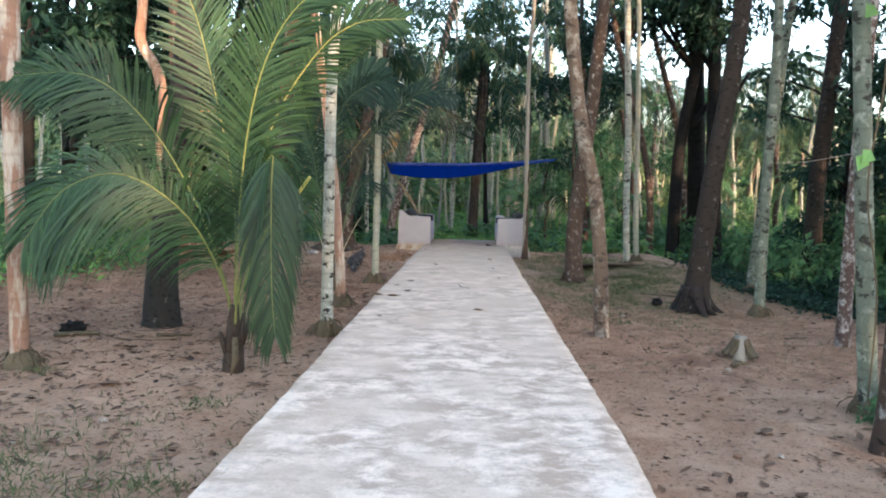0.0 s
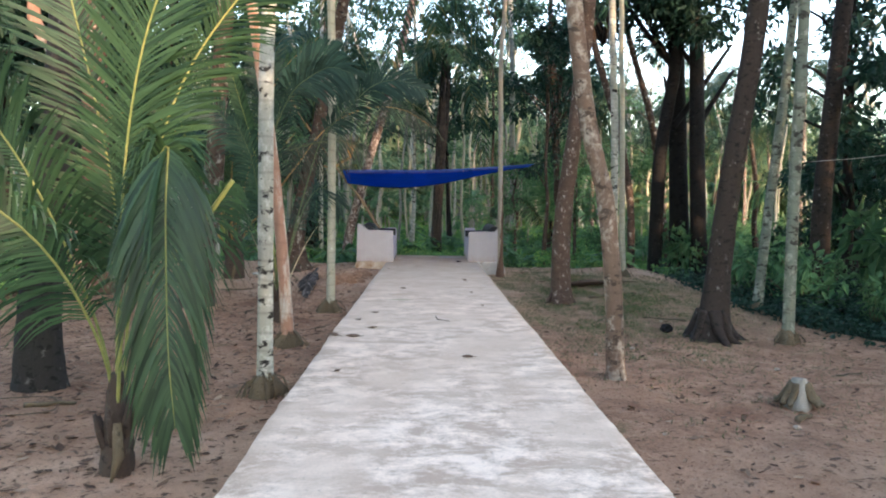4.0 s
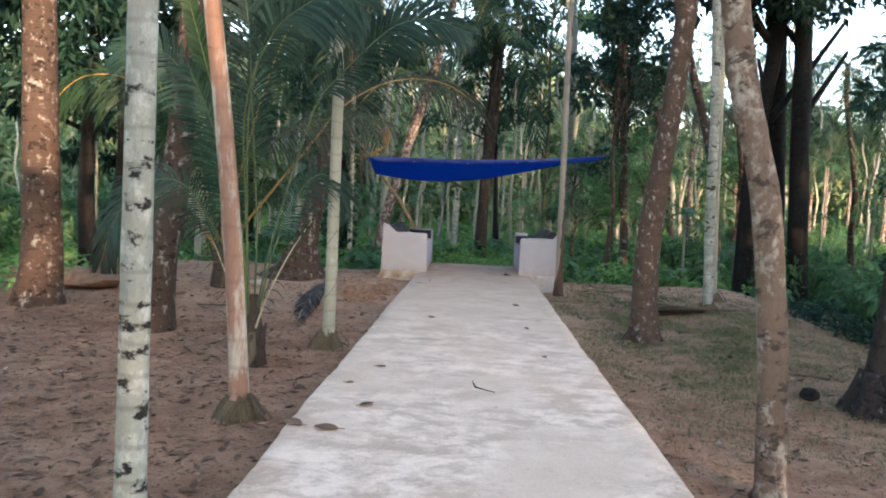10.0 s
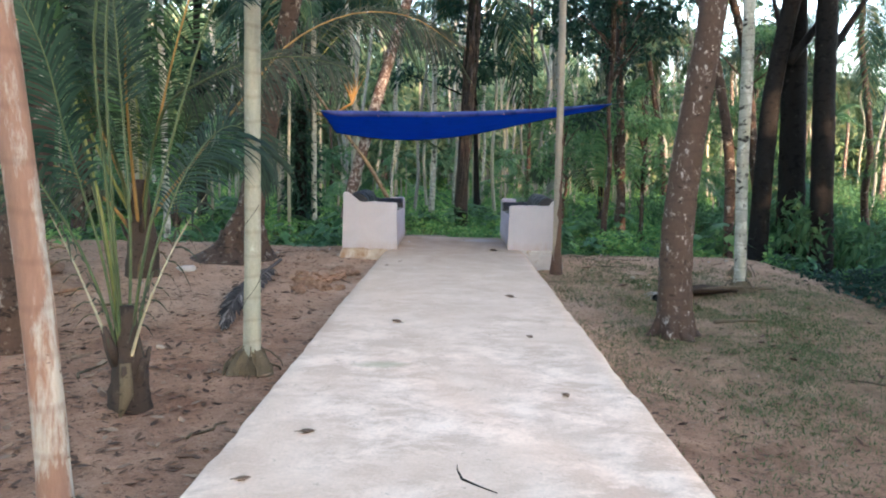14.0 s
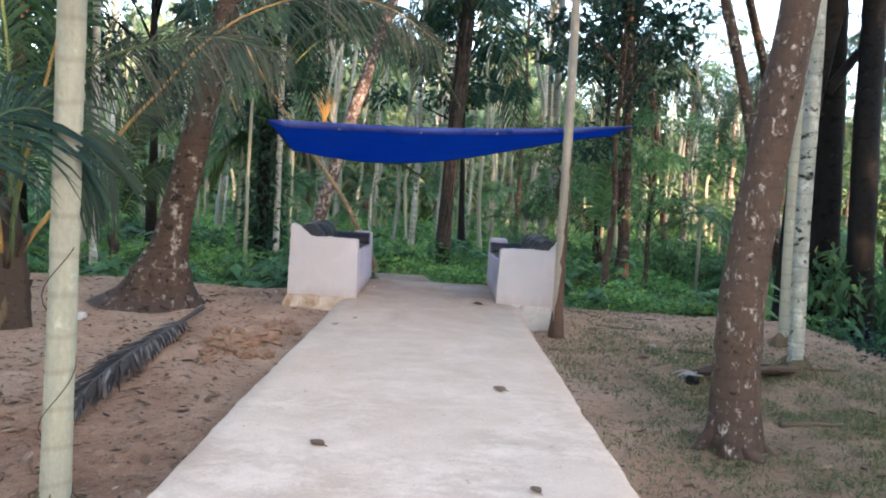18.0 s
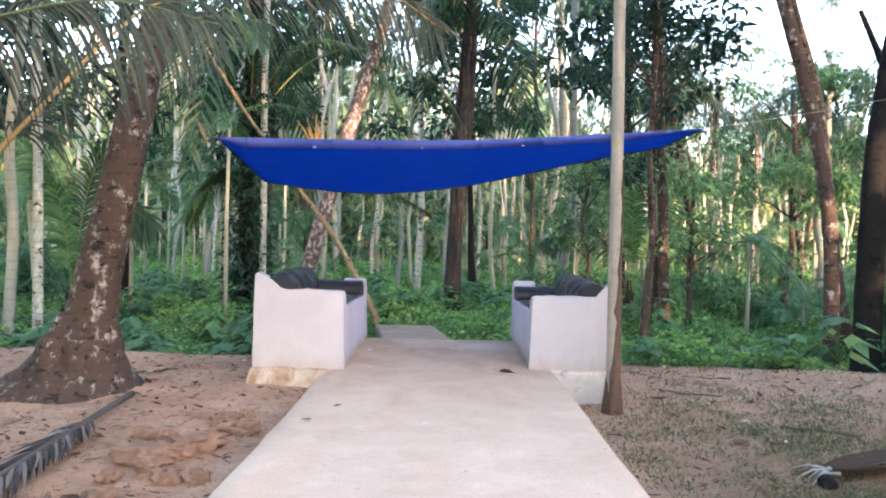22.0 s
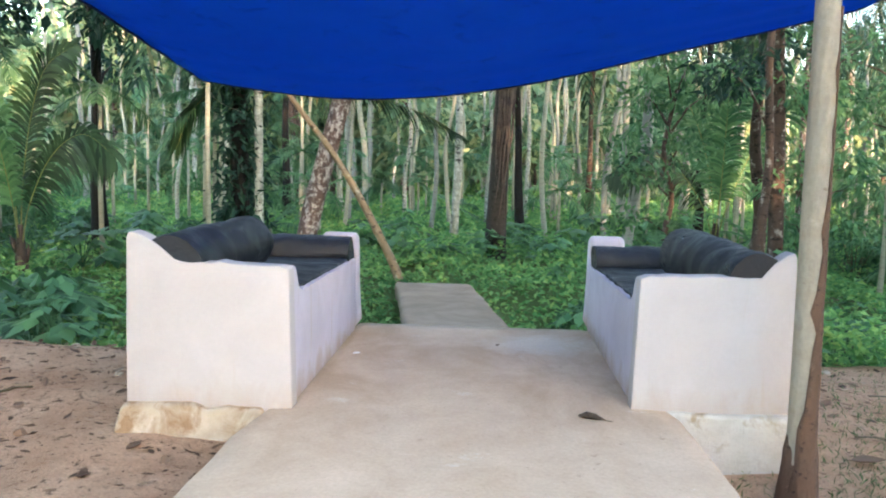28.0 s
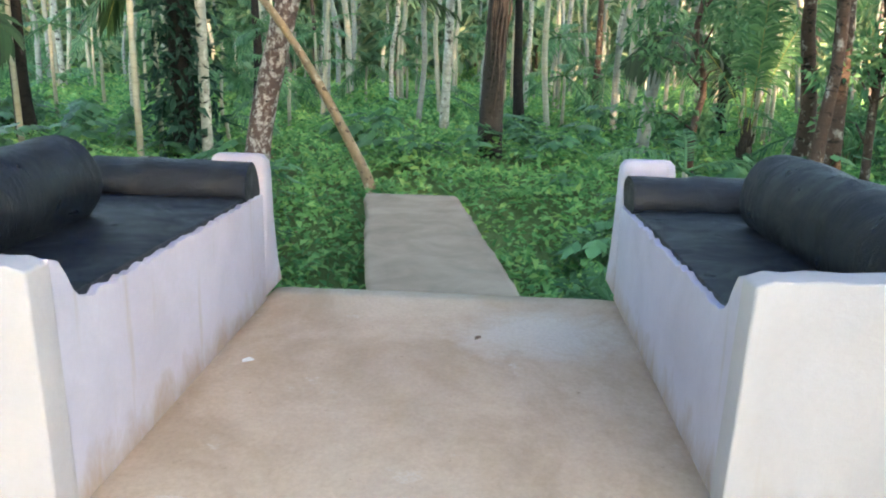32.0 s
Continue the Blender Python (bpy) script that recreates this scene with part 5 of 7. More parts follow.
young_palm((-2.1, 12.35, gz(-2.1, 12.35)), [
    ([(0, 0, 0.15), (0.12, -0.02, 0.9), (0.30, -0.02, 1.6), (0.52, 0, 2.32), (0.73, 0, 2.6), (1.05, 0, 2.93), (1.26, 0, 3.07), (1.53, 0, 3.11), (1.88, 0, 2.99)], 96, 0.44, 0.022, 0.36, TEAL_LEAF, RACHIS_DARK, 0.42),
    ([(0, 0, 0.15), (-0.06, 0, 1.2), (-0.07, 0, 2.3), (0.08, 0.02, 2.97), (0.29, 0.05, 3.24), (0.5, 0.08, 3.40), (0.75, 0.1, 3.5)], 90, 0.42, 0.024, 0.2, TEAL_LEAF, RACHIS_DARK, 0.5),
    ([(0, -0.03, 0.15), (-0.04, -0.1, 1.2), (-0.05, -0.2, 2.25), (0.19, -0.3, 2.86), (0.46, -0.35, 3.1), (0.72, -0.4, 3.2), (1.0, -0.45, 3.1)], 84, 0.56, 0.024, 0.55, TEAL_LEAF, RACHIS_DARK, 0.42),
    ([(0, 0, 0.15), (-0.12, 0.02, 1.0), (-0.34, 0.05, 1.95), (-0.67, 0.1, 2.55), (-1.05, 0.15, 2.85), (-1.4, 0.2, 2.75)], 84, 0.46, 0.022, 0.4, TEAL_LEAF, RACHIS_DARK, 0.4),
    ([(0, -0.02, 0.15), (-0.1, -0.1, 0.7), (-0.28, -0.2, 1.2), (-0.55, -0.3, 1.6), (-0.9, -0.35, 1.55), (-1.15, -0.4, 1.15)], 70, 0.42, 0.02, 0.6, TEAL_LEAF, RACHIS_DARK, 0.4),
    ([(0, 0.02, 0.15), (0.1, 0.2, 0.9), (0.25, 0.5, 1.5), (0.45, 0.8, 1.75), (0.7, 1.0, 1.5)], 64, 0.42, 0.02, 0.6, TEAL_LEAF, RACHIS_DARK, 0.35),
    ([(0, -0.02, 0.15), (-0.08, -0.1, 0.9), (-0.22, -0.2, 1.6), (-0.30, -0.28, 2.1), (-0.5, -0.35, 2.6)], 70, 0.42, 0.021, 0.4, TEAL_LEAF, RACHIS_DARK, 0.4),
    ([(0, 0, 0.15), (0.0, 0.1, 1.1), (-0.1, 0.2, 2.3), (-0.2, 0.3, 3.2), (-0.4, 0.4, 3.9)], 90, 0.46, 0.022, 0.28, TEAL_LEAF, RACHIS_DARK, 0.4),
    ([(0.02, -0.03, 0.25), (0.16, -0.1, 0.62), (0.36, -0.15, 1.02), (0.58, -0.2, 1.35)], 12, 0.22, 0.02, 1.2, DRY_LEAF, STALK_PALE),
    ([(-0.04, -0.03, 0.25), (-0.13, -0.1, 0.6), (-0.27, -0.15, 1.0), (-0.38, -0.2, 1.28)], 12, 0.22, 0.02, 1.2, DRY_LEAF, STALK_PALE),
    ([(0, -0.02, 0.15), (-0.10, -0.06, 1.2), (-0.30, -0.12, 2.2), (-0.46, -0.16, 2.8), (-0.6, -0.2, 3.3)], 150, 0.15, 0.03, 0.05, PALM_LEAF, RACHIS, 0.5),
], "tall young coconut palm with long arching green fronds", 5, 0.11, 0.3)
young_palm((-3.85, 17.0, gz(-3.85, 17.0)), [
    ([(0.02, 0, 0.5), (0.3, 0.03, 0.95), (0.85, 0.15, 1.7), (1.15, 0.28, 2.12), (1.65, 0.65, 2.85), (2.35, 1.1, 3.3), (3.1, 1.5, 3.35), (3.75, 1.7, 3.0)], 112, 0.64, 0.022, 0.85, GREY_LEAF, RACHIS_OLD, 0.36),
    ([(0.02, -0.02, 0.5), (0.1, -0.05, 1.1), (0.3, -0.1, 1.9), (0.6, -0.2, 2.9), (1.0, -0.35, 3.8), (1.7, -0.5, 4.4)], 110, 0.6, 0.026, 0.5, PALM_LEAF, RACHIS_OLD),
    ([(0.0, 0, 0.5), (0.0, 0.05, 1.4), (-0.1, 0.1, 2.6), (-0.4, 0.2, 3.8), (-0.9, 0.3, 4.6)], 110, 0.6, 0.026, 0.4, PALM_LEAF, RACHIS),
    ([(-0.02, 0, 0.5), (-0.2, -0.05, 1.2), (-0.6, -0.1, 2.1), (-1.2, -0.2, 2.9), (-2.0, -0.3, 3.0), (-2.6, -0.4, 2.4)], 110, 0.6, 0.026, 0.8, PALM_LEAF, RACHIS_OLD),
    ([(0.0, -0.03, 0.5), (0.05, -0.3, 1.2), (0.2, -0.8, 2.1), (0.45, -1.4, 2.7), (0.7, -2.0, 2.7)], 100, 0.6, 0.026, 0.8, PALM_LEAF, RACHIS_OLD),
    ([(-0.03, -0.03, 0.45), (-0.3, -0.2, 0.9), (-0.8, -0.45, 1.3), (-1.3, -0.7, 1.0), (-1.5, -0.8, 0.3)], 70, 0.5, 0.034, 1.0, GREY_LEAF, RACHIS_OLD),
    ([(0.05, -0.05, 0.5), (0.2, -0.2, 1.3), (0.5, -0.5, 1.95), (0.9, -0.68, 2.2), (1.4, -0.7, 2.42), (2.0, -0.72, 2.52), (2.6, -0.72, 2.4)], 84, 0.5, 0.02, 0.9, GREY_LEAF, RACHIS_DARK, 0.4),
    ([(-0.05, -0.05, 0.5), (-0.1, -0.4, 1.4), (-0.2, -1.0, 2.2), (-0.3, -1.6, 2.6), (-0.2, -2.2, 2.5)], 100, 0.6, 0.026, 0.8, PALM_LEAF, RACHIS_DARK, 0.35),
    ([(0.0, 0.05, 0.5), (-0.3, -0.2, 1.3), (-0.6, -0.4, 2.2), (-0.8, -0.6, 3.0), (-0.7, -0.9, 3.5)], 100, 0.6, 0.026, 0.6, PALM_LEAF, RACHIS, 0.35),
], "coconut palm with a dark stump and orange leaf stalks", 7, 0.17, 0.55)
young_palm((4.0, 29.6, gz(4.0, 29.6)), [
    ([(0, 0, 0.3), (0.05, 0, 1.4), (0.1, 0, 2.6), (0.35, -0.1, 3.5), (0.9, -0.2, 4.1)], 80, 0.55, 0.05, 0.4, SHRUB_LEAF, RACHIS),
    ([(0, 0, 0.3), (-0.1, 0, 1.3), (-0.35, 0, 2.3), (-0.8, -0.1, 3.1), (-1.4, -0.2, 3.4)], 80, 0.55, 0.05, 0.5, SHRUB_LEAF, RACHIS),
    ([(0, 0, 0.3), (0.2, -0.1, 1.2), (0.6, -0.2, 2.2), (1.2, -0.3, 2.9), (1.9, -0.4, 2.9)], 80, 0.55, 0.05, 0.7, SHRUB_LEAF, RACHIS),
    ([(0, 0, 0.3), (0.0, -0.2, 1.4), (-0.05, -0.5, 2.6), (-0.15, -0.9, 3.4)], 80, 0.55, 0.05, 0.5, SHRUB_LEAF, RACHIS),
    ([(0, 0, 0.3), (-0.25, -0.1, 1.0), (-0.8, -0.3, 1.7), (-1.4, -0.5, 1.9), (-2.0, -0.6, 1.5)], 80, 0.5, 0.05, 0.8, PALM_LEAF, RACHIS),
], "young coconut palm with upright light green fronds", 9)
young_palm((-6.6, 26.0, gz(-6.6, 26.0)), [
    ([(0, 0, 0.3), (0.05, 0, 1.2), (0.2, 0, 2.2), (0.5, -0.1, 2.9), (1.0, -0.2, 3.2)], 60, 0.6, 0.06, 0.4, PALM_LEAF, RACHIS),
    ([(0, 0, 0.3), (-0.1, 0, 1.3), (-0.35, 0, 2.3), (-0.8, -0.1, 3.0), (-1.4, -0.2, 3.1)], 60, 0.6, 0.06, 0.5, SHRUB_LEAF, RACHIS),
    ([(0, 0, 0.3), (0.2, -0.1, 1.0), (0.6, -0.2, 1.7), (1.1, -0.3, 2.0), (1.6, -0.4, 1.7)], 60, 0.6, 0.06, 0.7, PALM_LEAF, RACHIS),
    ([(0, 0, 0.3), (0.0, -0.2, 1.2), (-0.05, -0.5, 2.2), (-0.15, -0.9, 2.8)], 60, 0.6, 0.06, 0.5, SHRUB_LEAF, RACHIS),
], "young palm with broad dark green fronds in the undergrowth", 11)

# fronds and a dry spathe on the creeper-covered trunk
for i, P in enumerate(([(0, 0, 2.3), (0.5, 0.2, 2.75), (1.2, 0.5, 2.85), (1.75, 0.7, 2.68), (2.4, 0.9, 2.45), (3.0, 1.1, 2.12)], [(0, 0, 2.4), (-0.25, 0.3, 2.8), (-0.6, 0.6, 2.72), (-0.95, 0.7, 2.4), (-1.2, 0.8, 1.9)],
                       [(0, 0, 3.5), (0.5, -0.2, 4.4), (1.2, -0.5, 4.8), (2.0, -0.8, 4.5), (2.5, -1.0, 3.8)], [(0, 0, 3.5), (-0.4, -0.3, 4.5), (-1.0, -0.7, 4.9), (-1.7, -1.0, 4.4)],
                       [(0, 0, 3.5), (0.2, -0.6, 4.6), (0.4, -1.3, 4.9), (0.6, -2.0, 4.3)], [(0, 0, 3.5), (0.9, 0.3, 4.6), (1.9, 0.5, 4.9), (3.0, 0.6, 4.4), (3.6, 0.6, 3.6)])):
    rach, lf = frond([(1.18 * x, 1.18 * y, 1.18 * z - 0.28) for x, y, z in P], 90, 0.55, 0.035, 0.7, 0.2, 0.02, 950 + i, 55, 3)
    f = part("frond", mesh("rachis", *rach, RACHIS), IVY_TRUNK, "drooping dark green frond")
    part("leaf_blade", raw_mesh("leaf_blade", *lf, PALM_LEAF), f)
out = []
for i in range(11):
    q = np.random.default_rng(970 + i)
    a, b = q.uniform(-0.5, 0.5), q.uniform(0.25, 0.65)
    out.append(tube(smooth_line([(1.27, 0, 3.3), (1.27 + 0.5 * a * b, -0.02, 3.3 + 0.6 * b), (1.25 + a * b * 1.5, -0.05, 3.3 + 1.3 * b)], 7), np.linspace(0.028, 0.008, 7), 5, 0.2, i))
out.append(tube(smooth_line([(0, 0, 3.2), (0.65, 0.02, 3.0), (1.27, 0, 3.32)], 8), np.linspace(0.03, 0.03, 8), 6))
part("dry_spathe", mesh("dry_spathe", *merge(out), RACHIS_OLD), IVY_TRUNK, "dry orange flower stalk")


# ---- broadleaf crowns, shrubs, undergrowth ----
def clump_leaves(centres, radii, n, size, seed, flat=0.6):
    """n leaves scattered in soft clumps."""
    g = np.random.default_rng(seed)
    c = np.asarray(centres, float)
    k = g.integers(len(c), size=n)
    d = g.normal(0, 1, (n, 3))
    d /= np.linalg.norm(d, axis=1)[:, None]
    pos = c[k] + d * (np.asarray(radii)[k] * g.random(n) ** 0.45)[:, None] * (1, 1, flat)
    way = d * 0.6 + g.normal(0, 0.6, (n, 3)) - (0, 0, 0.35)
    nor = g.normal(0, 0.5, (n, 3)) + (0, 0, 1)
    L = size * (0.6 + 0.8 * g.random(n))
    return leaf_tris(pos, way, nor, L, L * (0.36 + 0.16 * g.random(n)))


def broad_tree(at, height, r, spread, clumps, leaves, size, label, seed, low=0.45, mat=None, lean=(0, 0), leaf=TREE_LEAF):
    g = np.random.default_rng(seed)
    x, y = at
    top = thing("broadleaf_tree", (x, y, gz(x, y)), label, "tree")
    ln = [(lean[0] * z + g.normal(0, 0.05), lean[1] * z + g.normal(0, 0.05), z) for z in np.linspace(-0.2, height * 0.9, 7)]
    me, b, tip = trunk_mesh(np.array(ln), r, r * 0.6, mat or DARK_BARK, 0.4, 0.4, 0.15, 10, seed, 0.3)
    part("trunk", me, top, "", tuple(b))
    cs, rs = [], []
    for i in range(clumps):
        a, q = g.random() * 6.283, spread * g.random() ** 0.6
        z = height * (low + (1.05 - low) * g.random())
        c = np.array([lean[0] * z + q * math.cos(a), lean[1] * z + q * math.sin(a), z])
        s0 = np.array([lean[0] * z * 0.8, lean[1] * z * 0.8, z * 0.8])
        if i < 14:
            part("limb", mesh("limb", *tube([s0, (s0 + c) / 2 + (0, 0, 0.1), c], [r * 0.35, r * 0.2, r * 0.08], 5), mat or DARK_BARK), top)
        cs.append(c)
        rs.append(g.uniform(0.35, 0.85) * (0.6 + spread * 0.16))
    part("crown", raw_mesh("crown", *clump_leaves(cs, rs, leaves, size, seed), leaf), top)
    return top


# leafy heads of the nearer trees, high over the clearing, added mostly above view to shade the right side
for top, x, y, z, n, seed in ((BUTTRESSED, 0.9, 0.3, 9.4, 2600, 1), (SWOLLEN, 0.5, 0.2, 9.2, 1500, 2), (CROOKED, 0.2, 0.0, 8.6, 1100, 3), (HOLLOW_TREE, 0.6, 0.0, 9.6, 1200, 4), (BENT, -0.9, 0.3, 8.2, 900, 5)):
    q = np.random.default_rng(1200 + seed)
    cs = [(x + q.normal(0, 1.2), y + q.normal(0, 1.2), z + q.normal(0, 0.6)) for _ in range(18)]
    for c in cs[:7]:
        part("limb", mesh("limb", *tube([(x * 0.9, y * 0.5, z - 1.6), (np.array(c) + (x * 0.9, y * 0.5, z - 1.4)) / 2, c], [0.07, 0.045, 0.015], 6), DARK_BARK), top)
    part("crown", raw_mesh("crown", *clump_leaves(cs, [0.7] * 18, n, 0.24, 1210 + seed, 0.8), TREE_LEAF), top, "dark leafy crown")


broad_tree((0.6, 33.5), 9.0, 0.12, 3.0, 32, 4600, 0.24, "dark dense broadleaf tree beyond the benches", 3, 0.5)
broad_tree((4.7, 33.5), 9.2, 0.12, 2.0, 22, 2000, 0.24, "dark broadleaf tree in the plantation", 25, 0.6)
broad_tree((4.0, 27.5), 7.6, 0.11, 1.7, 18, 1300, 0.24, "slim large-leaved tree behind the tarpaulin", 4, 0.58, mat=BROWN_BARK)
broad_tree((3.2, 24.9), 7.2, 0.07, 1.1, 24, 2300, 0.15, "slender dark small-leaved sapling by the ditch", 5, 0.42, mat=BROWN_BARK)
broad_tree((2.6, 27.2), 3.2, 0.05, 0.8, 18, 1300, 0.13, "bushy small-leaved sapling behind the bench", 32, 0.15, mat=BROWN_BARK, leaf=SHRUB_LEAF)
broad_tree((4.3, 26.4), 3.6, 0.05, 0.8, 18, 1200, 0.13, "slim small-leaved sapling by the ditch", 31, 0.25, mat=BROWN_BARK, leaf=SHRUB_LEAF)
broad_tree((8.6, 32.0), 6.0, 0.10, 1.7, 20, 2200, 0.18, "leafy broadleaf tree at the forest edge", 6, 0.5, mat=BROWN_BARK, leaf=SHRUB_LEAF)
broad_tree((-5.6, 37.0), 9.5, 0.14, 3.2, 30, 4200, 0.26, "tall dense forest tree", 8, 0.55)
broad_tree((-7.5, 21.5), 8.0, 0.16, 2.8, 26, 3600, 0.24, "leafy forest tree at the clearing's edge", 9, 0.4)
broad_tree((-8.5, 15.0), 8.5, 0.18, 3.0, 26, 3800, 0.24, "dark leafy tree behind the palms", 10, 0.35)
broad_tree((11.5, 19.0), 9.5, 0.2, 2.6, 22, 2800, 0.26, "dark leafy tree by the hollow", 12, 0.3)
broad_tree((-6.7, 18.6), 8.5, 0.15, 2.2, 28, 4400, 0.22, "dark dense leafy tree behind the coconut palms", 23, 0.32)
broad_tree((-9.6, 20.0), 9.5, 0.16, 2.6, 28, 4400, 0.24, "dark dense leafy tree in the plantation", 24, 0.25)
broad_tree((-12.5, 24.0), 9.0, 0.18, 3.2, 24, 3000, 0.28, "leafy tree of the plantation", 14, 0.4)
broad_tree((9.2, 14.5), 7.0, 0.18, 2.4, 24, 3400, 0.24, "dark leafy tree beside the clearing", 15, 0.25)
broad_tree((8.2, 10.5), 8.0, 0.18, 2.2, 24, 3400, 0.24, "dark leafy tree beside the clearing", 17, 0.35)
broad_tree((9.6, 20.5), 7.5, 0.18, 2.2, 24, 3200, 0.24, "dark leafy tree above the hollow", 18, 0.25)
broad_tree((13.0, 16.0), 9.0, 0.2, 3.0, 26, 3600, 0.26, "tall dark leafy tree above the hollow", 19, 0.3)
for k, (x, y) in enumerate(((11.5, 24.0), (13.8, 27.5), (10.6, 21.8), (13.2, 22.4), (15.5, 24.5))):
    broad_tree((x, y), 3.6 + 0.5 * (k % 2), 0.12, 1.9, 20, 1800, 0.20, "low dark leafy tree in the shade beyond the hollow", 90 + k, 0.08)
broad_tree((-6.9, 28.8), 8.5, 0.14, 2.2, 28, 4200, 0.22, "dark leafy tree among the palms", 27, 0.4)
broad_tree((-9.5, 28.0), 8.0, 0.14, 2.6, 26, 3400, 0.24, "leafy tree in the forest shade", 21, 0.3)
g = np.random.default_rng(77)
for k in range(3):
    y = 33 + 16 * ((k * 0.618) % 1)
    x = -17 + 21.5 * ((k * 0.382 + 0.15) % 1)
    if -3.2 < x < 1.2 and y < 33:
        x -= 6
    broad_tree((x, y), g.uniform(11, 13.5), 0.10, 3.0, 22, 2400, 0.34, "tall canopy tree of the plantation", 60 + k, 0.68, BROWN_BARK)
# a belt of unseen trees added behind the start of the path, towards the low sun, to shade the clearing
k = 0
for V, u0, m in ((22.0, -15.0, 15), (25.2, -13.6, 15), (28.4, -6.0, 7)):
    for i in range(m):
        u = u0 + 2.75 * i
        h = float(np.interp(u, (-1.2, -0.6, 3.4, 5.4, 9.6, 11.2, 14.0), (11.5, 6.6, 6.6, 13.0, 13.0, 11.2, 8.5))) + 0.3 * math.sin(i * 2.1 + V)
        broad_tree((SX * V - SY * u, SY * V + SX * u), h, 0.16, 1.9, 34, 6600, 0.30, "dense unseen leafy tree added behind the path to block sun", 140 + k, 0.06)
        k += 1
# more unseen trees, placed to leave only a narrow gap for sun
for k, (V, u, h) in enumerate(((31.5, 4.7, 9.6), (33.5, -0.45, 9.8), (31.0, -1.0, 9.4), (34.5, 4.4, 10.0), (36.0, 3.75, 9.6), (38.5, 3.5, 10.4), (30.2, 3.9, 9.2), (31.2, 7.4, 9.8), (33.2, 9.2, 10.0), (35.0, 7.9, 10.2), (36.2, 0.1, 10.6), (29.9, -0.2, 9.6))):
    broad_tree((SX * V - SY * u, SY * V + SX * u), h, 0.14, 1.0, 30, 4200, 0.30, "dense narrow unseen leafy tree added behind the path to block sun", 188 + k, 0.06)

g = np.random.default_rng(31)
d = clump_leaves([(0, 0, z) for z in np.linspace(0.4, 4.6, 14)], [0.5] * 14, 1800, 0.18, 6, 1.0)
part("creeper", raw_mesh("creeper", *d, TREE_LEAF), IVY_TRUNK, "dense dark green creeper")

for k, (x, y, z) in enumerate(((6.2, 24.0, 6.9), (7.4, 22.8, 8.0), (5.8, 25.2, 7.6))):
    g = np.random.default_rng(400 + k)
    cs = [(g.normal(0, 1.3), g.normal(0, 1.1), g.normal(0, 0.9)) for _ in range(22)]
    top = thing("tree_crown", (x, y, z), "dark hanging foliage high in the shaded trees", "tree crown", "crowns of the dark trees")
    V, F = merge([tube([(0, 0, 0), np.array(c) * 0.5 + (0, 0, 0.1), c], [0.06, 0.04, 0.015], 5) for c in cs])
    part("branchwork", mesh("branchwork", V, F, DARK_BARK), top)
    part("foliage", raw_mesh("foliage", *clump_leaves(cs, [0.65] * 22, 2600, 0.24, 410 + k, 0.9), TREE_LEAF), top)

SHRUBS = []
for k in range(5):
    g = np.random.default_rng(300 + k)
    cs = [(g.normal(0, 0.28), g.normal(0, 0.28), g.uniform(0.15, 0.95)) for _ in range(14)]
    stems = merge([tube([(0, 0, -0.1), np.array(c) * 0.5, c], [0.012, 0.009, 0.004], 4) for c in cs])
    SHRUBS.append((mesh("stem", *stems, ROOT), raw_mesh("foliage", *clump_leaves(cs, [0.3] * 14, 420, (0.13, 0.2, 0.16, 0.26, 0.12)[k], 310 + k, 0.9), SHRUB_LEAF)))


def shrub(k, x, y, s, turn, sz=1.0):
    top = thing("shrub", (x, y, gz(x, y)), "bushy green undergrowth shrub on the forest floor", "shrub", "undergrowth shrubs")
    top.scale, top.rotation_euler = (s, s, s * sz), (0, 0, turn)
    part("stem", SHRUBS[k][0], top)
    part("foliage", SHRUBS[k][1], top)


g = np.random.default_rng(44)
n = 0
while n < 120:
    y = 21.8 + 26 * g.random() ** 1.4
    x = g.uniform(-1, 1) * (5 + 0.45 * y)
    if (abs(x) < 5.5 and y > 24.5) or (-2.6 < x < 2.6) or (abs(x) < 9 and y < 30) or (abs(x) < 3.4 and y < 23):
        continue
    shrub(int(g.integers(5)), x, y, g.uniform(0.5, 1.25), g.random() * 6.28, g.uniform(0.7, 1.4))
    n += 1
for i in range(46):
    side = -1 if i % 2 else 1
    shrub(int(g.integers(5)), side * g.uniform(6.8, 13), g.uniform(9, 24), g.uniform(0.6, 1.4), g.random() * 6.28, g.uniform(0.8, 1.4))
for x, y, s, k in ((2.6, 23.0, 0.55, 4), (3.3, 22.6, 0.6, 0), (4.1, 23.2, 0.6, 4), (2.2, 24.4, 0.6, 0), (5.0, 22.8, 0.6, 0), (-2.9, 22.8, 0.6, 0), (-4.2, 22.4, 0.7, 0), (-5.3, 22.6, 0.7, 4), (-2.2, 23.9, 0.7, 4), (0.9, 22.6, 0.45, 3), (1.0, 24.2, 0.5, 1),
                   (6.3, 18.6, 1.1, 0), (6.9, 16.5, 1.2, 1), (3.55, 6.6, 0.28, 1)):
    shrub(k, x, y, s, x * 3 + y, 1.0)

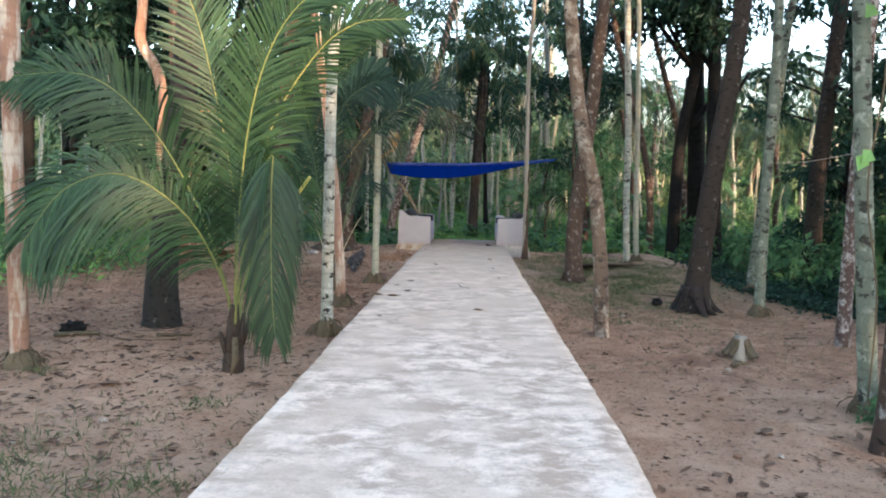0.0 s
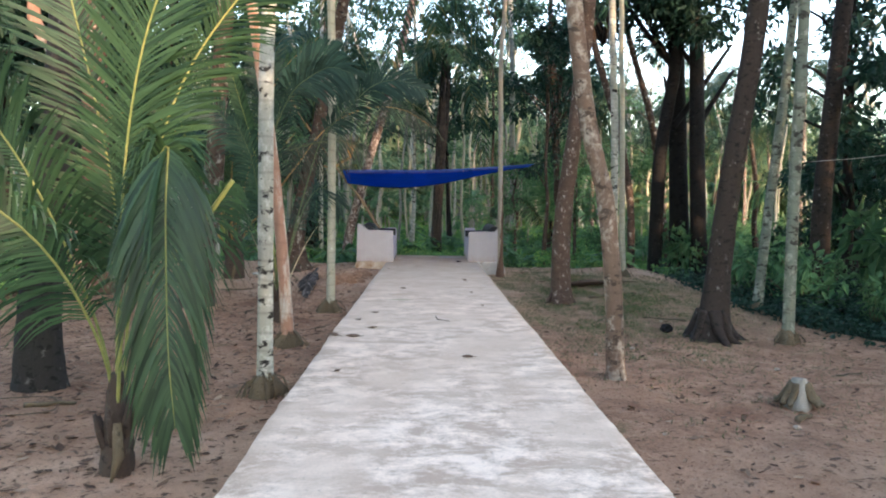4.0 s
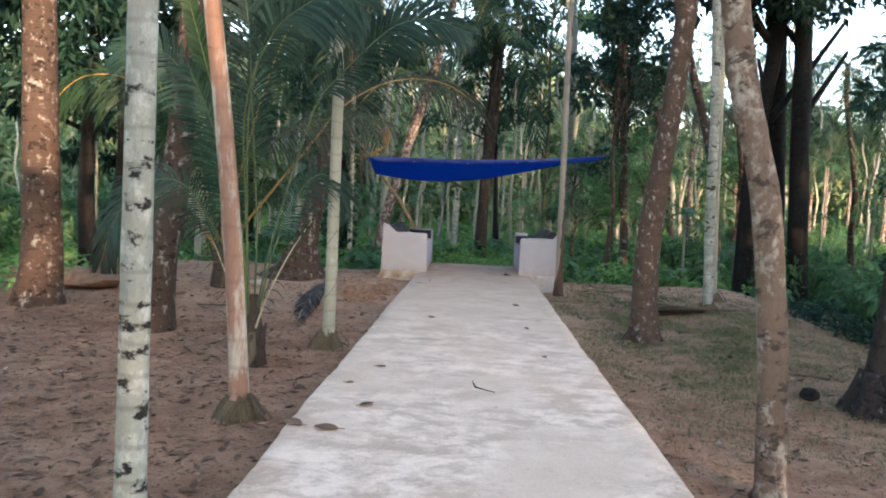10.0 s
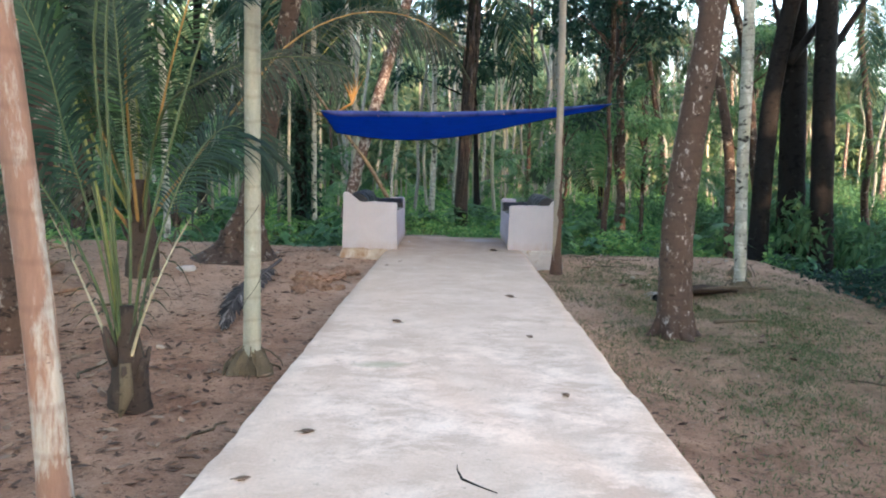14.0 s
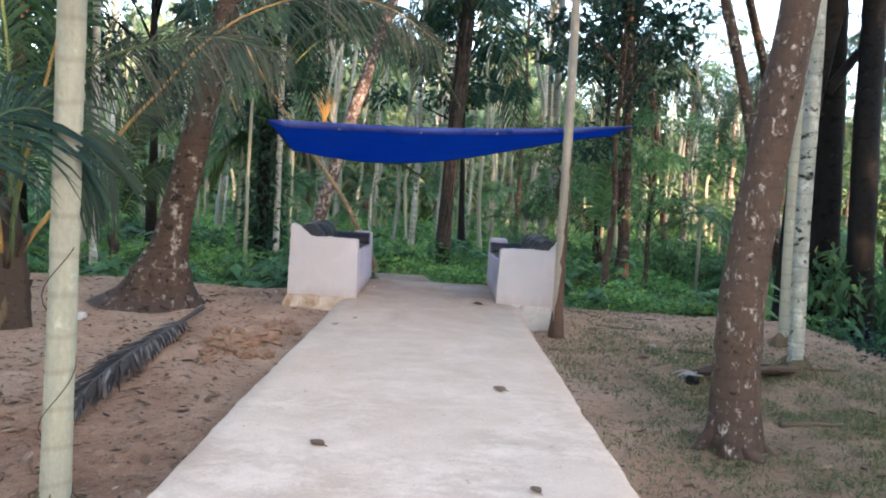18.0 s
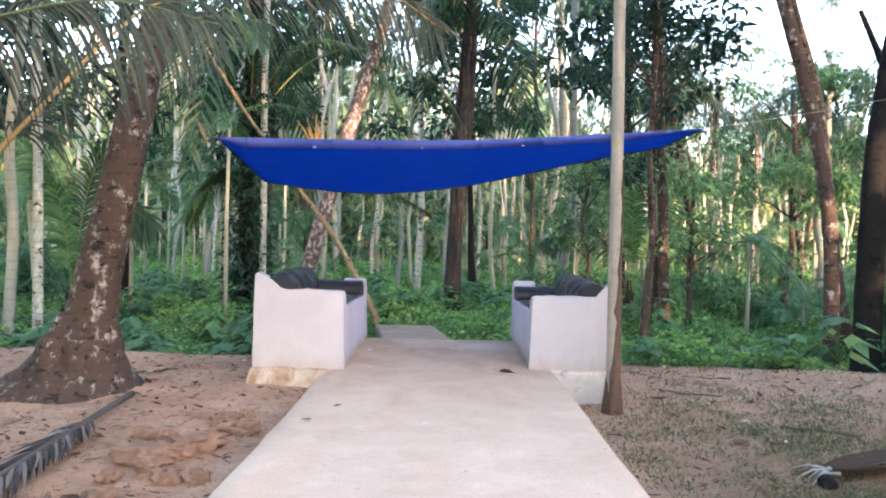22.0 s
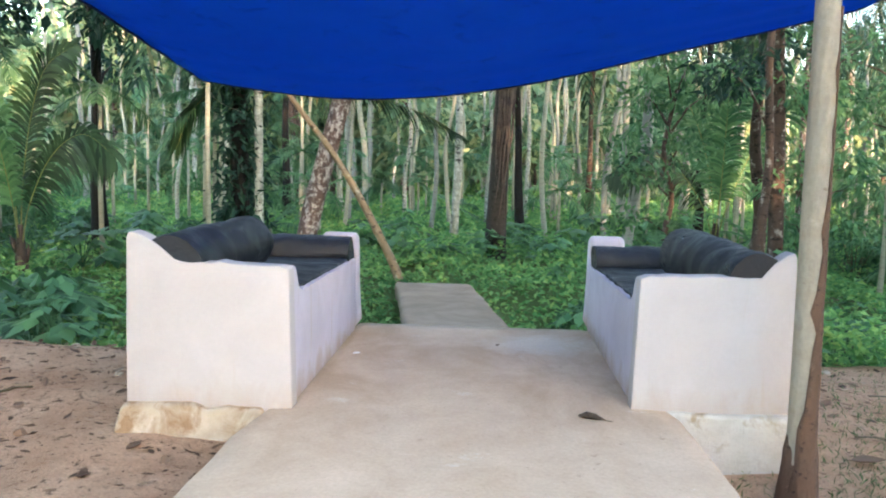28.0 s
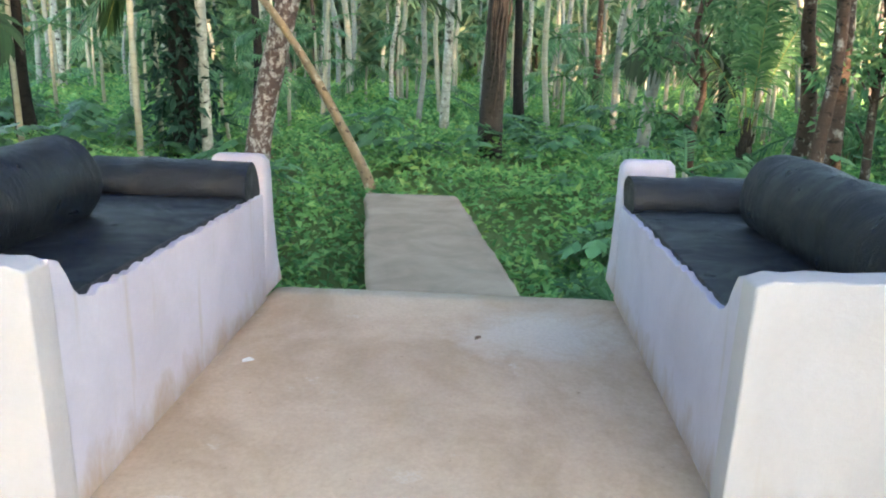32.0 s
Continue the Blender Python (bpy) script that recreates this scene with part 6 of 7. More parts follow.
# broad-leaved herbs that stand over the creeping cover
HERBS = []
for k in range(4):
    q = np.random.default_rng(340 + k)
    n = 16
    a, rad, z = q.uniform(0, 6.28, n), q.uniform(0.1, 0.38, n), q.uniform(0.22, 0.62, n)
    tip = np.stack([rad * np.cos(a), rad * np.sin(a), z], 1)
    stems = tube([(0, 0, -0.15), (0.01, 0, 0.1), (0.0, 0.01, 0.24)], [0.012, 0.010, 0.006], 6)
    petioles = as_tris(*merge([tube([(0, 0, 0.12), c * (0.5, 0.5, 0.8), c], [0.006, 0.005, 0.004], 4) for c in tip]))
    out = np.stack([np.cos(a), np.sin(a), -0.35 + 0.3 * q.normal(size=n)], 1)
    L = q.uniform(0.16, 0.34, n)
    side = np.stack([-np.sin(a), np.cos(a), 0 * a], 1)
    V1 = leaf_tris(tip, out, np.tile((0, 0, 1.0), (n, 1)), L, L * 0.62, -0.12)
    V2 = leaf_tris(tip - out * 0.05, out + side * 0.9, np.tile((0, 0, 1.0), (n, 1)), L * 0.8, L * 0.5, -0.12)
    V3 = leaf_tris(tip - out * 0.05, out - side * 0.9, np.tile((0, 0, 1.0), (n, 1)), L * 0.8, L * 0.5, -0.12)
    HERBS.append((mesh("stem", *stems, RACHIS), raw_mesh("foliage", *join_tris([petioles, V1, V2, V3]), HERB_LEAF)))
q = np.random.default_rng(345)
n = 0
while n < 210:
    y = 21.35 + 11.0 * q.random() ** 1.7
    x = q.uniform(-1, 1) * (4.5 + 0.35 * y)
    if (-2.0 < x < 1.5 and y < 22.3) or (-1.9 < x < 0.9 and y < 27) or (4.2 < x < 10 and 24.0 < y < 31):
        continue
    top = thing("broad_leaved_herb", (x, y, gz(x, y)), "leafy dark green herb in the undergrowth", "herb", "herbs of the undergrowth")
    e = q.uniform(0.6, 1.15)
    top.scale, top.rotation_euler = (e, e, e * q.uniform(0.8, 1.3)), (0, 0, q.random() * 6.28)
    part("stem", HERBS[n % 4][0], top)
    part("foliage", HERBS[n % 4][1], top)
    n += 1

# low green cover on the forest floor and in the ditch
g = np.random.default_rng(55)
N = 230000
cy = 21.1 + 48.4 * g.random(N) ** 1.9
cx = g.uniform(-1, 1, N) * (5.5 + 0.42 * cy)
edge = np.where(np.abs(cx) < 1.5, 21.15, 21.45) + 0.2 * np.sin(cx * 1.3) + 0.12 * np.sin(cx * 4.1)
on_slab = (cx > -0.57 - 0.149 * (cy - 20.92)) & (cx < 0.61 - 0.17 * (cy - 20.92)) & (cy < 25.8)
keep = (cy > edge) & ~on_slab
cx, cy = cx[keep], cy[keep]
hump = 0.16 + 0.14 * np.sin(cx * 1.9 + cy * 0.7) * np.sin(cy * 1.3 - cx * 0.4) + 0.1 * np.sin(cx * 4.3) * np.sin(cy * 3.7)
hump *= np.where((np.abs(cx + 0.8) < 1.6) & (cy < 27), 0.7, 1.15)
cz = ground_z(cx, cy, False) + np.clip(hump, 0.02, 1) * (0.25 + 0.9 * g.random(len(cx)))
L = (0.055 + 0.07 * g.random(len(cx))) * (1 + (cy - 22) * 0.045)
way = g.normal(0, 1, (len(cx), 3)) * (1, 1, 0.45)
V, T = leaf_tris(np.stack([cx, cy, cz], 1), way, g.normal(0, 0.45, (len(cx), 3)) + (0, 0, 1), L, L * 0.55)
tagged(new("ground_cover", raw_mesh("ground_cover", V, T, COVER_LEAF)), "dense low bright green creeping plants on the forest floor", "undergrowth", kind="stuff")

# hollow beside the clearing: taller green growth, its dark leaf colour standing in for shade
N = 22000
cx, cy = 4.8 + g.gamma(2.0, 2.6, N), g.normal(15.5, 3.2, N)
keep = (cx > 5.3 + 0.4 * np.sin(cy) - 0.05 * (cy - 11) + np.clip(13 - cy, 0, 9) * 0.7 + g.normal(0, 0.3, N)) & (cy < 20.5)
cx, cy = cx[keep], cy[keep]
cz = ground_z(cx, cy, False) + 0.45 * g.random(len(cx)) * (0.6 + 0.4 * np.sin(cx * 2.1) * np.sin(cy * 1.7))
L = 0.09 + 0.08 * g.random(len(cx))
V, T = leaf_tris(np.stack([cx, cy, cz], 1), g.normal(0, 1, (len(cx), 3)) * (1, 1, 0.5), g.normal(0, 0.5, (len(cx), 3)) + (0, 0, 1), L, L * 0.5)
tagged(new("ground_cover", raw_mesh("ground_cover", V, T, TREE_LEAF)), "green weeds in the hollow beside the clearing, colour darkened for its shade", "undergrowth", kind="stuff")
N = 20000
cx, cy = -5.6 - g.gamma(2.4, 2.6, N), g.normal(18.5, 5.0, N)
cx = cx - np.clip(12 - cy, 0, 12) * 0.8
cz = ground_z(cx, cy, False) + 0.4 * g.random(N) * (0.6 + 0.4 * np.sin(cx * 2.1) * np.sin(cy * 1.7))
L = 0.09 + 0.08 * g.random(N)
V, T = leaf_tris(np.stack([cx, cy, cz], 1), g.normal(0, 1, (N, 3)) * (1, 1, 0.5), g.normal(0, 0.5, (N, 3)) + (0, 0, 1), L, L * 0.5)
tagged(new("ground_cover", raw_mesh("ground_cover", V, T, COVER_LEAF)), "green weeds under the trees beside the clearing", "undergrowth", kind="stuff")

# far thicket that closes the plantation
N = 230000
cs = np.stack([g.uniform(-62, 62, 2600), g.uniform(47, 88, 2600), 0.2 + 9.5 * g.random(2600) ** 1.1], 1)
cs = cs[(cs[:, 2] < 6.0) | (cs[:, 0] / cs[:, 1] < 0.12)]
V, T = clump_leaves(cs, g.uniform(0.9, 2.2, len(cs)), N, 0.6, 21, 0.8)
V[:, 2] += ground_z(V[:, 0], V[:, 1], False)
tagged(new("far_thicket", raw_mesh("far_thicket", V, T, FAR_LEAF)), "green thicket far behind the plantation, leaf colour paled for haze", "undergrowth", kind="stuff")
# dry leaves lying on the earth
N = 120000
lx = np.where(g.random(N) < 0.62, -1.12 - g.gamma(1.6, 2.6, N), 1.02 + g.gamma(1.6, 2.6, N))
ly = g.uniform(-12, 30, N)
keep = g.random(N) < np.where(lx > 0, np.interp(ly, (-12, 0, 6, 10, 15, 21, 30), (0.0, 0.25, 0.4, 0.6, 0.5, 0.6, 0.1)), np.interp(ly, (-12, 0, 4, 7, 13, 16, 21, 30), (0.0, 0.35, 0.65, 1.0, 1.0, 0.55, 0.45, 0.1)))
keep &= ~((np.abs(lx) < 1.8) & (ly > 18.7))
lx, ly = lx[keep], ly[keep]
N = len(lx)
lz = ground_z(lx, ly) + 0.012
L = 0.018 + 0.095 * g.random(N) ** 2.4
V, T = dry_leaf_tris(np.stack([lx, ly, lz - 0.006], 1), g.random(N) * 6.283, g.normal(0, 0.12, N), L, L * (0.28 + 0.3 * g.random(N)), 0.02 + 0.22 * g.random(N) ** 2)
tagged(new("leaf_litter", raw_mesh("leaf_litter", V, T, LITTER)), "scattered dry brown leaves on the bare earth", "leaf litter", kind="stuff")

# thin grass in patches
px = np.concatenate([g.normal(2.7, 0.9, 46000), g.normal(-2.6, 0.8, 12000), g.normal(3.0, 1.1, 14000), g.uniform(1.05, 5.0, 8000)])
py = np.concatenate([g.normal(15.4, 2.0, 46000), g.normal(3.1, 0.9, 12000), g.normal(17.8, 1.3, 14000), g.uniform(8, 21, 8000)])
tx = np.array([-2.2, -1.75, -1.6, -3.3, -3.6, -2.8, -1.82, 3.2, 2.2, -3.0])
ty = np.array([2.9, 3.1, 4.0, 3.8, 6.43, 2.6, 5.54, 9.4, 11.2, 4.6])
px = np.concatenate([px, np.repeat(tx, 220) + g.normal(0, 0.09, 2200)])
py = np.concatenate([py, np.repeat(ty, 220) + g.normal(0, 0.09, 2200)])
mottle = np.sin(px * 3.1 + py) * np.sin(py * 2.7 - px) + 0.8 * np.sin(px * 7.3 - py * 5.9 + 1) * np.sin(py * 8.1 + px * 3.3) + 0.5 * np.sin(px * 1.3 + 2) * np.sin(py * 0.9)
keep = ((px > 1.05) | (px < -1.2)) & (mottle + g.normal(0, 0.7, len(px)) > -0.1)
px, py = px[keep], py[keep]
M = len(px)
hgt = (0.018 + 0.042 * g.random(M)) * np.where(py < 6, 1.7, 1.0)
V, T = leaf_tris(np.stack([px, py, ground_z(px, py)], 1), g.normal(0, 0.75, (M, 3)) + (0, 0, 0.8), g.normal(0, 1, (M, 3)) + (0, 0, 0.3), hgt, 0.006 + 0.004 * g.random(M), 0.05)
tagged(new("grass", raw_mesh("grass", V, T, GRASS)), "thin short grass in worn patches on the earth", "grass", kind="stuff")

# ---- loose things ----
C = [(-2.08, 14.35, 0.05), (-2.16, 14.9, 0.11), (-2.26, 15.8, 0.12), (-2.33, 16.8, 0.09), (-2.42, 18.1, 0.05)]
C = [(x, y, gz(x, y) + z) for x, y, z in C][::-1]
rach, lf = frond([np.array(c) - C[0] for c in C], 200, 0.42, 0.024, 0.22, 0.16, 0.026, 77, 30, 4, (0, 0, 1), 0.10)
lf[0][:, 2] = np.maximum(lf[0][:, 2], ground_z(lf[0][:, 0] + C[0][0], lf[0][:, 1] + C[0][1]) - C[0][2] + 0.008)
dead = thing("fallen_frond", C[0], "grey dead coconut frond lying on the earth", "palm frond")
part("midrib", mesh("midrib", *rach, DEAD_FROND), dead)
part("leaf_blade", raw_mesh("leaf_blade", *lf, DEAD_FROND), dead)


def fallen_leaf(x, y, size, turn, label, mat=LITTER, z=None, curl=0.25):
    """One leaf: a curled blade with a midrib."""
    n = 9
    s = np.linspace(0, 1, n)
    w = size * 0.30 * np.sin(np.pi * np.clip(s * 0.96 + 0.02, 0, 1)) ** 0.8
    zc = size * curl * (s - 0.45) ** 2 + 0.004
    V = np.concatenate([np.stack([s * size, -w, zc + w * 0.5], 1), np.stack([s * size, 0 * s, zc], 1), np.stack([s * size, w, zc + w * 0.35], 1)])
    F = [(r * n + i, r * n + i + 1, (r + 1) * n + i + 1, (r + 1) * n + i) for r in (0, 1) for i in range(n - 1)]
    top = thing("fallen_leaf", (x, y, gz(x, y) + 0.012 if z is None else z), label, "leaf", "leaves on the path")
    top.rotation_euler = (0, 0, radians(turn))
    b = part("blade", mesh("blade", V, F, mat), top)
    b.modifiers.new("thickness", "SOLIDIFY").thickness = 0.0015
    part("midrib", mesh("midrib", *tube(np.stack([np.linspace(-0.25, 0.95, 8) * size, np.zeros(8), np.interp(np.linspace(-0.25, 0.95, 8), s, zc) + 0.002], 1), np.linspace(0.0022, 0.0008, 8), 5), ROOT), top)
    return top


DRY, GREY = "curled dry brown leaf lying on the concrete path", "grey-brown withered leaf lying on the concrete path"
for x, y, size, turn, lab in ((-1.03, 9.57, 0.2, 150, GREY), (-0.82, 9.53, 0.2, 175, DRY), (-0.78, 10.03, 0.15, 40, DRY), (-0.82, 11.15, 0.11, 10, DRY), (0.19, 8.58, 0.14, 175, DRY), (-0.88, 8.01, 0.1, 60, GREY), (0.49, 11.78, 0.1, 100, GREY),
                              (0.44, 13.2, 0.11, 110, GREY), (-0.52, 13.65, 0.14, 140, GREY), (0.44, 14.9, 0.16, 130, GREY), (-0.96, 10.6, 0.09, 20, DRY), (0.04, 20.24, 0.06, 70, DRY), (-0.93, 17.0, 0.07, 15, DRY), (-0.79, 17.39, 0.08, 50, DRY)):
    fallen_leaf(x, y, size * 0.68, turn, lab, z=0.003)
for x, y, size, turn in ((1.76, 19.14, 0.17, 5), (2.05, 17.9, 0.17, 30), (1.9, 16.9, 0.12, 100), (-2.6, 8.0, 0.2, 20), (2.4, 6.2, 0.16, 60), (3.0, 5.4, 0.14, 150), (-2.9, 6.1, 0.18, 10)):
    fallen_leaf(x, y, size, turn, "large dry tan leaf lying on bare earth")
pod = thing("dry_pod", (0.46, 18.85, 0.0), "flattened dark brown dry pod on the concrete platform", "seed pod")
pod.rotation_euler, pod.scale = (0, 0, radians(-18)), (0.5, 0.5, 0.7)
part("husk", mesh("husk", *tube([(-0.12, 0, 0.014), (-0.05, 0.01, 0.024), (0.04, 0.0, 0.022), (0.12, -0.01, 0.012)], [0.006, 0.026, 0.022, 0.004], 9, 0.3, 4), STEM_FIBRE), pod)
part("stalk", mesh("stalk", *tube([(0.11, -0.01, 0.012), (0.15, -0.015, 0.008), (0.2, -0.01, 0.006)], [0.004, 0.003, 0.002], 5), ROOT), pod)
for x, y, a in ((-0.80, 19.93, 20), (3.96, 20.18, 80), (2.46, 17.97, 30), (-2.06, 20.02, 10)):
    scrap = thing("paper_scrap", (x, y, 0.004 if abs(x) < 1 else gz(x, y) + 0.01), "small torn scrap of white paper on the ground", "litter")
    scrap.rotation_euler = (0, 0, radians(a))
    pts = [(-0.02, -0.012, 0.0), (0.015, -0.016, 0.004), (0.026, 0.002, 0.001), (0.008, 0.017, 0.006), (-0.018, 0.011, 0.002)]
    pm = part("sheet", mesh("sheet", pts, [(0, 1, 2, 3, 4)], PAPER, False), scrap)
    pm.modifiers.new("thickness", "SOLIDIFY").thickness = 0.001
twig = thing("twig", (-0.085, 10.66, 0.0), "thin forked dead twig lying on the path", "twig")
twig.scale = (0.6, 0.6, 0.6)
part("stem", mesh("stem", *tube([(-0.02, 0.02, 0.05), (0.0, 0.0, 0.012), (0.12, -0.12, 0.01), (0.22, -0.2, 0.008)], [0.007, 0.008, 0.006, 0.003], 6, 0.2, 1), DARK_BARK), twig)
part("side_shoot", mesh("side_shoot", *tube([(0.0, 0.0, 0.012), (-0.03, 0.06, 0.05), (-0.03, 0.09, 0.07)], [0.006, 0.005, 0.003], 6), DARK_BARK), twig)


def lump(name, x, y, r, squash, mat, label, category, seed, sink=0.3, jag=0.12):
    """A rough stone or clod; jag breaks its surface."""
    bm = bmesh.new()
    bmesh.ops.create_icosphere(bm, subdivisions=3, radius=r)
    for v in bm.verts:
        v.co *= 1 + 0.35 * noise.noise(v.co * (1.3 / r) + Vector((seed, 0, 0))) + jag * noise.noise(v.co * (3.2 / r))
        v.co.z *= squash
    me = bpy.data.meshes.new(name)
    bm.to_mesh(me)
    bm.free()
    me.materials.append(mat)
    ob = new(name, me)
    ob.location = (x, y, gz(x, y) + r * squash * (1 - sink))
    ob.rotation_euler = (0, 0, seed)
    return tagged(ob, label, category)


lump("stone", -3.47, 17.5, 0.12, 0.4, CREAM, "pale flat stone on the bare earth", "stone", 2)
for i in range(22):
    g = np.random.default_rng(640 + i)
    x, y, r = (((-1.78, 16.72, 0.17), (-1.55, 16.95, 0.15), (-1.40, 17.3, 0.13))[i] if i < 3 else (-1.62 + g.normal(0, 0.2), 16.85 + g.normal(0, 0.42), g.uniform(0.025, 0.085)))
    lump("earth_clod", min(x, -1.27), y, r, 0.34 if i < 3 else 0.6, CLOD, "broken ochre earth clod beside the path", "clod", i, 0.55, 0.6)
lump("rubbish_lump", -4.1, 8.1, 0.11, 0.55, DARK_BARK, "crumpled black rubbish lying among dry leaves", "rubbish", 4, 0.3, 0.8)
for i, (x, y, r) in enumerate(((3.1, 12.87, 0.085), (2.35, 17.1, 0.06))):
    lump("coconut_husk", x, y, r, 0.75, DARK_BARK, "dark old coconut husk lying on the earth", "husk", i + 5, 0.2)
for i in range(46):
    g = np.random.default_rng(700 + i)
    x = g.uniform(1.1, 4.5) if i % 2 else g.uniform(-4.5, -1.3)
    y = g.uniform(3, 21)
    lump("pebble", x, y, g.uniform(0.015, 0.035), 0.6, OCHRE if i % 3 else CLOD, "small stone on the bare earth", "stone", i, 0.3)


def fallen_branch(x, y, length, turn, r, label, seed):
    g = np.random.default_rng(seed)
    pts = [(q * length, g.normal(0, 0.03), r * 0.8 + 0.0 * q) for q in np.linspace(0, 1, 6)]
    a = radians(turn)
    P = [(x + px * math.cos(a) - py * math.sin(a), y + px * math.sin(a) + py * math.cos(a)) for px, py, _ in pts]
    C = np.array([(px, py, gz(px, py) + r * 0.7) for px, py in P])
    top = thing("fallen_branch", tuple(C[0]), label, "branch")
    part("stem", mesh("stem", *tube(C - C[0], np.linspace(r, r * 0.5, 6), 7, 0.2, seed), ROOT), top)


for i, (x, y, ln, tn, r) in enumerate(((-4.2, 7.9, 0.45, 5, 0.03), (-3.2, 8.05, 0.35, 10, 0.025), (2.6, 18.4, 0.55, -25, 0.014), (2.65, 15.9, 0.5, 10, 0.03), (2.95, 8.75, 0.3, 40, 0.03), (-2.7, 12.9, 0.4, 80, 0.012),
                                       (-3.6, 15.2, 0.5, 20, 0.014), (3.6, 13.6, 0.6, 150, 0.016), (4.2, 10.4, 0.4, 30, 0.012), (-1.6, 11.9, 0.3, 60, 0.01), (2.9, 20.3, 0.5, 170, 0.012), (1.9, 20.4, 0.35, 45, 0.01), (1.95, 19.5, 0.55, -9, 0.011), (-2.9, 19.3, 0.4, 25, 0.011))):
    fallen_branch(x, y, ln, tn, r, "dry broken branch lying on the earth", 900 + i)

# cords and vines
rope("loose_wire", [(-1.55 + 0.066 * math.cos(a), 13.18 + 0.066 * math.sin(a), -0.12 + 0.085 * a) for a in np.linspace(0, 12.5, 40)], 0.002, DARK_BARK, "thin dark wire wound loosely round a palm trunk", "wire")
rope("cord", [(-2.0, 18.76, 1.925), (-2.25, 18.72, 1.99), (-2.55, 18.68, 2.06)], 0.0016, ROPE, "thin cord tying the tarpaulin to a palm")
rope("cord", [(2.04, 18.78, 2.09), (2.75, 18.3, 2.17), (3.4, 17.62, 2.26)], 0.0016, ROPE, "thin cord tying the tarpaulin to a palm")
rope("cord", [(2.08, 20.2, 2.095), (2.9, 22.0, 2.17), (3.72, 26.0, 2.3)], 0.0016, ROPE, "thin cord tying the tarpaulin to a tree")
rope("cord", [(-2.1, 20.95, 1.705), (-2.9, 23.6, 1.75), (-3.9, 27.45, 1.9)], 0.0016, ROPE, "thin cord tying the tarpaulin to a tree")
rope("clothes_line", [(4.65, 12.35, 1.83), (4.0, 9.6, 1.74), (3.4, 6.98, 1.72)], 0.0035, ROPE, "sagging pale line strung between two palms", "line")
rope("old_wire", [(-3.9, 8.1, gz(-3.9, 8.1) + 0.02), (-3.4, 7.7, gz(-3.4, 7.7) + 0.02), (-2.95, 7.9, gz(-2.95, 7.9) + 0.02), (-3.1, 8.25, gz(-3.1, 8.25) + 0.02), (-3.5, 8.2, gz(-3.5, 8.2) + 0.02)], 0.004, ROOT, "loop of old brown wire on the earth", "wire")
vine = thing("climbing_vine", (3.4, 6.84, 0.9), "climber with broad light green leaves on a trunk", "vine")
part("stem", mesh("stem", *tube(smooth_line([(0.1, 0, -1.4), (0.08, -0.08, -0.4), (-0.06, -0.1, 0.5), (0.03, -0.09, 1.4), (0.0, -0.1, 2.2)], 24), [0.008] * 24, 5), ROOT), vine)
g = np.random.default_rng(61)
for dx, dz in ((-0.12, 0.78), (-0.05, 0.82), (-0.02, 2.02), (0.06, 2.1), (0.1, 1.98), (0.12, 0.3), (0.14, -0.05), (-0.1, 2.0)):
    L = np.array([0.17])
    V, T = leaf_tris([(0, 0, 0)], [(g.normal(0, 0.6), -0.5, -0.7)], [(0.2, -1, 0.3)], L, L * 0.8, 0.12)
    part("leaf", raw_mesh("leaf", V, T, COVER_LEAF), vine, "", (dx, -0.1, dz))
lump("earth_bank", -5.4, 16.6, 0.7, 0.22, CLOD, "worn ochre earth bank among the palms", "earth bank", 3, 0.35)
lump("earth_bank", -4.5, 15.9, 0.4, 0.2, CLOD, "worn ochre earth bank among the palms", "earth bank", 6, 0.45)
# strands hanging down the thick trunk
strands = thing("hanging_strands", (0.11, 29.8, gz(0.11, 29.8)), "brown stringy dead fronds hanging down a trunk", "dead fronds")
for k in range(46):
    g = np.random.default_rng(800 + k)
    a = g.uniform(-2.9, -0.25)
    r = 0.15 + 0.035 * g.random()
    z1 = g.uniform(2.6, 5.6)
    z0 = max(0.25, z1 - g.uniform(1.2, 3.2))
    P = [(0.045 * z + r * math.cos(a) + g.normal(0, 0.02), r * math.sin(a), z + 0.5) for z in np.linspace(z1, z0, 6)]
    part("strand", mesh("strand", *tube(P, [0.022, 0.026, 0.022, 0.018, 0.012, 0.006], 5, 0.3, k), STRAND), strands)
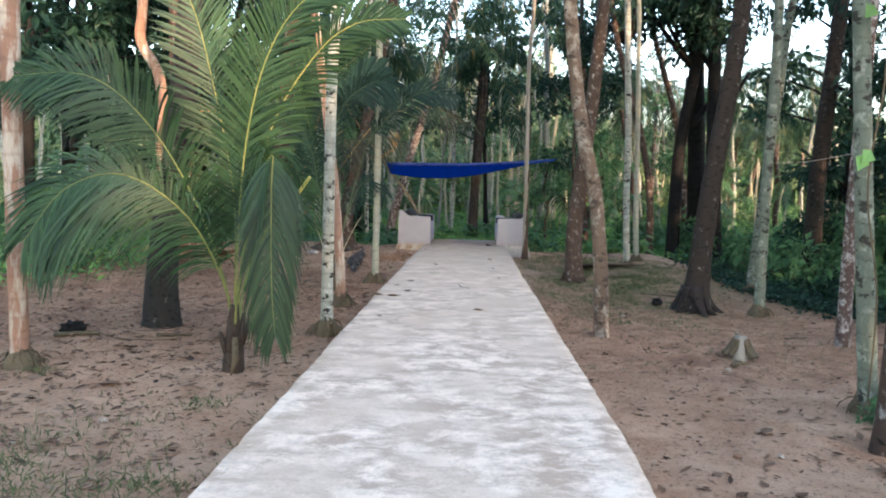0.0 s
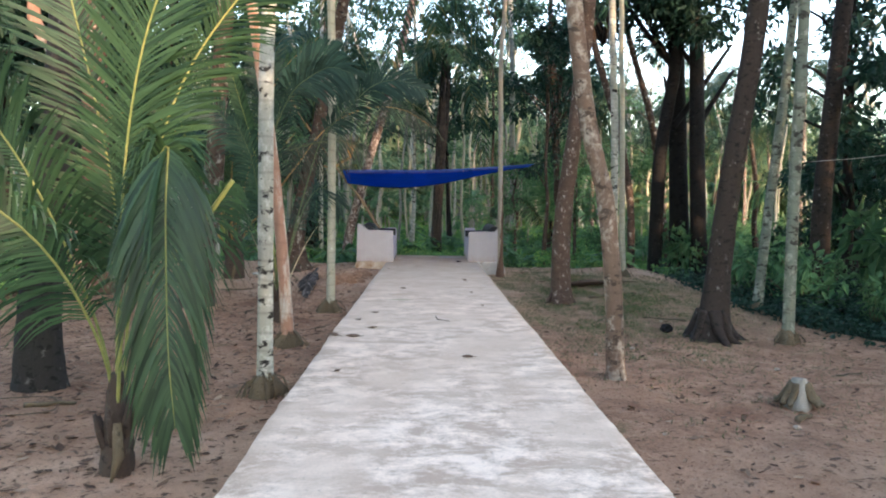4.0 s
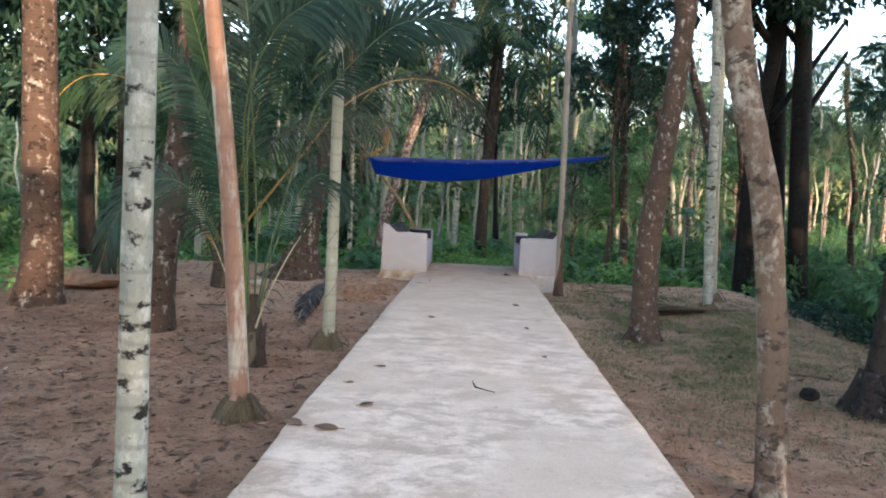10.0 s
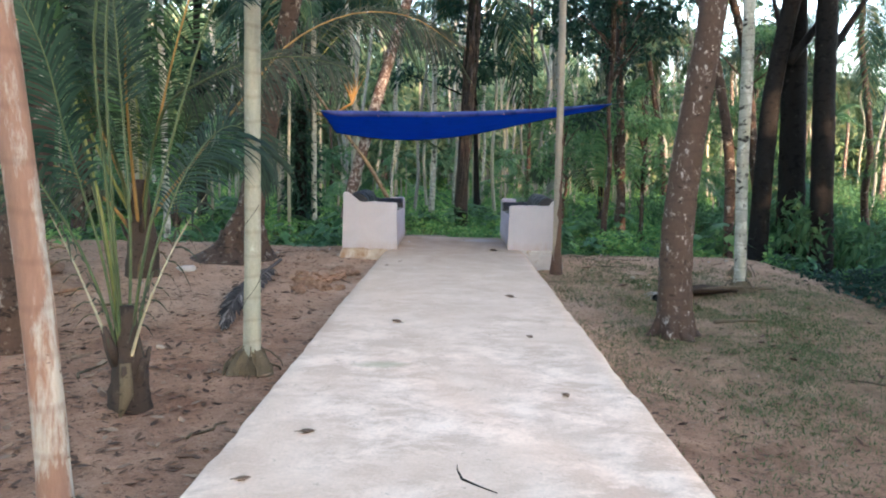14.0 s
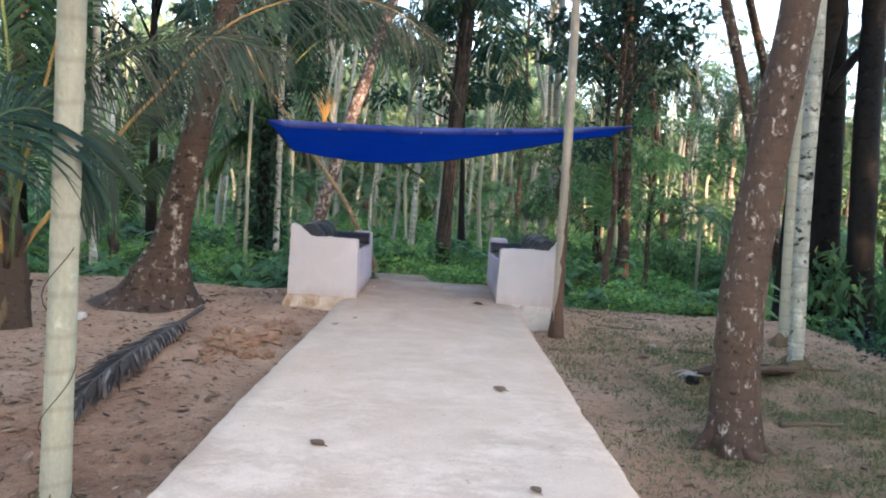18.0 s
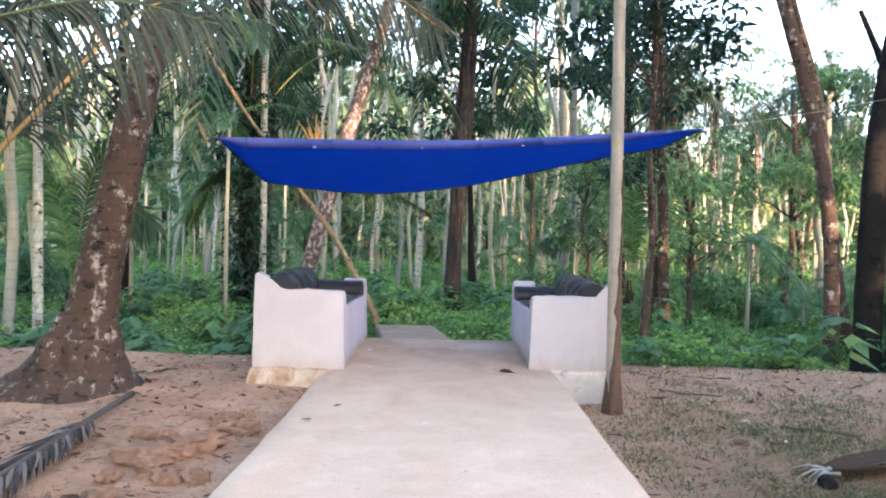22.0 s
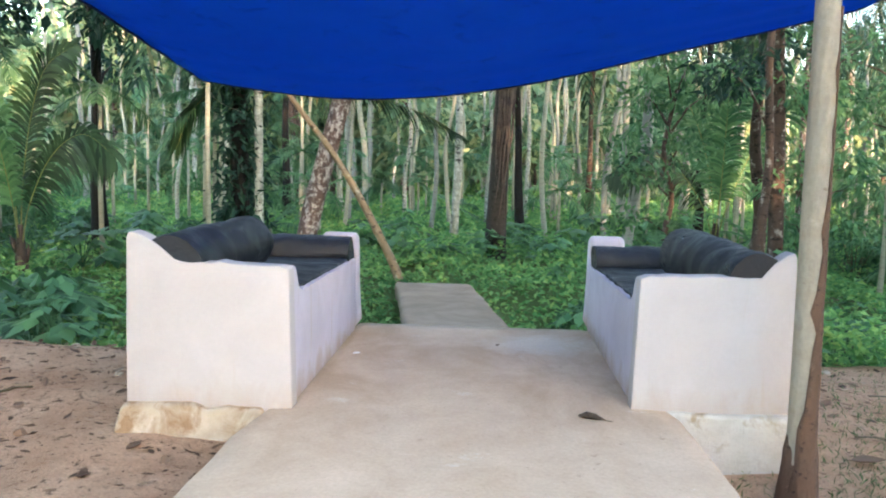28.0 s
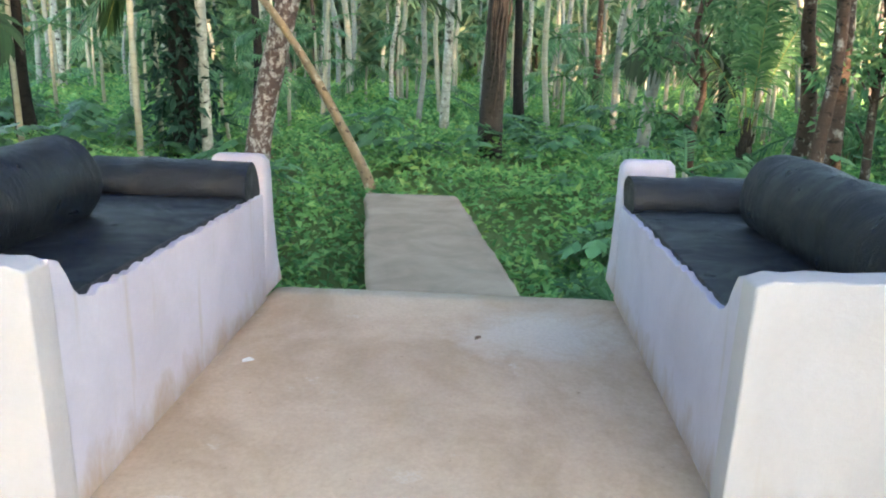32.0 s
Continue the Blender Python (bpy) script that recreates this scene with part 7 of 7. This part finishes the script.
# the butt of a dead coconut frond among the grass: a boat-shaped sheath, its frayed stalk and a few dry leaflets
butt = thing("dead_frond_butt", (2.45, 17.3, gz(2.45, 17.3)), "brown dead coconut frond butt with frayed pale end", "palm frond")
q = np.random.default_rng(41)
V, F = [], []
for i, u in enumerate(np.linspace(0, 1, 14)):
    w = 0.16 * math.sin(math.pi * (0.12 + 0.8 * u)) ** 0.7
    for j, a in enumerate(np.linspace(-1.25, 1.25, 9)):
        V.append((0.95 * u + 0.012 * q.normal(), w * math.sin(a) + 0.08 * u, 0.035 + w * 0.75 * (1 - math.cos(a)) + 0.05 * u + 0.004 * q.normal()))
        if i and j:
            F.append(((i - 1) * 9 + j - 1, (i - 1) * 9 + j, i * 9 + j, i * 9 + j - 1))
sheath = part("sheath", mesh("sheath", V, F, STEM_FIBRE), butt, "dark brown boat-shaped sheath")
sheath.modifiers.new("thickness", "SOLIDIFY").thickness = 0.012
part("stalk", mesh("stalk", *tube(smooth_line([(0.3, 0.02, 0.05), (0.8, 0.1, 0.13), (1.5, 0.3, 0.10)], 12), np.linspace(0.035, 0.012, 12), 8, 0.2, 3), ROOT), butt, "dry brown stalk")
for k in range(9):
    a = q.uniform(2.2, 4.1)
    ln = q.uniform(0.12, 0.32)
    P = [(0.04, q.normal(0, 0.05), 0.05), (0.04 + 0.6 * ln * math.cos(a), 0.6 * ln * math.sin(a), 0.06), (0.04 + ln * math.cos(a), ln * math.sin(a), 0.012)]
    part("fibre", mesh("fibre", *tube(P, [0.012, 0.009, 0.003], 5), ROPE), butt, "frayed pale fibre" if k == 0 else "")
# a small cut stump with a skirt of roots
cut = thing("cut_stump", (3.22, 9.25, gz(3.22, 9.25)), "short cut palm stump with a skirt of roots", "stump")
part("stump", mesh("stump", *tube([(0, 0, -0.1), (0, 0, 0.05), (0.005, 0, 0.16), (0.01, 0.005, 0.27)], [0.17, 0.125, 0.085, 0.07], 14, 0.3, 8), PEELING_BARK), cut)
root_ribs(cut, 0.10, 0.13, 0.13, 9, ROOT, 720, "dry surface root")
